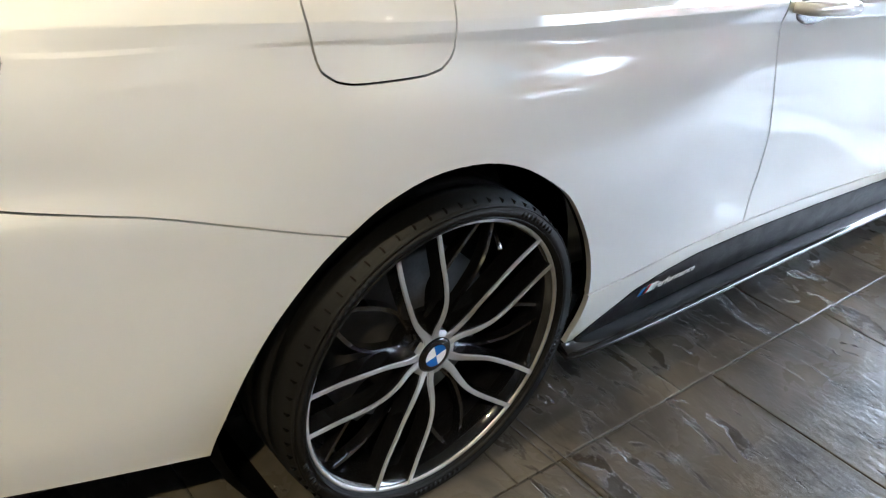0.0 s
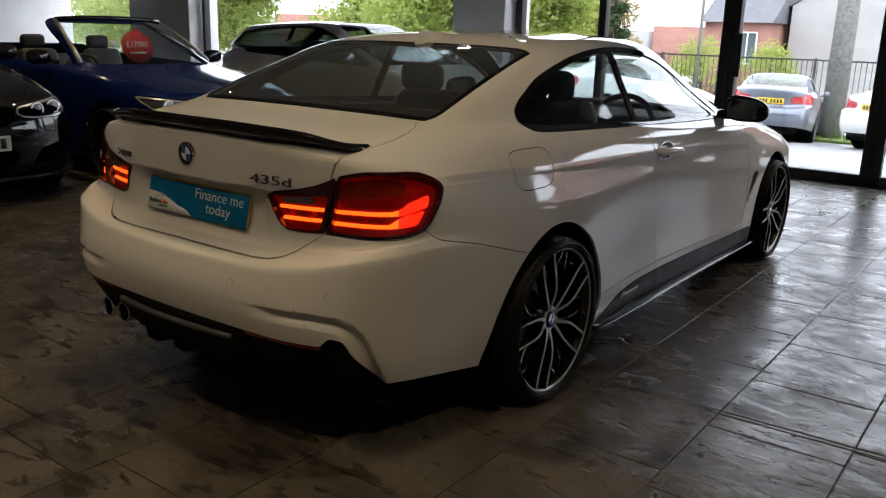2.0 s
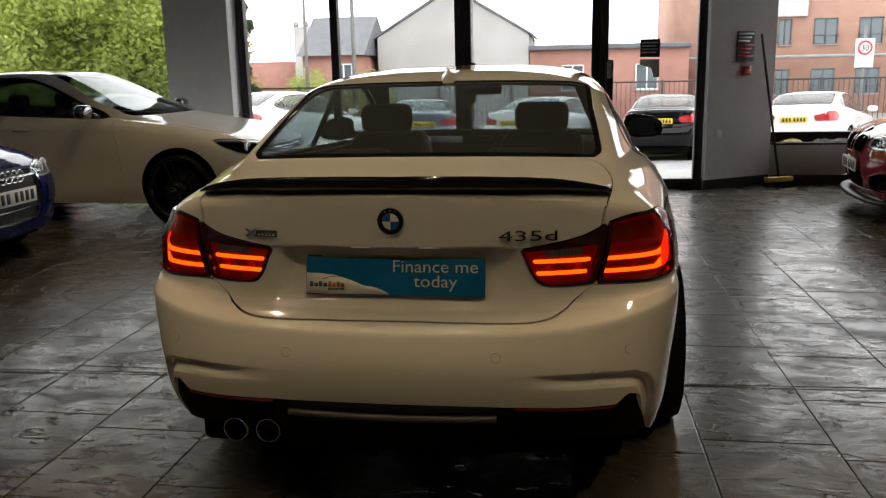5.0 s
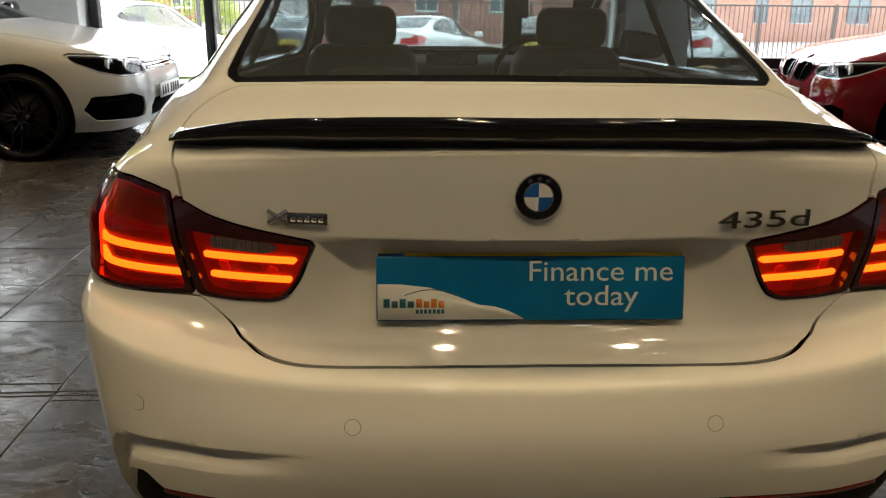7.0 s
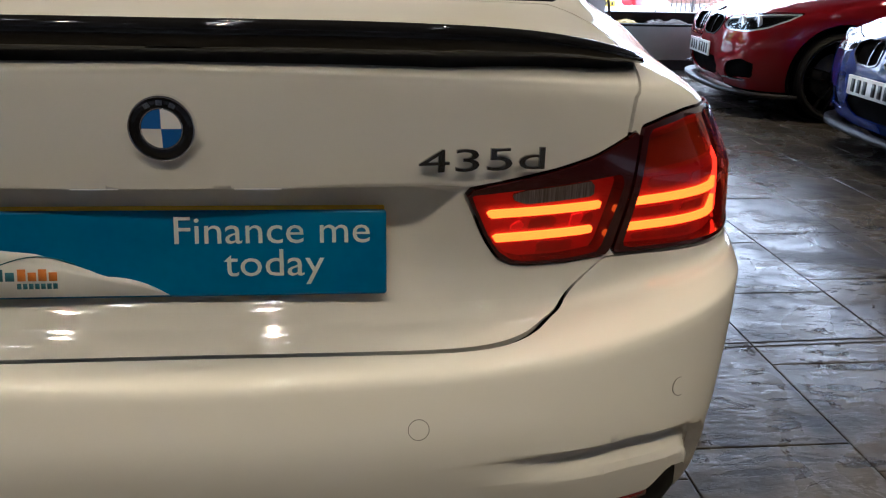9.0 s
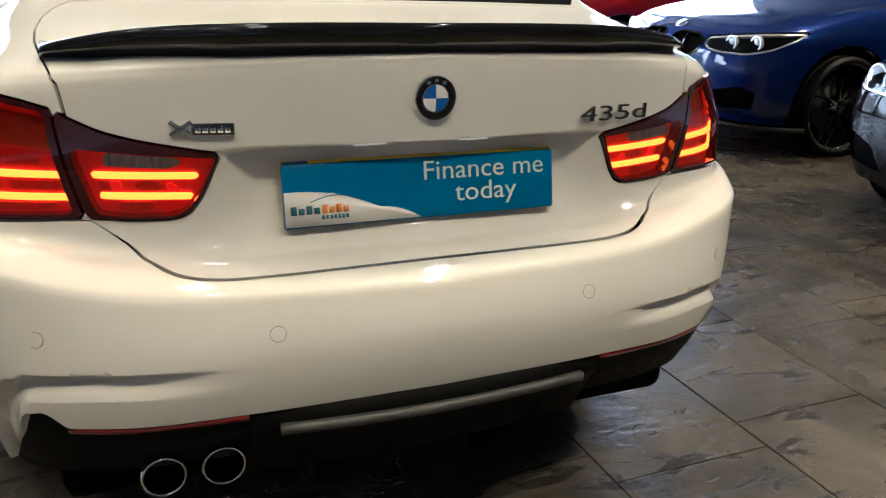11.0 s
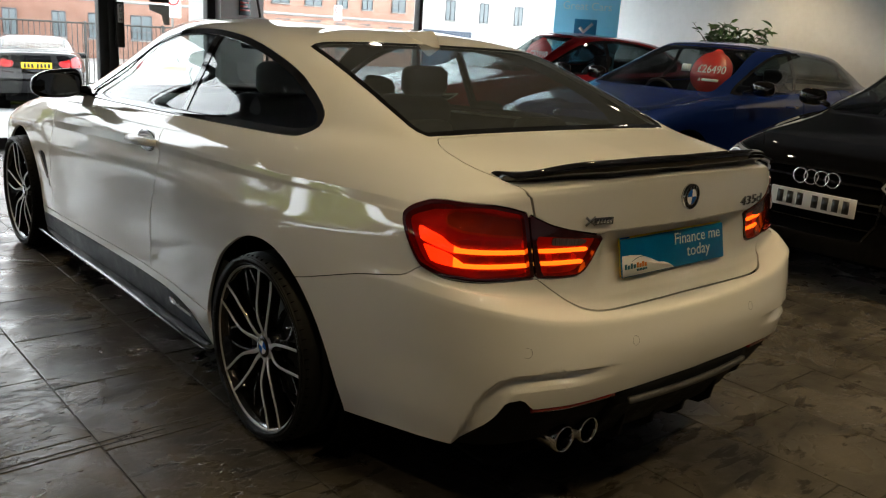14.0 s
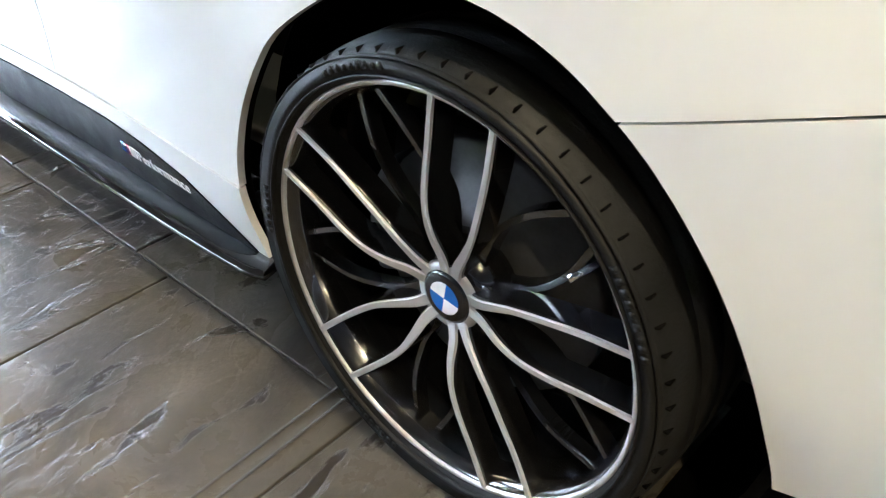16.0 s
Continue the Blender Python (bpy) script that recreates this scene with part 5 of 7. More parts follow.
for x, z, sgn in ((0.295, 0.567, 1), (0.295, 0.567, -1), (0.664, 0.590, 1), (0.664, 0.590, -1)):
    near = int(np.argmin((bumper.x - x) ** 2 + (bumper.z - z) ** 2 + (bumper.y > -0.7)))
    sp, sn = bumper.rows[near, :3].copy(), bumper.rows[near, 3:6] / np.linalg.norm(bumper.rows[near, 3:6])
    x, y, z = np.array([sp[0] * sgn, sp[1], sp[2]]) - 0.0004 * np.array([sn[0] * sgn, sn[1], sn[2]])
    turn = math.degrees(math.atan2(sn[0], -sn[1])) * sgn
    tilt = -math.degrees(math.asin(sn[2]))
    bm = lathe([(-0.003, 0.0128), (0.0001, 0.0124), (0.0003, 0.0118), (-0.0008, 0.0114), (0.0003, 0.0110), (0.0004, 0.0)], 28, "y")
    bmesh.ops.scale(bm, vec=(1, -1, 1), verts=bm.verts)
    bmesh.ops.recalc_face_normals(bm, faces=bm.faces)
    p = part("parking_sensor", bm, WHITE_PAINT, coupe, smooth=False)
    p.matrix_basis = pose(x, y, z, tilt, 0, turn)
    ring = lathe([(-0.003, 0.0128), (0.0004, 0.0128), (0.0004, 0.0137), (-0.003, 0.0139)], 28, "y")
    bmesh.ops.scale(ring, vec=(1, -1, 1), verts=ring.verts)
    bmesh.ops.recalc_face_normals(ring, faces=ring.faces)
    part("sensor_ring", ring, SENSOR_GREY, p, "thin grey ring", smooth=False)

# number plate board with its card
TEAL = noisy("teal_card", (0.0, 0.125, 0.33), (0.0, 0.175, 0.41), 9, (0.28, 0.36))
CARD_WHITE = plain("white_card", (0.80, 0.80, 0.78), 0.35)
YELLOW = plain("plate_yellow", (0.75, 0.50, 0.02), 0.4)
plate_pose = pose(0, -0.9165, 0.770, -11.5)
back = part("number_plate", box((-0.26, -0.003, -0.0535), (0.26, 0.003, 0.0585), 0.002), YELLOW, coupe, "yellow number plate behind a card")
back.matrix_basis = plate_pose
part("plate_band", box((-0.259, -0.0042, 0.0540), (-0.215, -0.0031, 0.0583)), BADGE_BLUE, back, "blue band of the plate")
part("finance_card", box((-0.262, -0.009, -0.0565), (0.262, -0.0035, 0.0535), 0.004, segments=3), TEAL, back, "teal card with white writing")
wave = [(-0.260, -0.0540), (-0.012, -0.0540)] + [(-0.012 - 0.075 * t, -0.0540 + 0.0245 * (1 - (1 - t) ** 2)) for t in np.linspace(0.05, 1, 10)] + [(-0.092 - 0.08 * t, -0.0295 + 0.030 * (t ** 0.8)) for t in np.linspace(0.1, 1, 10)] + [(-0.22, 0.006), (-0.260, 0.0065)]
part("card_wave", prism(wave, 0.0006, at=-0.0097), CARD_WHITE, back, "white wave on the card")
def on_plate(x, z, s=-0.0099):
    return Matrix.Translation((x, s, z)) @ Matrix.Rotation(radians(90), 4, "X")
letters("card_letter", "Finance me", 0.050, 0.0004, CARD_WHITE, back, on_plate(-0.008, 0.0115), squeeze=1.10, apart=True)
letters("card_letter", "today", 0.050, 0.0004, CARD_WHITE, back, on_plate(0.056, -0.0305), squeeze=1.12, apart=True)
ORANGE = plain("print_orange", (0.75, 0.24, 0.03), 0.4)
TEAL_INK = plain("print_teal", (0.02, 0.13, 0.18), 0.4)
for k in range(4):
    part("card_mark", box((-0.250 + 0.0135 * k, -0.0107, -0.0335), (-0.2395 + 0.0135 * k, -0.0099, -0.0185 - 0.004 * (k % 2))), TEAL_INK, back)
    part("card_mark", box((-0.195 + 0.0125 * k, -0.0107, -0.0335), (-0.1852 + 0.0125 * k, -0.0099, -0.0185 - 0.004 * (k % 2))), ORANGE, back)
for k in range(7):
    part("card_mark", box((-0.196 + 0.0072 * k, -0.0107, -0.0435), (-0.1908 + 0.0072 * k, -0.0099, -0.0365)), TEAL_INK, back)
part("card_line", prism([(-0.215 + 0.09 * t, -0.012 + 0.010 * math.sin(math.pi * t)) for t in np.linspace(0, 1, 9)] + [(-0.125 - 0.09 * t, -0.0135 + 0.010 * math.sin(math.pi * t)) for t in np.linspace(0, 1, 9)], 0.0008, at=-0.0107), TEAL_INK, back)
# plate light strip under the overhang
for x in (-0.10, 0.10):
    part("plate_light", box((x - 0.03, -0.905, 0.848), (x + 0.03, -0.885, 0.853), 0.002), glow("plate_lamp", (1.0, 0.93, 0.8), 0.15) if x < 0 else bpy.data.materials["plate_lamp"], coupe, "small lit plate lamp")

# badges: roundel and model number
badge = part("roundel", lathe([(-0.952, 0.0), (-0.9535, 0.026), (-0.9535, 0.0285), (-0.956, 0.0385), (-0.953, 0.0405), (-0.944, 0.041)], 48, "y"), GLOSS_BLACK, boot, "black-rimmed round badge")
badge.matrix_basis = Matrix.Translation((0, 0, 0.936)) @ Matrix.Diagonal((0.93, 1, 0.93, 1))
part("roundel_ring", lathe([(-0.9535, 0.0248), (-0.9560, 0.0252), (-0.9560, 0.0262), (-0.9535, 0.0266)], 48, "y"), CHROME, boot).matrix_basis = Matrix.Translation((0, 0, 0.936)) @ Matrix.Diagonal((0.93, 1, 0.93, 1))
part("roundel_ring", lathe([(-0.950, 0.0388), (-0.9575, 0.0394), (-0.9560, 0.0412), (-0.946, 0.0420)], 48, "y"), CHROME, boot).matrix_basis = Matrix.Translation((0, 0, 0.936)) @ Matrix.Diagonal((0.93, 1, 0.93, 1))
for q, mat in ((0, BADGE_WHITE), (1, BADGE_BLUE), (2, BADGE_WHITE), (3, BADGE_BLUE)):
    bm = bmesh.new()
    c = bm.verts.new((0, -0.9566, 0.936))
    arc = [bm.verts.new((0.0228 * math.cos(a), -0.9550, 0.936 + 0.0228 * math.sin(a))) for a in [math.pi / 2 * (q + i / 10) for i in range(11)]]
    for a, b in zip(arc, arc[1:]):
        bm.faces.new((c, a, b))
    part("roundel_quadrant", bm, mat, boot)
for a in (118, 90, 62):
    mark = part("roundel_mark", box((-0.0035, -0.9572, 0.0275), (0.0035, -0.9545, 0.0335)), CHROME, boot, smooth=False)
    mark.matrix_basis = Matrix.Translation((0, 0, 0.936)) @ Matrix.Rotation(radians(a - 90) * -1, 4, "Y")
letters("model_number", "435d", 0.041, 0.0022, DARK_CHROME, boot, pose(0.300, -0.9440, 0.880, 90, 0, 7.5), squeeze=2.05)
bm = bmesh.new()
add_box(bm, (-0.020, -0.003, -0.0035), (0.020, 0.003, 0.0035), 0.001, Matrix.Rotation(radians(33), 4, "Y"))
add_box(bm, (-0.020, -0.003, -0.0035), (0.020, 0.003, 0.0035), 0.001, Matrix.Rotation(radians(-33), 4, "Y"))
cross = part("drive_badge", bm, CHROME, boot, "small chrome cross badge")
cross.matrix_basis = pose(-0.420, -0.926, 0.896, 0, 0, -8)
part("badge_plate", box((0.016, -0.003, -0.011), (0.082, 0.003, 0.008), 0.001), DARK_CHROME, cross, "smoked badge plate")
for k in range(5):
    part("badge_bar", box((0.022 + 0.0115 * k, -0.0036, -0.0065), (0.030 + 0.0115 * k, -0.0028, 0.0040)), CHROME, cross)

# wheels, arch liners and underbody
set_wheels(coupe)
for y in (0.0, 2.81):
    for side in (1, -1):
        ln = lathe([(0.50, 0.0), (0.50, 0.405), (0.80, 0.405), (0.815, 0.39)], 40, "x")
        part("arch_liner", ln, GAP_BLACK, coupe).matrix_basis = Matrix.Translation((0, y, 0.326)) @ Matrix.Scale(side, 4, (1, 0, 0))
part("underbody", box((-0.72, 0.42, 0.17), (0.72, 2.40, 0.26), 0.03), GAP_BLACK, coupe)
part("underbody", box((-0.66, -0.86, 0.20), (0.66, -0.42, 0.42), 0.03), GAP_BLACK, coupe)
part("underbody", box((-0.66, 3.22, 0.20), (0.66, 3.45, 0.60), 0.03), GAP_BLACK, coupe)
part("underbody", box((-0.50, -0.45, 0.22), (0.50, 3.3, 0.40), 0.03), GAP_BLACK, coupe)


# cabin
def seat_parts(car, x, y, rear=False):
    s = new("car_seat")
    s.parent = car
    s["label"] = "black leather car seat"
    part("seat_cushion", box((x - 0.25, y - 0.05, 0.36), (x + 0.25, y + 0.48, 0.54), 0.06, segments=4), LEATHER, s)
    bm = box((-0.24, -0.08, 0.0), (0.24, 0.08, 0.60), 0.06, segments=4)
    for v in bm.verts:
        v.co.x *= 1 - 0.22 * max(0, v.co.z - 0.3) / 0.3
    part("seat_back", bm, LEATHER, s).matrix_basis = pose(x, y - 0.02, 0.48, 18)
    part("headrest", box((x - 0.125, y - 0.30, 1.055), (x + 0.125, y - 0.205, 1.195), 0.045, segments=4), LEATHER, s)
    return s


seat_parts(coupe, 0.37, 1.02)
seat_parts(coupe, -0.37, 1.02)
part("rear_bench", box((-0.60, 0.10, 0.34), (0.60, 0.62, 0.50), 0.06, segments=3), LEATHER, coupe)
part("rear_seat_back", box((-0.56, -0.06, 0.45), (0.56, 0.12, 0.985), 0.06, pose(0, 0.0, 0.0, 0), 3), LEATHER, coupe)
for x in (-0.30, 0.30):
    part("rear_headrest", box((x - 0.12, -0.10, 0.975), (x + 0.12, 0.00, 1.055), 0.035, segments=3), LEATHER, coupe)
part("parcel_shelf", box((-0.60, -0.42, 0.965), (0.60, -0.04, 0.985), 0.008), INTERIOR, coupe)
part("dashboard", box((-0.70, 1.72, 0.62), (0.70, 2.30, 0.925), 0.07, segments=4), INTERIOR, coupe)
part("screen_display", box((-0.12, 1.70, 0.915), (0.12, 1.725, 0.985), 0.008), GLOSS_BLACK, coupe)
wheel_ring = lathe([(0.018 * math.sin(a), 0.185 + 0.016 * math.cos(a)) for a in [math.tau * k / 10 for k in range(11)]], 40, "y")
part("steering_wheel", wheel_ring, LEATHER, coupe).matrix_basis = pose(0.37, 1.56, 0.87, -22)
part("interior_mirror", box((-0.12, 1.62, 1.205), (0.12, 1.65, 1.265), 0.02, segments=3), GLOSS_BLACK, coupe)
part("centre_console", box((-0.12, 0.75, 0.30), (0.12, 1.80, 0.62), 0.04, segments=3), INTERIOR, coupe)
part("cabin_floor", box((-0.72, -0.4, 0.262), (0.72, 2.3, 0.30)), INTERIOR, coupe)


# ---- the other cars: the same body net, remapped to each car's own proportions ----
HEAD_LAMP = [(0.40, 0.640), (0.44, 0.690), (0.75, 0.722), (1.00, 0.742), (1.30, 0.752), (1.20, 0.700), (1.02, 0.640), (0.80, 0.604), (0.55, 0.600), (0.44, 0.612)]
SLOT_LAMP = [(0.40, 0.615), (0.44, 0.690), (0.75, 0.725), (1.00, 0.745), (1.20, 0.752), (1.26, 0.738), (1.20, 0.685), (1.02, 0.620), (0.80, 0.585), (0.55, 0.582), (0.44, 0.595)]
KIDNEY = [(0.026, 0.570), (0.036, 0.668), (0.080, 0.700), (0.27, 0.696), (0.345, 0.664), (0.330, 0.595), (0.255, 0.548), (0.08, 0.545)]
SINGLE = [(-0.2, 0.300), (0.30, 0.310), (0.385, 0.44), (0.390, 0.60), (0.355, 0.690), (-0.2, 0.700)]
SLOT = [(-0.2, 0.600), (0.36, 0.612), (0.40, 0.640), (0.38, 0.672), (-0.2, 0.668)]
LOW_MID = [(-0.2, 0.250), (0.28, 0.255), (0.345, 0.33), (0.30, 0.395), (-0.2, 0.405)]
WIDE_SIDE = [(0.42, 0.262), (0.80, 0.280), (0.832, 0.36), (0.826, 0.455), (0.62, 0.462), (0.47, 0.42)]
LOW_SIDE = [(0.44, 0.265), (0.74, 0.285), (0.765, 0.39), (0.68, 0.42), (0.50, 0.375)]
DOOR_FRONT = [(1.06, 0.98), (1.04, 0.85), (1.045, 0.45), (1.06, 0.29), (2.18, 0.272), (2.235, 0.45), (2.18, 0.80), (2.12, 0.98)]
DOOR_REAR = [(0.30, 1.02), (0.28, 0.90), (0.34, 0.76), (0.46, 0.60), (0.52, 0.45), (0.55, 0.29), (1.05, 0.286), (1.033, 0.45), (1.028, 0.85), (1.048, 0.98)]
PRICE_RED = noisy("price_red", (0.55, 0.035, 0.03), (0.65, 0.05, 0.045), 8, (0.3, 0.4))
LAMP_SILVER = plain("lamp_silver", (0.66, 0.68, 0.70), 0.22, 0.35, 0.6)
LED_WHITE = glow("led_white", (0.9, 0.95, 1.0), 0.4)
PLATE_WHITE = plain("plate_white", (0.78, 0.78, 0.76), 0.35)
PLATE_INK = plain("plate_ink", (0.01, 0.01, 0.01), 0.4)
TAIL_RED = plain("tail_red", (0.42, 0.012, 0.016), 0.12, 0.0, 1.0)


def simple_wheel(root):
    part("tyre", lathe([(-0.09, 0.24), (-0.10, 0.30), (-0.08, 0.325), (0.08, 0.325), (0.10, 0.30), (0.095, 0.245)], 28), RUBBER, root)
    part("rim", lathe([(0.09, 0.245), (0.085, 0.225), (0.05, 0.215), (0.045, 0.06), (0.055, 0.0)], 28), DARK_CHROME, root, "grey alloy rim")


def five_spoke(root):
    wheel_parts(root, arms=5, spread=0.030, thin=False, fancy=False, blue=False)


def dark_spoke(root):
    wheel_parts(root, arms=5, spread=0.034, thin=False, fancy=False, blue=False, face_mat=DARK_CHROME)


def plate_bars(parent, m, back, rear=False):
    """A number plate whose characters are plain bars."""
    pl = part("number_plate", box((-0.26, -0.006, -0.0555), (0.26, 0.006, 0.0555), 0.004), back, parent, "yellow number plate" if rear else "white number plate")
    pl.matrix_basis = m
    for k in range(7):
        x = -0.205 + k * 0.062 + (0.03 if k > 3 else 0)
        part("plate_bar", box((x - 0.019, 0.0062, -0.037), (x + 0.019, 0.0078, 0.037)), PLATE_INK, pl)


def build_car(name, label, paint_mat, at, ymap, topmap, zmap, xs=1.0, front="kidney", doors=4, hatch=False, open_top=False, wheels=five_spoke, quality=(6, 5), price="", rear_lit=False, front_detail=True, plate_z=0.44, tag_x=-0.22, chrome=False, black_mirror=False, wheel_z=0.326, roof=None, tint=None, group=""):
    car = thing(name, label, "car", group)
    h = base_skin(*quality, coupe=False)

    def warp(p):
        q = np.array(p, float)
        yb = np.interp(q[:, 1], *zip(*ymap))
        yt = np.interp(q[:, 1], *zip(*topmap))
        w = smoothstep(0.98, 1.10, q[:, 2])
        q[:, 1] = yb * (1 - w) + yt * w
        q[:, 2] = np.interp(q[:, 2], *zip(*zmap))
        q[:, 0] *= xs
        return q

    def spot_at(x, y, z):
        return Vector(warp(np.array([[x, y, z]]))[0])

    def put(nm, s, mat, label="", edge=0.012, parent=None):
        return skin_part(nm, s, mat, parent or car, label, warp, edge)

    h = h.without(arch(h, 0.0))
    h = h.without(arch(h, 2.81, 0.378))
    f = np.where((h.u < 5.6) & (h.v > 9.6), inside(h.x, h.y, REAR_GLASS), 1.0)
    rg, h = h.carve(f, 0.001)
    f = np.where((h.u > 4.6) & (h.u < 13.5) & (h.v > 8.3) & (h.x > 0.45), inside(h.y, h.z, SIDE_GLASS), 1.0)
    sg, h = h.carve(f, 0.001)
    f = np.where((h.u > 12.1) & (h.v > 9.9) & (h.v < 12.6), np.maximum(h.x - (0.675 - 0.16 * (h.z - 0.95) / 0.36), np.maximum(0.957 - h.z, h.z - 1.318)), 1.0)
    ws, h = h.carve(f, 0.001)
    if open_top:
        # keep the screen's frame only
        drop = np.where((h.v > 10.02) & ~((h.u > 11.3) & (h.v < 12.9)), -1.0, 1.0)
        h = h.without(drop)
    inner = h.offset(-0.022).both()
    put("inner_shell", inner, GAP_BLACK if not open_top else INTERIOR, edge=0)
    side_of = h.x + 3.585 - h.y
    lamp_shape = SLOT_LAMP if front == "slot" else HEAD_LAMP
    f = np.where(h.y > 2.6, inside(side_of, h.z, lamp_shape), 1.0)
    hl, h = h.carve(f, 0.002)
    f = rear_only(h, inside(diag(h), h.z, INNER_LAMP))
    il, h = h.carve(f, 0.002)
    f = rear_only(h, inside(diag(h), h.z, OUTER_LAMP))
    ol, h = h.carve(f, 0.002)
    grille = {"kidney": KIDNEY, "single": SINGLE, "slot": SLOT}[front]
    gr, h = h.carve(np.where(h.y > 3.0, inside(h.x, h.z, grille), 1.0), 0.001)
    lows = []
    for poly in ([LOW_SIDE] if front == "single" else [LOW_MID, WIDE_SIDE] if front == "slot" else [LOW_MID, LOW_SIDE]):
        lo, h = h.carve(np.where(h.y > 2.95, inside(h.x, h.z, poly), 1.0), 0.001)
        lows.append((lo, poly))
    panels = []
    for poly in ([DOOR] if doors == 2 else [DOOR_FRONT, DOOR_REAR]):
        d, h = h.carve(np.where((h.v < 9.6) & (h.x > 0.6), inside(h.y, h.z, poly), 1.0), 0.0028)
        panels.append(d)
    bonnet, h = h.carve(np.where((h.v > 7.2) & (h.v < 10.0) & (h.y > 2.2) & (h.u > 10.0), np.maximum(h.x - np.interp(h.y, [2.2, 3.1, 3.5], [0.72, 0.68, 0.42]), h.y - 3.44 + 0.25 * h.x ** 2), 1.0), 0.0025)
    put("body_shell", h.both(), paint_mat)
    put("bonnet", bonnet.both(), paint_mat)
    for s in (1, -1):
        def fl(k):
            return k if s > 0 else k.flipped()
        for d in panels:
            dr = put("car_door", fl(d), paint_mat)
            ys = d.y.min() * 0.82 + d.y.max() * 0.18
            hp = spot_at(0.868 * s, ys, 0.85)
            part("door_handle", tube([hp + Vector((s * a, b, 0)) for a, b in ((-0.005, -0.09), (0.025, -0.07), (0.032, 0), (0.025, 0.07), (-0.005, 0.09))], 0.011, 8), paint_mat, dr)
        if not open_top:
            trim = inside(sg.y, sg.z, SIDE_GLASS)
            fr, panes = sg.split(-(trim + 0.020))
            put("window_surround", fl(fr), GLOSS_BLACK)
            cuts = (0.842,) if doors == 2 else (1.06, 0.33)
            for c in cuts:
                post, panes = panes.split(np.abs(panes.y - c) - 0.026)
                put("window_post", fl(post), GLOSS_BLACK)
            lo = -1.0
            for c in (*sorted(cuts), 9.0):
                pane, panes = panes.split(panes.y - c)
                put("side_window", fl(pane), tint or DARK_GLASS, edge=0)
        for lamp, poly in ((il, INNER_LAMP), (ol, OUTER_LAMP)):
            put("tail_lamp", fl(lamp.offset(0.004)), TAIL_RED, "red tail lamp")
        lens = put("headlamp", fl(hl.offset(0.002)), LENS_CLEAR, "clear headlamp", 0.0)
        if lens:
            back = hl.offset(-0.048)
            put("lamp_bowl", fl(back), SATIN_BLACK, "", 0, lens)
            rim_f = inside(hl.x + 3.585 - hl.y, hl.z, lamp_shape)
            put("lamp_rim", fl(hl.split(-(rim_f + 0.012))[0].offset(-0.008)), LAMP_SILVER, "", 0.02, lens)
            if front_detail:
                for x, z in ((0.53, 0.660), (0.68, 0.672)):
                    y = float(hl.y[np.argmin((hl.x - x) ** 2 + (hl.z - z) ** 2)]) - 0.036
                    c = spot_at(x * s, y, z)
                    bm = lathe([(0.0, 0.047), (0.02, 0.050), (0.024, 0.046), (0.012, 0.036), (0.020, 0.026), (0.026, 0.0)], 20, "y")
                    o = part("projector", bm, LAMP_SILVER, lens)
                    o.matrix_basis = Matrix.Translation(c + Vector((0, -0.016, 0)))
                    o = part("lamp_led", lathe([(0.024, 0.040), (0.028, 0.044), (0.024, 0.048)], 20, "y"), LED_WHITE, lens)
                    o.matrix_basis = Matrix.Translation(c + Vector((0, -0.016, 0)))
        put("grille", fl(gr.offset(-0.028)), GAP_BLACK, "black radiator grille", 0)
        gf = inside(gr.x, gr.z, grille)
        put("grille_frame", fl(gr.split(-(gf + (0.014 if front != "kidney" else 0.010)))[0].offset(0.006)), CHROME if chrome else GLOSS_BLACK, "grille surround", 0.03)
        if front_detail:
            if front == "kidney":
                for k in range(8):
                    x = 0.062 + 0.031 * k
                    stp = gr.split(np.abs(gr.x - x) - 0.0055)[0]
                    put("grille_bar", fl(stp.offset(-0.006)), GLOSS_BLACK, "", 0.02)
            else:
                for k in range(7 if front == "single" else 2):
                    z = (0.355 + 0.047 * k) if front == "single" else 0.622 + 0.026 * k
                    stp = gr.split(np.abs(gr.z - z) - 0.007)[0]
                    put("grille_bar", fl(stp.offset(-0.010)), (DARK_CHROME if chrome else GLOSS_BLACK) if front == "single" else CHROME, "", 0.02)
        for lo, poly in lows:
            put("air_intake", fl(lo.offset(-0.03)), SATIN_BLACK, "black air intake", 0.03)
            if front == "slot":
                for z in (0.318, 0.370, 0.422):
                    put("intake_fin", fl(lo.split(np.abs(lo.z - z) - 0.008)[0].offset(-0.008)), GLOSS_BLACK, "", 0.02)
        # mirror
        mr = new("door_mirror")
        mr.parent = car
        c = spot_at(0.955 * s, 1.93, 1.005)
        bm = bmesh.new()
        bmesh.ops.create_uvsphere(bm, u_segments=18, v_segments=12, radius=1)
        for v in bm.verts:
            v.co = Vector([math.copysign(abs(q) ** 0.72, q) * r for q, r in zip(v.co, (0.105, 0.06, 0.066))])
        part("mirror_housing", bm, GLOSS_BLACK if black_mirror else (paint_mat if name != "hatchback" else DARK_CHROME), mr).matrix_basis = Matrix.Translation(c)
        part("mirror_arm", tube([c + Vector((-0.16 * s, 0.06, -0.05)), c + Vector((-0.05 * s, 0.01, -0.02))], 0.02, 8), GLOSS_BLACK, mr)
    if not open_top:
        fr, pane = rg.split(-(inside(rg.x, rg.y, REAR_GLASS) + 0.03))
        put("rear_window_border", fr.both(), GLOSS_BLACK)
        put("rear_window", pane.both(), tint or DARK_GLASS, edge=0)
    put("windscreen", ws.both(), GLASS, "clear windscreen", 0)
    set_wheels(car, float(np.interp(2.81, *zip(*ymap))), 0.785 * xs, wheel_z, wheels)
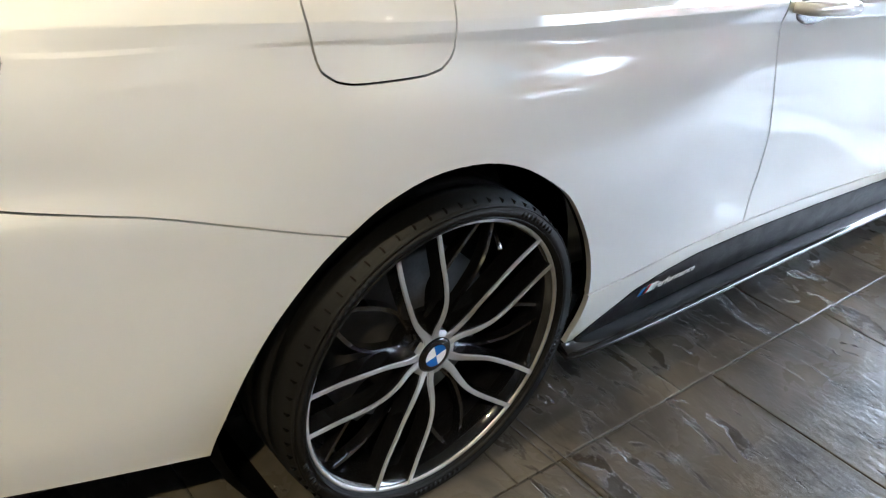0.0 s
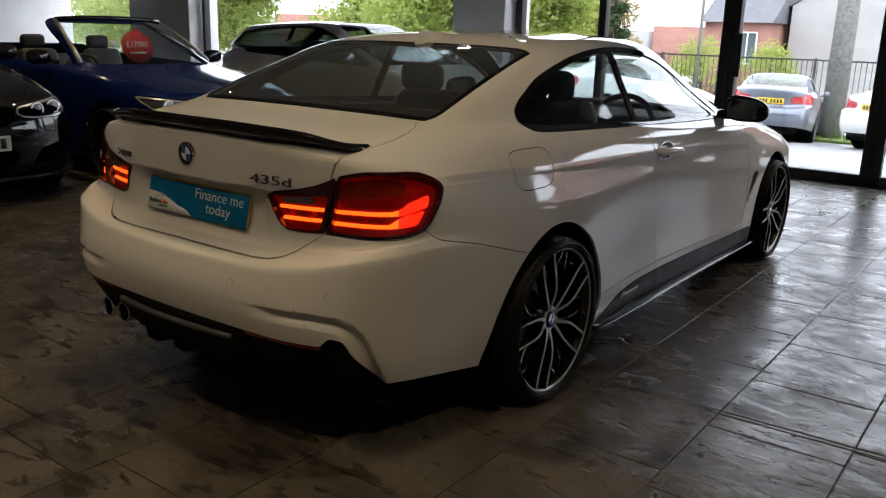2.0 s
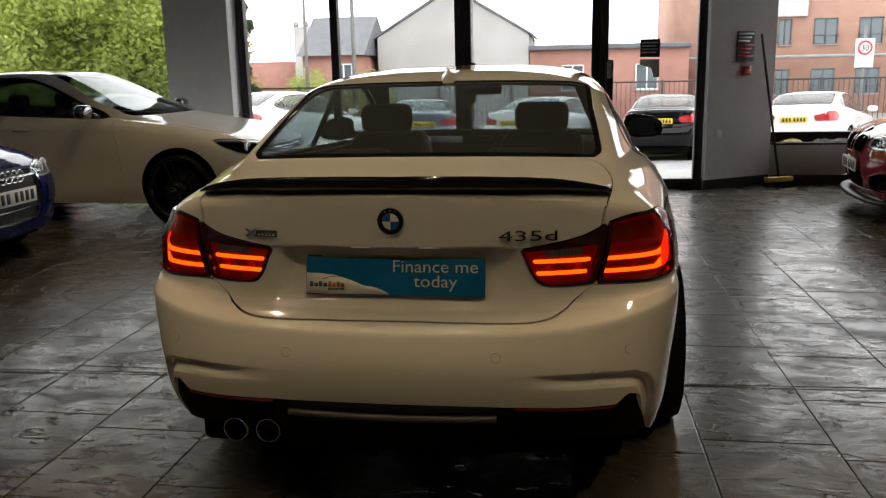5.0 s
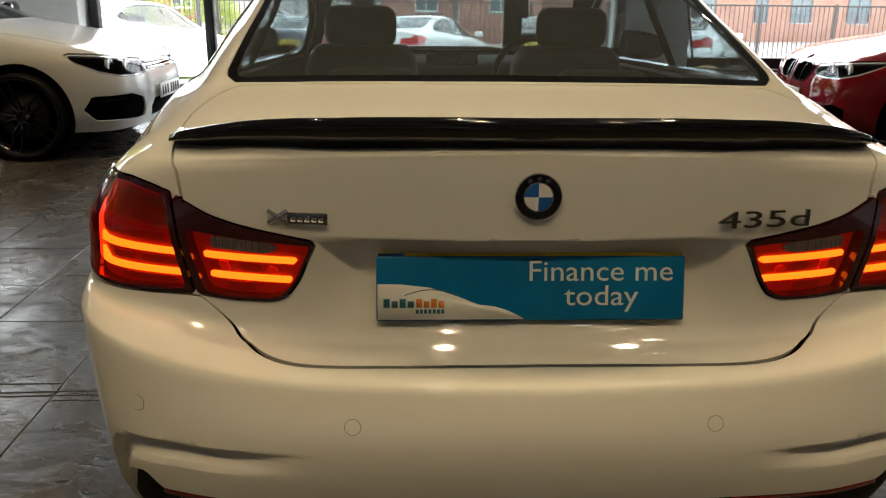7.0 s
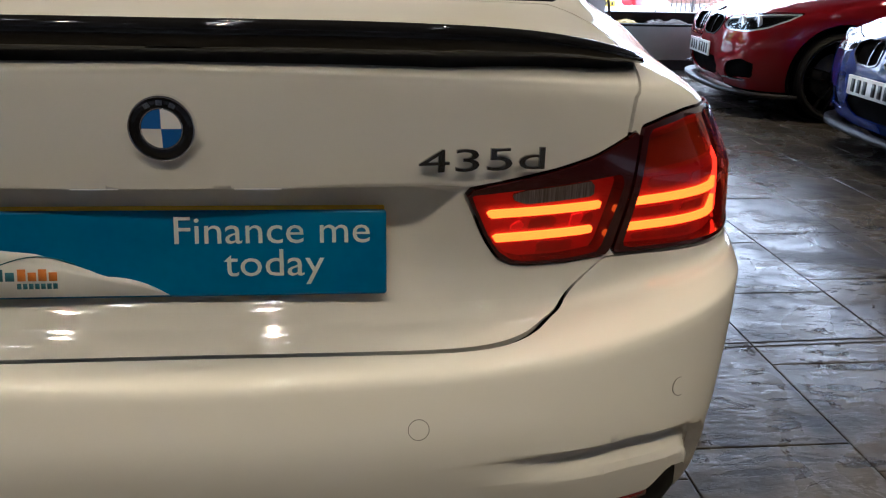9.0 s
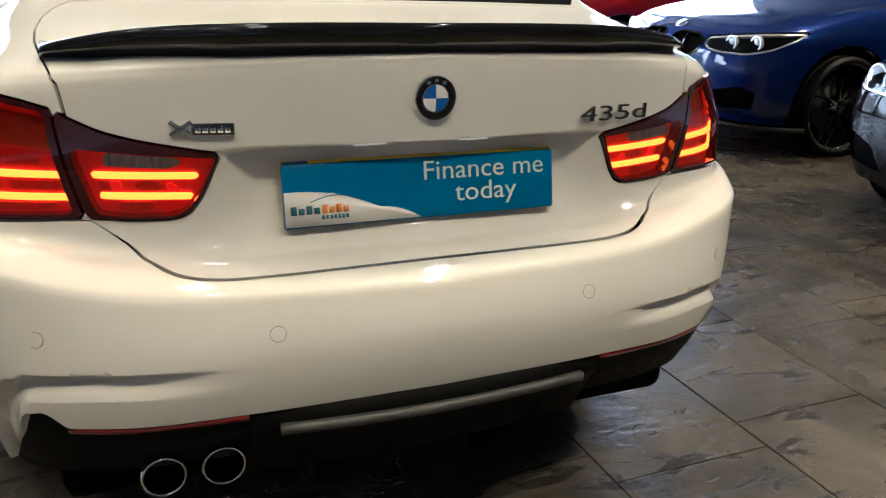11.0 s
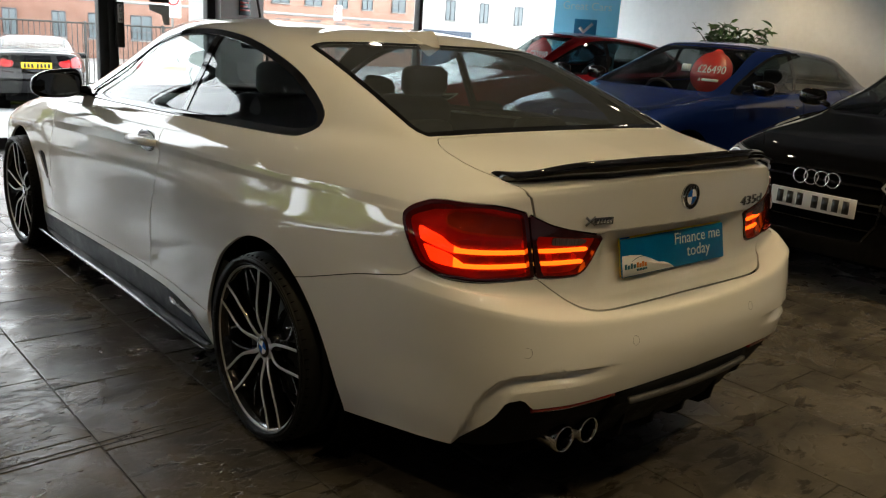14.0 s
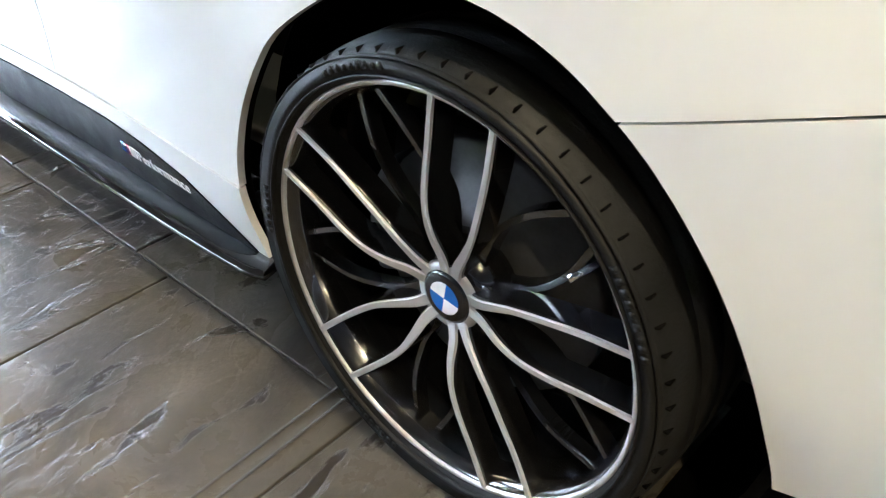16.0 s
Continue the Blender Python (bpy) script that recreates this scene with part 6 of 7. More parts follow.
    for y in (0.0, float(np.interp(2.81, *zip(*ymap)))):
        for s in (1, -1):
            part("arch_liner", lathe([(0.50, 0.0), (0.50, 0.375), (0.855, 0.368)], 28, "x"), GAP_BLACK, car).matrix_basis = Matrix.Translation((0, y, 0.326)) @ Matrix.Scale(s * xs, 4, (1, 0, 0))
    yb, yf = spot_at(0, -0.9, 0.3).y, spot_at(0, 3.4, 0.3).y
    part("underbody", box((-0.55, yb, 0.16), (0.55, yf, 0.34), 0.03), GAP_BLACK, car)
    part("cabin_floor", box((-0.72 * xs, spot_at(0, -0.3, 0.3).y, 0.30), (0.72 * xs, spot_at(0, 2.3, 0.3).y, 0.36)), INTERIOR, car)
    ys = float(np.interp(1.0, *zip(*ymap)))
    for x in (0.36, -0.36):
        seat_parts(car, x, ys)
    if not open_top or doors == 2:
        part("rear_seat_back", box((-0.55, ys - 0.95, 0.42), (0.55, ys - 0.78, 0.98), 0.05), LEATHER, car)
    d0 = spot_at(0, 1.75, 0.9).y
    part("dashboard", box((-0.68, d0, 0.62), (0.68, d0 + 0.55, 0.90), 0.06, segments=3), INTERIOR, car)
    part("steering_wheel", lathe([(0.016 * math.sin(a), 0.18 + 0.015 * math.cos(a)) for a in [math.tau * k / 8 for k in range(9)]], 28, "y"), LEATHER, car).matrix_basis = pose(0.36, d0 - 0.14, 0.86, -22)
    c = spot_at(0, 3.578, plate_z)
    if front_detail:
        plate_bars(car, Matrix.Translation((0, c.y + 0.018, c.z)), PLATE_WHITE)
    if front_detail and front == "kidney":
        lip = [spot_at(*p) for p in ((-0.815, 3.09, 0.172), (-0.785, 3.20, 0.172), (-0.70, 3.345, 0.172), (-0.53, 3.44, 0.172), (-0.29, 3.485, 0.172), (0, 3.50, 0.172), (0.29, 3.485, 0.172), (0.53, 3.44, 0.172), (0.70, 3.345, 0.172), (0.785, 3.20, 0.172), (0.815, 3.09, 0.172))]
        curve = catmull([tuple(p) for p in lip], 4).tolist()
        part("front_splitter", sweep(curve, [(-0.10, -0.010), (-0.10, 0.022), (-0.02, 0.014), (0.0, 0.010), (0.012, 0.006), (0.013, 0.004), (0.005, 0.0)]), SATIN_BLACK, car, "black front splitter")
        for sx in (-1, 1):
            pts = catmull([tuple(spot_at(sx * x, y, z)) for x, y, z in ((0.50, 3.54, 0.265), (0.62, 3.475, 0.262), (0.74, 3.36, 0.268))], 4).tolist()
            part("bumper_trim", sweep(pts, [(-0.01, 0.0), (-0.01, 0.012), (0.012, 0.008), (0.012, 0.002)]), GLOSS_BLACK, car)
            p = spot_at(sx * 0.70, 3.40, 0.345)
            part("fog_lamp", lathe([(-0.02, 0.040), (0.008, 0.038), (0.010, 0.030), (0.004, 0.0)], 20, "y"), LAMP_SILVER, car, "round fog lamp").matrix_basis = Matrix.Translation(p) @ Matrix.Rotation(radians(-sx * 28), 4, "Z")
        p = spot_at(0, 3.455, 0.728)
        part("bonnet_badge", lathe([(-0.004, 0.041), (0.004, 0.041), (0.007, 0.036), (0.006, 0.0)], 28, "z"), CHROME, car, "round chrome badge").matrix_basis = Matrix.Translation(p + Vector((0, 0, 0.004))) @ Matrix.Rotation(radians(-32), 4, "X")
    if front_detail and front == "single":
        top = spot_at(0, 3.56, 0.645)
        for k in range(4):
            bm = lathe([(0.0055 * math.sin(q), 0.043 + 0.0055 * math.cos(q)) for q in [math.tau * j / 8 for j in range(9)]], 32, "y")
            part("badge_ring", bm, CHROME, car, "chrome badge ring").matrix_basis = Matrix.Translation((-0.0975 + 0.065 * k, top.y + 0.030 + 0.002 * (k % 2), top.z))
    if open_top:
        for sx in (-1, 1):
            a, b = spot_at(sx * 0.705, 2.17, 0.965), spot_at(sx * 0.565, 1.56, 1.325)
            m = a.lerp(b, 0.5) + Vector((sx * 0.012, 0.02, 0.015))
            part("screen_pillar", tube([a, a.lerp(m, 0.5) + Vector((0, 0.008, 0.006)), m, m.lerp(b, 0.5) + Vector((0, 0.006, 0.006)), b], [0.024, 0.022, 0.020, 0.019, 0.018], 12), SATIN_SILVER, car, "silver windscreen pillar")
        hd = catmull([tuple(spot_at(x, y, z)) for x, y, z in ((-0.565, 1.56, 1.325), (-0.40, 1.62, 1.343), (0.0, 1.645, 1.352), (0.40, 1.62, 1.343), (0.565, 1.56, 1.325))], 5).tolist()
        part("screen_header", tube(hd, 0.024, 10), GLOSS_BLACK, car, "black windscreen header")
    r = spot_at(0, -0.945, 0.78)
    plate_bars(car, pose(0, r.y - 0.012, r.z, 0, 0, 180), YELLOW, True)
    if price:
        tag = thing("price_tag", "round red price tag with white figures behind the windscreen", "price tag", "windscreen price tags")
        tag.parent = None
        c = spot_at(tag_x, 1.70, 1.085)
        mm = Matrix.Translation(c) @ Matrix(((-1, 0, 0, 0), (0, -0.26, 0.966, 0), (0, 0.966, 0.26, 0), (0, 0, 0, 1)))
        big = 1.12 if open_top else 1.4
        mm = mm @ Matrix.Scale(big, 4)
        ring = [(0.160 * math.cos(q), 0.142 * math.sin(q) + 0.020 * math.exp(-((math.degrees(q) - 84) / 13) ** 4)) for q in [math.tau * k / 48 for k in range(48)]]
        part("tag_card", prism(ring, 0.003, plane="xy"), PRICE_RED, tag)
        letters("tag_figures", price, 0.078, 0.0006, CARD_WHITE, tag, Matrix.Translation((0, -0.004, 0.0036)), "CENTER", 0.95)
        part("tag_line", box((-0.055, -0.062, 0.003), (0.075, -0.044, 0.0042)), CARD_WHITE, tag)
        part("tag_mark", prism([(-0.088, -0.064), (-0.062, -0.064), (-0.075, -0.040)], 0.001, plane="xy", at=0.003), CARD_WHITE, tag)
        note = part("paper_note", box((-0.05, -0.002, -0.035), (0.05, 0.002, 0.035)), CARD_WHITE, car, "white paper note behind the windscreen")
        note.matrix_basis = Matrix.Translation(c + Vector((0.27, 0.02, 0.03))) @ Matrix.Rotation(radians(15), 4, "X")
        tag.matrix_world = at @ mm
    car.matrix_world = at
    return car


SAME_Y = [(-1.2, -1.2), (4.0, 4.0)]
SALOON_TOP = [(-0.44, -0.50), (0.27, 0.10), (1.0, 0.95), (1.56, 1.50), (2.42, 2.38), (3.6, 3.6)]
SALOON_Z = [(0.0, 0.0), (0.90, 0.93), (1.05, 1.10), (1.368, 1.43)]
SATIN_SILVER = plain("satin_silver", (0.62, 0.62, 0.64), 0.28, 1.0)
BLUE_OPEN = paint("dark_blue_lacquer", (0.003, 0.011, 0.085), 0.25, 0.4, 1.42)
BLUE_SALOON = paint("bright_blue_lacquer", (0.005, 0.019, 0.125), 0.25, 0.35)
RED_PAINT = paint("dark_red_lacquer", (0.20, 0.006, 0.010), 0.2, 0.35)
BLACK_PAINT = paint("black_lacquer", (0.003, 0.003, 0.0035), 0.0, 0.3, 1.36)
GREY_PAINT = paint("dark_grey_lacquer", (0.012, 0.013, 0.016), 0.1, 0.4)
SILVER_PAINT = paint("silver_grey_lacquer", (0.20, 0.22, 0.26), 0.6, 0.3)
WHITE_TWO = paint("plain_white_lacquer", (0.72, 0.72, 0.70))


def nose_at(x, y, heading, reach=3.60):
    """A pose whose nose lies at (x, y), heading in degrees from +x."""
    a = radians(heading)
    return Matrix.Translation((x - reach * math.cos(a), y - reach * math.sin(a), 0)) @ Matrix.Rotation(a - math.pi / 2, 4, "Z")


GOLF_Y = [(-1.2, -0.93), (-1.055, -0.80), (-0.45, -0.44), (0.45, 0.45), (2.36, 2.13), (3.2, 2.96), (3.585, 3.40), (4.0, 3.8)]
GOLF_TOP = [(-0.44, -0.66), (0.27, -0.28), (1.0, 0.80), (1.56, 1.30), (2.42, 2.10), (3.6, 3.4)]
GOLF_Z = [(0.0, 0.0), (0.90, 0.93), (1.05, 1.085), (1.368, 1.43)]
build_car("hatchback", "white three-door hatchback with black alloy wheels beside the window", WHITE_TWO, nose_at(-2.16, 4.80, -1.5, 3.41), GOLF_Y, GOLF_TOP, GOLF_Z, 0.985, "slot", 2, True, wheels=dark_spoke, tint=BLACK_GLASS)
build_car("convertible_car", "dark blue open-top convertible with a chrome-edged grille", BLUE_OPEN, nose_at(-3.45, 2.25, 0.6), SAME_Y, SAME_Y, [(0.0, 0.0), (1.368, 1.39)], 1.0, "single", 2, open_top=True, price="£17990", wheels=dark_spoke, plate_z=0.50, tag_x=-0.21, chrome=True, black_mirror=True)
build_car("black_saloon", "dark grey saloon with twin kidney grille and white plate", GREY_PAINT, nose_at(-3.92, 0.12, -4), SAME_Y, SALOON_TOP, SALOON_Z, 1.0, "kidney", 4)
build_car("red_saloon", "dark red saloon with black grille and front splitter", RED_PAINT, nose_at(3.02, 4.79, 174), SAME_Y, SALOON_TOP, SALOON_Z, 1.0, "kidney", 4, price="£20990", wheels=dark_spoke, black_mirror=True, tint=BLACK_GLASS)
build_car("blue_saloon", "bright blue saloon with black kidney grille and front splitter", BLUE_SALOON, nose_at(3.10, 2.49, 178), SAME_Y, SALOON_TOP, SALOON_Z, 1.0, "kidney", 4, price="£26490", wheels=dark_spoke, black_mirror=True, tint=BLACK_GLASS)
build_car("black_hatchback", "gloss black hatchback with wide single-frame grille", BLACK_PAINT, nose_at(2.70, -0.06, 179, 3.43), [(-1.2, -0.95), (-1.055, -0.82), (-0.45, -0.45), (0.45, 0.45), (2.36, 2.18), (3.2, 3.0), (3.585, 3.42), (4.0, 3.8)], GOLF_TOP, SALOON_Z, 0.985, "single", 4, True, plate_z=0.51, tint=BLACK_GLASS)


def fall(y):
    """Height of the yard outside, which falls away from the building."""
    return float(np.interp(y, [7.1, 8.6, 17.5, 20, 30, 50, 120], [-0.10, -0.15, -0.80, -0.90, -1.10, -1.65, -2.5]))


OUT_CARS = (("silver_saloon", "silver-grey saloon parked outside with yellow plate", SILVER_PAINT, -2.62, 15.0, 100, 2), ("white_coupe", "white saloon coupe parked outside on wet tarmac", WHITE_TWO, -0.71, 14.9, 64, 2), ("black_outdoor_saloon", "black saloon parked outside with red tail lamps", BLACK_PAINT, 2.38, 14.5, 76, 4), ("white_outdoor_saloon", "white saloon parked outside with yellow plate", WHITE_TWO, 5.0, 14.5, 62, 4), ("pale_outdoor_hatchback", "pale silver hatchback parked outside the window", SILVER_PAINT, -11.8, 9.6, 70, 4), ("white_outdoor_hatchback", "white hatchback parked outside the window", WHITE_TWO, -5.6, 10.6, 70, 4), ("white_street_car", "white car parked outside beside the others", WHITE_TWO, -8.8, 10.2, 70, 4))
for nm, lab, col, x, y, head, doors in OUT_CARS:
    a = radians(head)
    build_car(nm, lab, col, Matrix.Translation((x + math.cos(a) * 1.0, y + math.sin(a) * 1.0, fall(y + math.sin(a)) + 0.004)) @ Matrix.Rotation(radians(-4.1), 4, "X") @ Matrix.Rotation(a - math.pi / 2, 4, "Z"), SAME_Y, SALOON_TOP if doors == 4 else SAME_Y, SALOON_Z, 1.0, "kidney", doors, wheels=simple_wheel, quality=(4, 4), front_detail=False, group="cars parked outside")


# ---- outside ----
TARMAC = noisy("wet_tarmac", (0.20, 0.20, 0.205), (0.30, 0.30, 0.302), 3, (0.25, 0.55), bump=0.3, bump_scale=150)
GRASS_MAT = noisy("grass", (0.07, 0.12, 0.02), (0.16, 0.22, 0.05), 8, (0.8, 0.95), bump=0.4, bump_scale=60)
CONCRETE = noisy("pavement", (0.28, 0.28, 0.27), (0.38, 0.38, 0.36), 3, (0.7, 0.9), bump=0.2)
# paler than bare brick: haze and window glare are put into the colour
BRICK = noisy("orange_brick", (0.40, 0.215, 0.155), (0.50, 0.295, 0.225), 1.5, (0.8, 0.9), bump=0.3, bump_scale=30)
BRICK_DARK = noisy("dark_brick", (0.30, 0.14, 0.11), (0.40, 0.20, 0.15), 1.5, (0.8, 0.9), bump=0.3, bump_scale=30)
RENDERED = noisy("grey_render", (0.36, 0.34, 0.32), (0.46, 0.44, 0.42), 0.5, (0.85, 0.95), bump=0.1)
SLATE_ROOF = noisy("roof_slate", (0.10, 0.10, 0.11), (0.17, 0.17, 0.18), 3, (0.6, 0.8), bump=0.2)
WHITE_RENDER = noisy("white_render", (0.52, 0.52, 0.51), (0.62, 0.62, 0.61), 0.6, (0.85, 0.95))
FAR_GLASS = plain("far_window", (0.10, 0.13, 0.14), 0.08, 0.0, 0.5)
WINDOW_GREY = plain("grey_window_frame", (0.10, 0.10, 0.105), 0.5)
LEAF = noisy("leaves", (0.17, 0.225, 0.045), (0.39, 0.44, 0.12), 2.5, (0.5, 0.7))
LEAF_TAN = noisy("tan_leaves", (0.22, 0.18, 0.07), (0.40, 0.32, 0.14), 2.5, (0.5, 0.7))
LEAF_DARK = noisy("dark_leaves", (0.02, 0.045, 0.012), (0.05, 0.09, 0.025), 2.5, (0.5, 0.7))
for leaf_mat, tint in ((LEAF, (0.42, 0.50, 0.10, 1)), (LEAF_TAN, (0.42, 0.34, 0.13, 1))):
    ln = leaf_mat.node_tree
    thin, blend = ln.nodes.new("ShaderNodeBsdfTranslucent"), ln.nodes.new("ShaderNodeMixShader")
    thin.inputs[0].default_value = tint
    blend.inputs[0].default_value = 0.45
    leaf_end = next(k for k in ln.nodes if k.type == "OUTPUT_MATERIAL")
    ln.links.new(leaf_end.inputs[0].links[0].from_socket, blend.inputs[1])
    ln.links.new(thin.outputs[0], blend.inputs[2])
    ln.links.new(blend.outputs[0], leaf_end.inputs[0])
BARK = noisy("bark", (0.07, 0.05, 0.035), (0.14, 0.11, 0.08), 9, (0.8, 0.95), bump=0.5, bump_scale=40)
POST_GREY = noisy("weathered_post", (0.12, 0.11, 0.10), (0.28, 0.27, 0.25), 14, (0.7, 0.9), bump=0.4, bump_scale=60)
RAIL = noisy("railing_paint", (0.03, 0.03, 0.03), (0.06, 0.055, 0.05), 9, (0.5, 0.7))

# one sheet of ground: level by the building, falling gently away
bm = bmesh.new()
prev = None
for y, z in ((7.1, -0.10), (8.6, -0.15), (17.5, -0.80), (20.0, -0.90), (30.0, -1.10), (50.0, -1.65), (120.0, -2.5), (900.0, -4.0)):
    row = [bm.verts.new((x, y, z)) for x in (-600, -60, 60, 600)]
    if prev:
        for k in range(3):
            bm.faces.new((prev[k], prev[k + 1], row[k + 1], row[k]))
    prev = row
tagged(part("ground", bm, TARMAC, smooth=False), "grey tarmac forecourt and road outside", "ground", kind="structure")
tagged(part("pavement", box((-60, 7.12, -0.30), (60, 8.6, -0.06), 0.02), CONCRETE), "pale concrete pavement along the shop front", "pavement", kind="structure")


slope_z = fall
bm = bmesh.new()
prism([(17.2, -1.2), (17.2, -0.72), (19.8, -0.84), (19.8, -1.2)], 50, bm, "yz", -25)
tagged(part("grass_verge", bm, GRASS_MAT, smooth=False), "strip of green grass by the road", "grass", kind="structure")
rng = random.Random(8)
gv, gf = [], []
for k in range(5000):
    x, y = rng.uniform(-14, 12), rng.uniform(17.3, 19.7)
    z = -0.72 - 0.12 * (y - 17.2) / 2.6
    a, hgt = rng.uniform(0, 6.28), rng.uniform(0.05, 0.13)
    n = len(gv)
    gv += [(x, y, z), (x + 0.02 * math.cos(a), y + 0.02 * math.sin(a), z), (x + rng.uniform(-0.03, 0.03), y, z + hgt)]
    gf.append((n, n + 1, n + 2))
me = bpy.data.meshes.new("grass_blades")
me.from_pydata(gv, [], gf)
me.materials.append(GRASS_MAT)
tagged(new("grass_blades", me), "short green grass blades", "grass", kind="stuff")

# railings
fence = thing("railing", "dark metal railing along the road", "railing")
for x in np.arange(-13, 13.01, 2.0):
    part("railing_post", box((x - 0.03, 19.9, -1.0), (x + 0.03, 19.96, 0.98), 0.005), RAIL, fence)
for z in (-0.55, 0.93):
    part("railing_bar", box((-13, 19.91, z - 0.02), (13, 19.95, z + 0.02)), RAIL, fence)
for k in range(int(26 / 0.125)):
    x = -13 + 0.125 * k + 0.06
    part("railing_rod", box((x - 0.008, 19.92, -0.55), (x + 0.008, 19.936, 0.93)), RAIL, fence)

# thick weathered pole
pole = thing("street_pole", "thick weathered grey street pole", "pole", at=Matrix.Translation((-2.09, 18.3, -0.9)))
part("pole_shaft", tube([(0, 0, 0), (0.01, 0, 3), (0.03, 0, 7.5)], [0.25, 0.235, 0.21], 16), POST_GREY, pole)


def lamp_post(x, y, hgt=8.0):
    p = thing("street_lamp", "tall slim grey street lamp", "street lamp", "street lamps", Matrix.Translation((x, y, slope_z(y))))
    part("lamp_column", tube([(0, 0, 0), (0, 0, hgt * 0.4), (0, 0, hgt)], [0.09, 0.07, 0.045], 10), POST_GREY, p)
    part("lamp_arm", tube([(0, 0, hgt - 0.05), (0.4, 0, hgt + 0.1), (0.9, 0, hgt + 0.12)], 0.03, 8), POST_GREY, p)
    part("lamp_head", box((0.75, -0.1, hgt + 0.05), (1.3, 0.1, hgt + 0.17), 0.03), POST_GREY, p)


lamp_post(-6.9, 26.0, 9.0)
lamp_post(-10.8, 33.0, 9.0)
lamp_post(-21.8, 25.0, 9.0)
lamp_post(1.5, 27.0, 9.0)
for x, y, mid_z in ((10.34, 27.2, 1.62), (28.3, 44.0, 1.95)):
    s = thing("speed_sign", "round white speed limit sign with red ring", "road sign", "speed signs", Matrix.Translation((x, y, slope_z(y))))
    part("sign_post", tube([(0, 0, 0), (0, 0, mid_z - slope_z(y) + 0.9)], 0.04, 10), POST_GREY, s)
    k, top = 0.48, mid_z + 0.17 - slope_z(y)
    part("sign_board", box((-k * 0.62, -0.06, top - k * 1.35), (k * 0.62, -0.036, top + k * 0.62), 0.01), CARD_WHITE, s, "white sign board")
    part("sign_ring", lathe([(-0.075, k * 0.36), (-0.078, k * 0.40), (-0.078, k * 0.47), (-0.075, k * 0.50), (-0.062, k * 0.50)], 36, "y"), PRICE_RED, s, "red sign ring").matrix_basis = Matrix.Translation((0, 0, top))
    letters("sign_number", "30", k * 0.62, 0.004, PLATE_INK, s, pose(0, -0.068, top - k * 0.22, 90), "CENTER", 0.9)


def house_window(parent, x, y, z, w, h, frame=None, bars=2, deep=0.12, facing=0):
    """A framed window set into a facade that looks towards -y."""
    o = new("window")
    o.parent = parent
    o.matrix_basis = Matrix.Translation((x, y, z))
    part("pane", box((-w / 2, -0.015, 0), (w / 2, 0.02, h)), FAR_GLASS, o, smooth=False)
    fr = frame or WINDOW_GREY
    t = 0.07
    part("window_frame", box((-w / 2 - 0.02, -0.06, -t), (w / 2 + 0.02, 0.0, 0.0)), fr, o)
    part("window_frame", box((-w / 2 - 0.02, -0.06, h), (w / 2 + 0.02, 0.0, h + t)), fr, o)
    for k in range(bars + 1):
        xx = -w / 2 + w * k / bars
        part("window_frame", box((xx - t / 2, -0.058, 0.001), (xx + t / 2, -0.002, h - 0.001)), fr, o)
    part("window_sill", box((-w / 2 - 0.08, -0.11, -t - 0.06), (w / 2 + 0.08, 0.0, -t)), CONCRETE, o)


# orange-brick flats
flats = thing("apartment_block", "orange-brick three-storey apartment block with grey windows", "building")
FY, GZ = 50.0, -1.7
part("wall", box((6.9, FY, GZ), (39.2, FY + 10, 9.2)), BRICK, flats)
part("roof", box((6.5, FY - 0.4, 9.2), (39.6, FY + 10.4, 9.6), 0.05), SLATE_ROOF, flats)
for z, h in ((-0.45, 1.35), (2.45, 1.35), (5.35, 1.35)):
    for x, w in ((8.7, 0.0), (10.6, 0.7), (13.2, 0.7), (15.5, 1.25), (18.0, 1.25), (21.5, 0.7), (24.0, 1.25), (27.6, 1.35), (30.2, 1.35), (32.6, 0.9), (34.8, 0.9), (37.7, 1.25)):
        if w:
            house_window(flats, x, FY - 0.01, z, w, h)
            if w > 1.2:
                part("balcony_rail", box((x - w / 2 - 0.12, FY - 0.16, z + 0.42), (x + w / 2 + 0.12, FY - 0.12, z + 0.47)), WINDOW_GREY, flats)
part("string_course", box((6.88, FY - 0.05, 1.62), (39.22, FY + 0.02, 1.80)), CONCRETE, flats)
part("entrance_panel", box((12.2, FY - 0.25, 4.0), (14.4, FY - 0.02, 8.2), 0.02), WHITE_RENDER, flats, "white cladding panel")

# white house and shop
white_house = thing("white_house", "white rendered house with a dark shop front", "house")
part("wall", box((41.5, 52.0, GZ), (56.0, 60.0, 6.0)), WHITE_RENDER, white_house)
roof = bmesh.new()
prism([(51.6, 6.0), (60.4, 6.0), (56.0, 9.0)], 15.2, roof, "yz", 41.2)
part("roof", roof, SLATE_ROOF, white_house, smooth=False)
for x, z in ((44.6, 2.2), (48.4, 2.2), (52.6, 2.2)):
    house_window(white_house, x, 51.99, z, 1.0, 1.5)
part("shop_front", box((41.8, 51.8, GZ), (47.0, 51.99, 1.3), 0.03), noisy("navy_shop_front", (0.02, 0.035, 0.06), (0.04, 0.06, 0.09), 2, (0.4, 0.6)), white_house, "dark blue shop front")

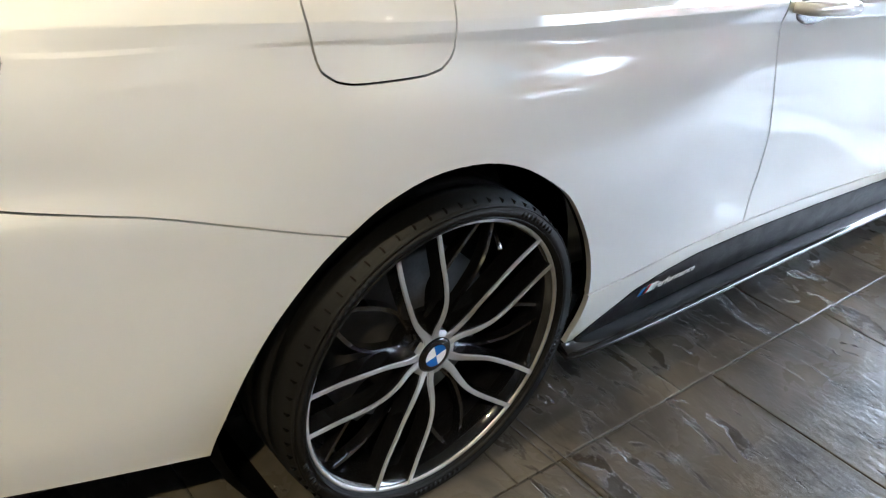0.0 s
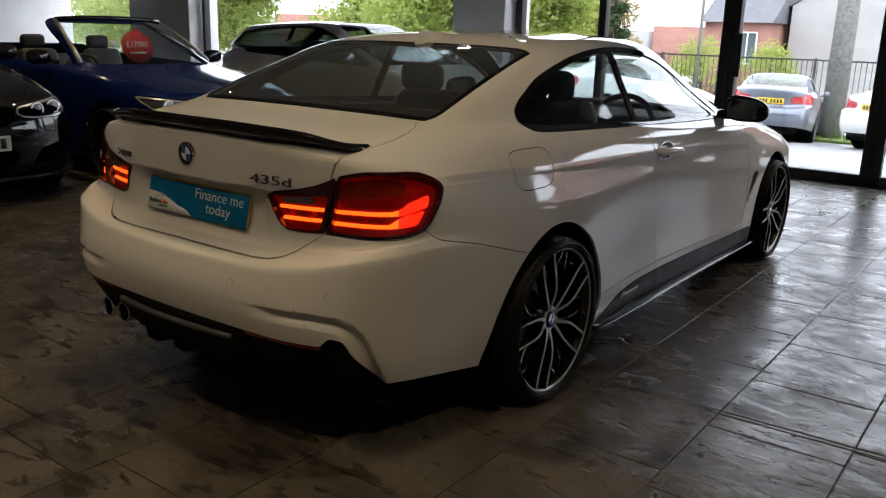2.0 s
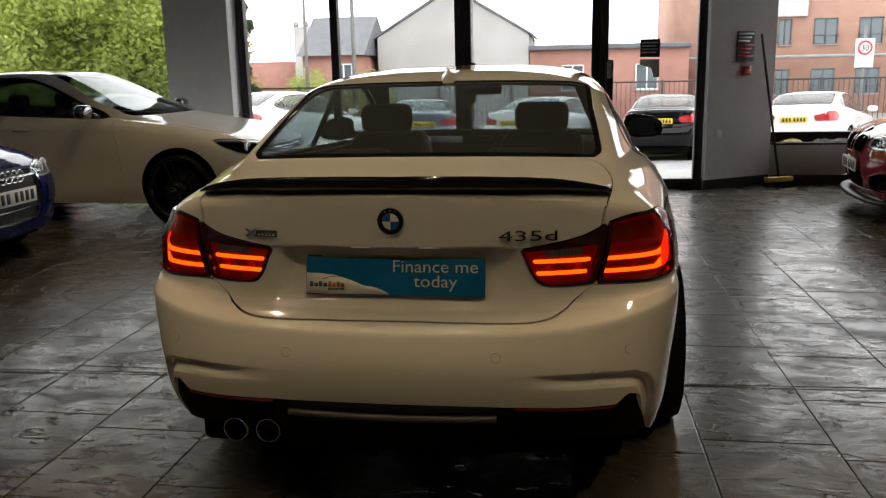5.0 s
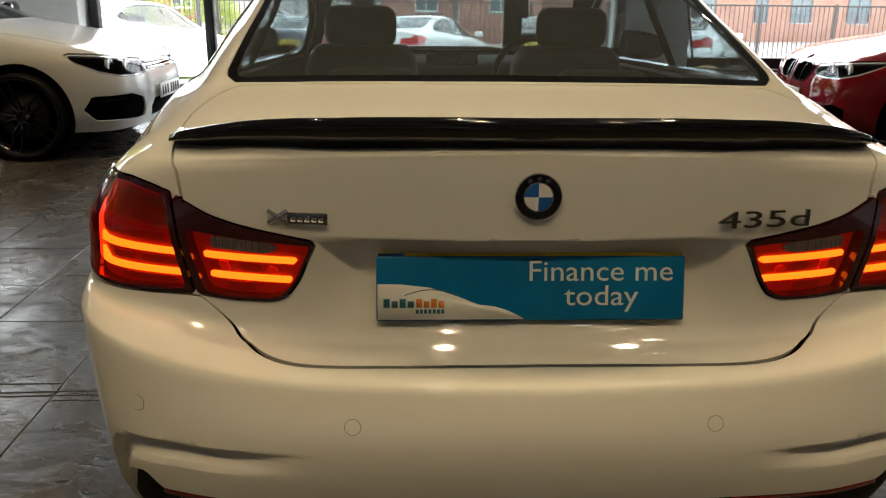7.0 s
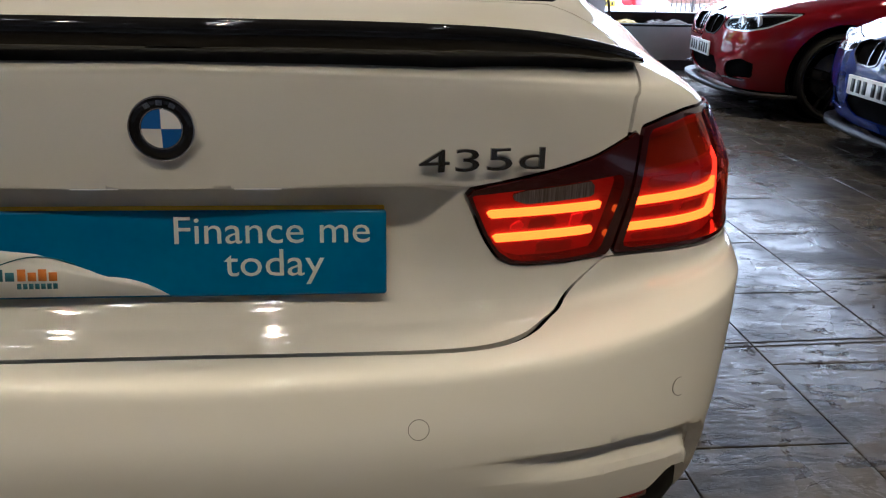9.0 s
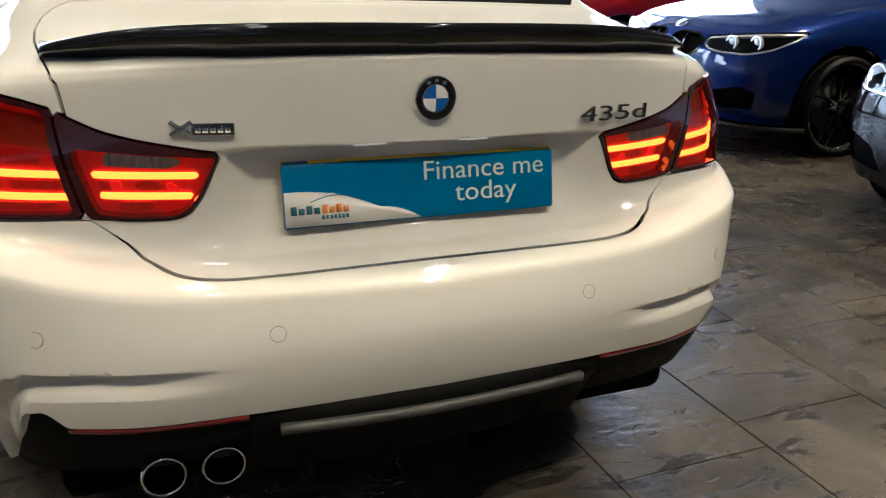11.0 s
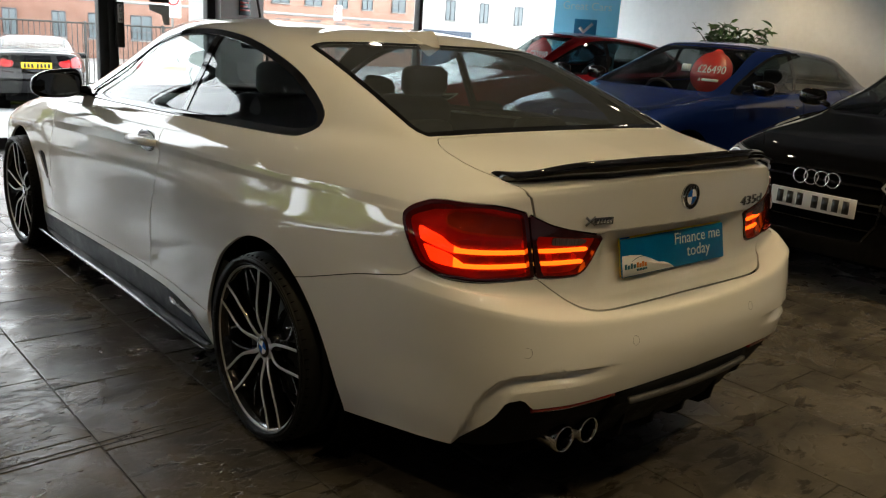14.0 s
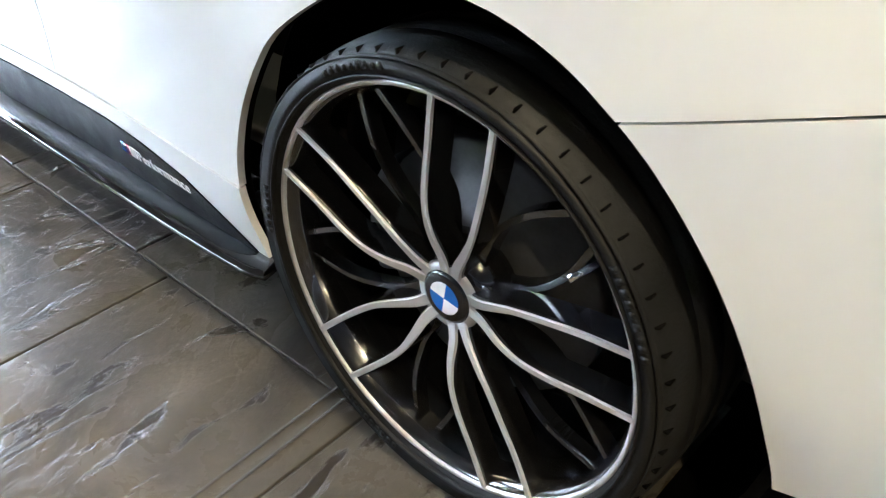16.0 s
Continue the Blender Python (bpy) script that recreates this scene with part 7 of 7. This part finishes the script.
# grey gable houses and low brick building
for x0, x1, name_y in ((-9.6, -1.5, 42.0),):
    g = thing("gable_house", "plain grey rendered gable-ended house", "house", "gable houses")
    mid = (x0 + x1) / 2
    bm = bmesh.new()
    prism([(x0, slope_z(42) - 0.3), (x1, slope_z(42) - 0.3), (x1, 3.1), (mid, 5.5), (x0, 3.1)], 9.0, bm, "xz", name_y)
    part("wall", bm, RENDERED, g, smooth=False)
    for sgn, xe in ((-1, x0), (1, x1)):
        bm = bmesh.new()
        prism([(xe + sgn * 0.2, 3.02), (mid, 5.52), (mid, 5.66), (xe + sgn * 0.2, 3.14)], 9.2, bm, "xz", name_y - 0.1)
        part("roof", bm, SLATE_ROOF, g, smooth=False)
    part("chimney", box((mid + 0.5, name_y + 0.4, 4.8), (mid + 1.15, name_y + 1.0, 6.5), 0.02), BRICK_DARK, g)
low_b = thing("brick_terrace", "low dark-brick terrace with slate roof", "house")
part("wall", box((-1.45, 42.0, -2.0), (6.7, 50.0, 2.25)), BRICK_DARK, low_b)
part("roof", box((-1.5, 41.8, 2.25), (6.8, 50.2, 2.5), 0.04), SLATE_ROOF, low_b)
for x in (0.8, 4.6):
    house_window(low_b, x, 41.99, 0.2, 1.1, 1.2, PUSH_PLATE)
far_b = thing("brick_cottage", "small red-brick house with white sash window", "house")
part("wall", box((-13.2, 40.0, -1.9), (-10.0, 46.0, 2.2)), BRICK_DARK, far_b)
bm = bmesh.new()
prism([(39.7, 2.2), (46.3, 2.2), (43.0, 4.3)], 3.6, bm, "yz", -13.4)
part("roof", bm, SLATE_ROOF, far_b, smooth=False)
house_window(far_b, -11.0, 39.99, 0.3, 0.9, 1.4, PUSH_PLATE)
tower = thing("church_tower", "distant grey stone church tower", "tower")
part("wall", box((-25.0, 75.0, -3), (-21.8, 78.2, 5.6)), RENDERED, tower)
for k in range(4):
    part("battlement", box((-25.0 + 0.95 * k, 75.0, 5.6), (-24.6 + 0.95 * k, 75.4, 6.1)), RENDERED, tower)
skyline = thing("far_terrace", "row of distant low houses", "houses")
for k in range(19):
    x = -124 + 7 * k
    part("wall", box((x, 80, -3), (x + 6.6, 86, 2.0 + 0.5 * (k % 3))), BRICK_DARK if k % 2 else RENDERED, skyline)


def tree(x, y, hgt, spread, leaf, count, seed, trunk=0.16, label="leafy green tree in full spring leaf", conic=False, name="tree"):
    """A tapered trunk with limbs, and a crown of many small leaves in uneven clumps."""
    rng = random.Random(seed)
    t = thing(name, label, "tree", "street trees", Matrix.Translation((x, y, slope_z(y))))
    bm = tube([(0, 0, -0.1), (0.05, 0.03, hgt * 0.3), (-0.04, 0.05, hgt * 0.62), (0.0, 0.0, hgt * 0.93)], [trunk, trunk * 0.75, trunk * 0.45, trunk * 0.1], 9)
    clumps = []
    for k in range(40 if not conic else 34):
        f = rng.uniform(0.16, 1.0)
        a = rng.uniform(0, math.tau)
        r = spread * (1.05 - f if conic else math.sin(math.pi * min(0.96, 0.18 + 0.80 * f)) ** 0.7) * rng.uniform(0.35, 1.0)
        c = Vector((r * math.cos(a), r * math.sin(a), hgt * (0.08 + 0.90 * f)))
        clumps.append((c, spread * rng.uniform(0.26, 0.46) * (0.6 if conic else 1)))
        if k % 2 == 0:
            base = Vector((0, 0, max(0.2 * hgt, c.z - 0.25 * hgt)))
            tube([base, (base + c) / 2 + Vector((0, 0, 0.1)), c], [trunk * 0.35, trunk * 0.22, trunk * 0.06], 6, bm)
    part("trunk", bm, BARK, t)
    vs, fs = [], []
    for k in range(count):
        c, r = clumps[rng.randrange(len(clumps))]
        d = Vector((rng.gauss(0, 1), rng.gauss(0, 1), rng.gauss(0, 0.8))).normalized() * r * rng.uniform(0.35, 1.12)
        p = c + d
        s = rng.uniform(0.05, 0.09)
        q = Euler((rng.uniform(0, 6.3), rng.uniform(0, 6.3), rng.uniform(0, 6.3))).to_matrix()
        n = len(vs)
        vs += [tuple(p + q @ Vector(v)) for v in ((-s * 0.5, 0, 0), (0, -s, 0.01), (s * 0.5, 0, 0), (0, s, -0.01))]
        fs.append((n, n + 1, n + 2, n + 3))
    me = bpy.data.meshes.new("crown")
    me.from_pydata(vs, [], fs)
    me.materials.append(leaf)
    cr = new("crown", me)
    cr.parent = t
    tagged(cr, "crown of small leaves", kind="stuff")


for k, (x, y, hgt, spread, leaf, count) in enumerate(((-11.0, 18.0, 6.5, 2.3, LEAF, 40000), (-15.6, 21.5, 6.9, 2.0, LEAF_TAN, 10000), (-12.2, 22.5, 4.6, 1.7, LEAF, 24000), (-16.6, 18.6, 6.2, 1.75, LEAF, 30000), (-23.3, 18.4, 6.6, 2.1, LEAF, 44000), (-27.5, 18.0, 7.0, 2.6, LEAF, 30000), (-33.5, 19.5, 7.0, 3.0, LEAF, 34000), (-12.0, 16.4, 5.6, 2.3, LEAF, 28000), (-12.6, 27.0, 6.4, 1.8, LEAF_TAN, 24000))):
    tree(x, y, hgt, spread, leaf, count, 20 + k)
tree(-10.45, 24.0, 6.8, 0.9, LEAF_DARK, 9000, 40, label="dark narrow green conifer", conic=True)
for k, (x, y, w) in enumerate(((-11.0, 34.0, 1.6), (-8.6, 36.0, 1.3), (-15.5, 15.5, 1.5))):
    tree(x, y, 2.4, w, LEAF, 2500, 60 + k, 0.06, "low green leafy bush", name="bush")


# ---- small things in the showroom ----
banner = thing("banner", "sky-blue pull-up banner with white writing and tick", "banner", at=pose(6.75, 5.25, 0.0, 0, 0, -60))
BANNER_BLUE = noisy("banner_blue", (0.36, 0.70, 0.86), (0.50, 0.80, 0.92), 1.2, (0.35, 0.5))
# thin cloth: daylight from the window behind shows through
bn = BANNER_BLUE.node_tree
cloth, through_it = bn.nodes.new("ShaderNodeBsdfTranslucent"), bn.nodes.new("ShaderNodeMixShader")
cloth.inputs[0].default_value = (0.40, 0.74, 0.88, 1)
through_it.inputs[0].default_value = 0.55
shade_end = next(k for k in bn.nodes if k.type == "OUTPUT_MATERIAL")
bn.links.new(shade_end.inputs[0].links[0].from_socket, through_it.inputs[1])
bn.links.new(cloth.outputs[0], through_it.inputs[2])
bn.links.new(through_it.outputs[0], shade_end.inputs[0])
part("banner_base", box((-0.45, -0.10, 0.0), (0.45, 0.10, 0.09), 0.02), SATIN_BLACK, banner)
part("banner_sheet", box((-0.43, -0.006, 0.09), (0.43, 0.006, 2.10), 0.003), BANNER_BLUE, banner)
part("banner_pole", tube([(0, 0.04, 0.09), (0, 0.04, 2.10)], 0.012, 8), CHROME, banner)
letters("banner_writing", "Great Cars", 0.145, 0.001, CARD_WHITE, banner, pose(0, -0.008, 1.74, 90), "CENTER")
part("tick_box", box((-0.15, -0.009, 1.36), (0.15, -0.0065, 1.62), 0.001), noisy("tick_blue", (0.02, 0.22, 0.45), (0.03, 0.28, 0.52), 3, (0.4, 0.5)), banner)
part("tick", prism([(-0.09, 1.50), (-0.06, 1.53), (-0.02, 1.48), (0.08, 1.58), (0.105, 1.555), (-0.02, 1.43)], 0.002, at=-0.0112), CARD_WHITE, banner)

# pot plant on a stand behind the blue saloon
plant = thing("pot_plant", "green leafy plant in a dark pot", "plant", at=Matrix.Translation((7.1, 3.30, 0)))
part("pot", lathe([(0.0, 0.0), (0.0, 0.17), (0.45, 0.20), (1.02, 0.22), (1.06, 0.235), (1.08, 0.22), (1.04, 0.19), (1.0, 0.0)], 28, "z"), SATIN_BLACK, plant)
rng = random.Random(3)
stems = bmesh.new()
lv, lf = [], []
for k in range(60):
    a, r = rng.uniform(0, 6.28), rng.uniform(0.12, 0.50)
    top = Vector((r * math.cos(a), r * math.sin(a), 1.26 + rng.uniform(0.0, 0.40)))
    base = Vector((0.06 * math.cos(a), 0.06 * math.sin(a), 1.02))
    mid = (base + top) / 2 + Vector((0, 0, 0.08))
    tube([base, mid, top], [0.008, 0.006, 0.003], 6, stems)
    for q in range(13):
        p = base.lerp(mid, q / 6) if q < 6 else mid.lerp(top, (q - 6) / 6)
        if q < 3:
            continue
        d = Euler((rng.uniform(-0.9, 0.9), rng.uniform(-0.9, 0.9), rng.uniform(0, 6.28))).to_matrix()
        s = rng.uniform(0.05, 0.085)
        n = len(lv)
        lv += [tuple(p + d @ Vector(v)) for v in ((0, 0, 0), (0.35 * s, 0.6 * s, 0.1 * s), (0.28 * s, 1.3 * s, 0.02 * s), (0, 1.9 * s, -0.25 * s), (-0.28 * s, 1.3 * s, 0.02 * s), (-0.35 * s, 0.6 * s, 0.1 * s))]
        lf += [(n, n + 1, n + 2, n + 3), (n, n + 3, n + 4, n + 5)]
part("stem", stems, BARK, plant)
me = bpy.data.meshes.new("foliage")
me.from_pydata(lv, [], lf)
me.materials.append(noisy("plant_leaf", (0.02, 0.06, 0.012), (0.06, 0.13, 0.03), 8, (0.3, 0.5)))
fo = new("foliage", me)
fo.parent = plant
tagged(fo, "small green leaves", kind="stuff")


def on_pier(d, z, out=0.0):
    """A pose on the slanting pier, d metres along it from the doors."""
    a = math.atan2(0.54, 0.795)
    return Matrix.Translation((1.985 + d * math.cos(a) + out * math.sin(a), 6.20 + d * math.sin(a) - out * math.cos(a), z)) @ Matrix.Rotation(a, 4, "Z")


notice = thing("wall_notice", "red and black printed notice on the wall", "notice", at=on_pier(0.50, 1.42))
part("notice_board", box((-0.125, -0.014, -0.05), (0.125, -0.002, 0.27), 0.003), noisy("notice_black", (0.03, 0.03, 0.05), (0.06, 0.06, 0.08), 8, (0.4, 0.5)), notice)
for k in range(7):
    part("notice_bar", box((-0.11, -0.0165, 0.235 - 0.04 * k), (0.11 - 0.03 * (k % 3), -0.0145, 0.255 - 0.04 * k)), CARD_WHITE if k < 3 else PRICE_RED, notice)
alarm = thing("call_point", "small red fire alarm call point", "alarm", at=on_pier(0.52, 1.27))
part("alarm_box", box((-0.05, -0.045, -0.05), (0.05, -0.002, 0.05), 0.008), PRICE_RED, alarm)
part("alarm_glass", box((-0.03, -0.048, -0.025), (0.03, -0.0455, 0.02), 0.002), CARD_WHITE, alarm)
sw = thing("wall_switch", "small white wall switch", "switch", at=on_pier(0.17, 0.60))
part("switch_plate", box((-0.043, -0.012, -0.043), (0.043, -0.002, 0.043), 0.004), CARD_WHITE, sw)
part("switch_rocker", box((-0.015, -0.017, -0.022), (0.015, -0.0125, 0.022), 0.003), CARD_WHITE, sw)
broom = thing("broom", "long-handled broom with yellow head leaning on the wall", "broom")
h0 = on_pier(0.80, 0.0, 0.30).translation
h1 = on_pier(0.70, 1.66, 0.035).translation
part("broom_handle", tube([h0 + Vector((0, 0, 0.10)), h0.lerp(h1, 0.5) + Vector((0, 0, 0.05)), h1], 0.013, 10), noisy("dark_wood_handle", (0.03, 0.02, 0.015), (0.07, 0.05, 0.035), 12, (0.5, 0.7)), broom)
bm = box((-0.17, -0.035, 0.065), (0.17, 0.035, 0.12), 0.012)
part("broom_head", bm, noisy("yellow_plastic", (0.45, 0.30, 0.03), (0.55, 0.38, 0.05), 6, (0.4, 0.5)), broom).matrix_basis = Matrix.Translation(h0) @ Matrix.Rotation(radians(25), 4, "Z")
bm = bmesh.new()
rng = random.Random(6)
for k in range(120):
    x, y = rng.uniform(-0.16, 0.16), rng.uniform(-0.03, 0.03)
    tube([(x, y, 0.07), (x * 1.06 + rng.uniform(-0.008, 0.008), y * 1.5, 0.002)], 0.0025, 4, bm)
tagged(part("bristles", bm, bpy.data.materials["dark_wood_handle"], broom), kind="stuff").matrix_basis = Matrix.Translation(h0) @ Matrix.Rotation(radians(25), 4, "Z")
for k, (x, y, z, mat) in enumerate(((3.02, 6.80, 0.465, "yellow_plastic"), (3.36, 6.80, 0.465, "dark_wood_handle"), (3.55, 6.78, 0.465, "dark_wood_handle"))):
    cl = thing("cleaning_cloth", "crumpled cleaning cloth on the window ledge", "cloth", "cloths on the ledge", Matrix.Translation((x, y, z)))
    bm = bmesh.new()
    bmesh.ops.create_grid(bm, x_segments=12, y_segments=10, size=0.5)
    for v in bm.verts:
        q = 1 - max(abs(v.co.x), abs(v.co.y)) * 2
        v.co = Vector((v.co.x * 0.24, v.co.y * 0.14, 0.004 + 0.05 * max(0, q) ** 0.5 * (0.6 + 0.8 * noise.noise(Vector((v.co.x * 7 + k * 5, v.co.y * 7, 0))))))
    part("cloth", bm, bpy.data.materials[mat], cl)


# ---- floor tiles: staggered rows of stamped slabs ----
TILE_W, TILE_L, JOINT = 0.465, 0.54, 0.005


def tile_mesh(seed):
    rnd = random.Random(seed)
    bm = bmesh.new()
    w, d = TILE_W - JOINT, TILE_L - JOINT
    top = [bm.verts.new((x * (w / 2 - 0.003) + rnd.uniform(-0.0015, 0.0015), y * (d / 2 - 0.003) + rnd.uniform(-0.0015, 0.0015), rnd.uniform(-0.0008, 0.0))) for x, y in ((-1, -1), (1, -1), (1, 1), (-1, 1))]
    rim = [bm.verts.new((x * w / 2, y * d / 2, -0.0016)) for x, y in ((-1, -1), (1, -1), (1, 1), (-1, 1))]
    low = [bm.verts.new((x * w / 2, y * d / 2, -0.012)) for x, y in ((-1, -1), (1, -1), (1, 1), (-1, 1))]
    bm.faces.new(top)
    for a, b in ((top, rim), (rim, low)):
        for k in range(4):
            bm.faces.new((a[k], b[k], b[(k + 1) % 4], a[(k + 1) % 4]))
    bmesh.ops.recalc_face_normals(bm, faces=bm.faces)
    me = bpy.data.meshes.new("tile")
    bm.to_mesh(me)
    bm.free()
    me.materials.append(SLATE)
    return me


tiles = [tile_mesh(k) for k in range(6)]
spare_v, spare_f = [], []
rnd = random.Random(4)
for i in range(-31, 16):
    x = 0.055 + TILE_W * (i + 0.5)
    shift = 0.17 if i % 2 else -0.25
    for j in range(-15, 14):
        y = shift + TILE_L * (j + 0.5)
        if not (XL < x < XR and YB < y < 6.6):
            continue
        me = tiles[rnd.randrange(6)]
        turn = rnd.choice((0, 180))
        if abs(x) < 3.1 and -2.6 < y < 6.3 and not (abs(x) < 0.75 and y > -0.6 and y < 3.4):
            ob = new("floor_tile", me)
            ob.parent = floor
            ob.matrix_basis = pose(x, y, 0, 0, 0, turn)
        else:
            n = len(spare_v)
            m = pose(x, y, 0, 0, 0, turn)
            spare_v += [tuple(m @ v.co) for v in me.vertices]
            spare_f += [tuple(n + v for v in p.vertices) for p in me.polygons]
me = bpy.data.meshes.new("floor_tiles_far")
me.from_pydata(spare_v, [], spare_f)
me.materials.append(SLATE)
far = new("floor_tiles_far", me)
far.parent = floor
tagged(far, "slate-pattern floor tiles", kind="stuff")

# two old saw cuts across the slabs
for dy in (0.0, 0.028):
    cut = part("floor_joint", box((-3.2, -0.003, 0.0002), (3.2, 0.003, 0.0010)), GROUT, floor)
    cut.matrix_basis = pose(0, 0.245 + dy, 0, 0, 0, 1.76)
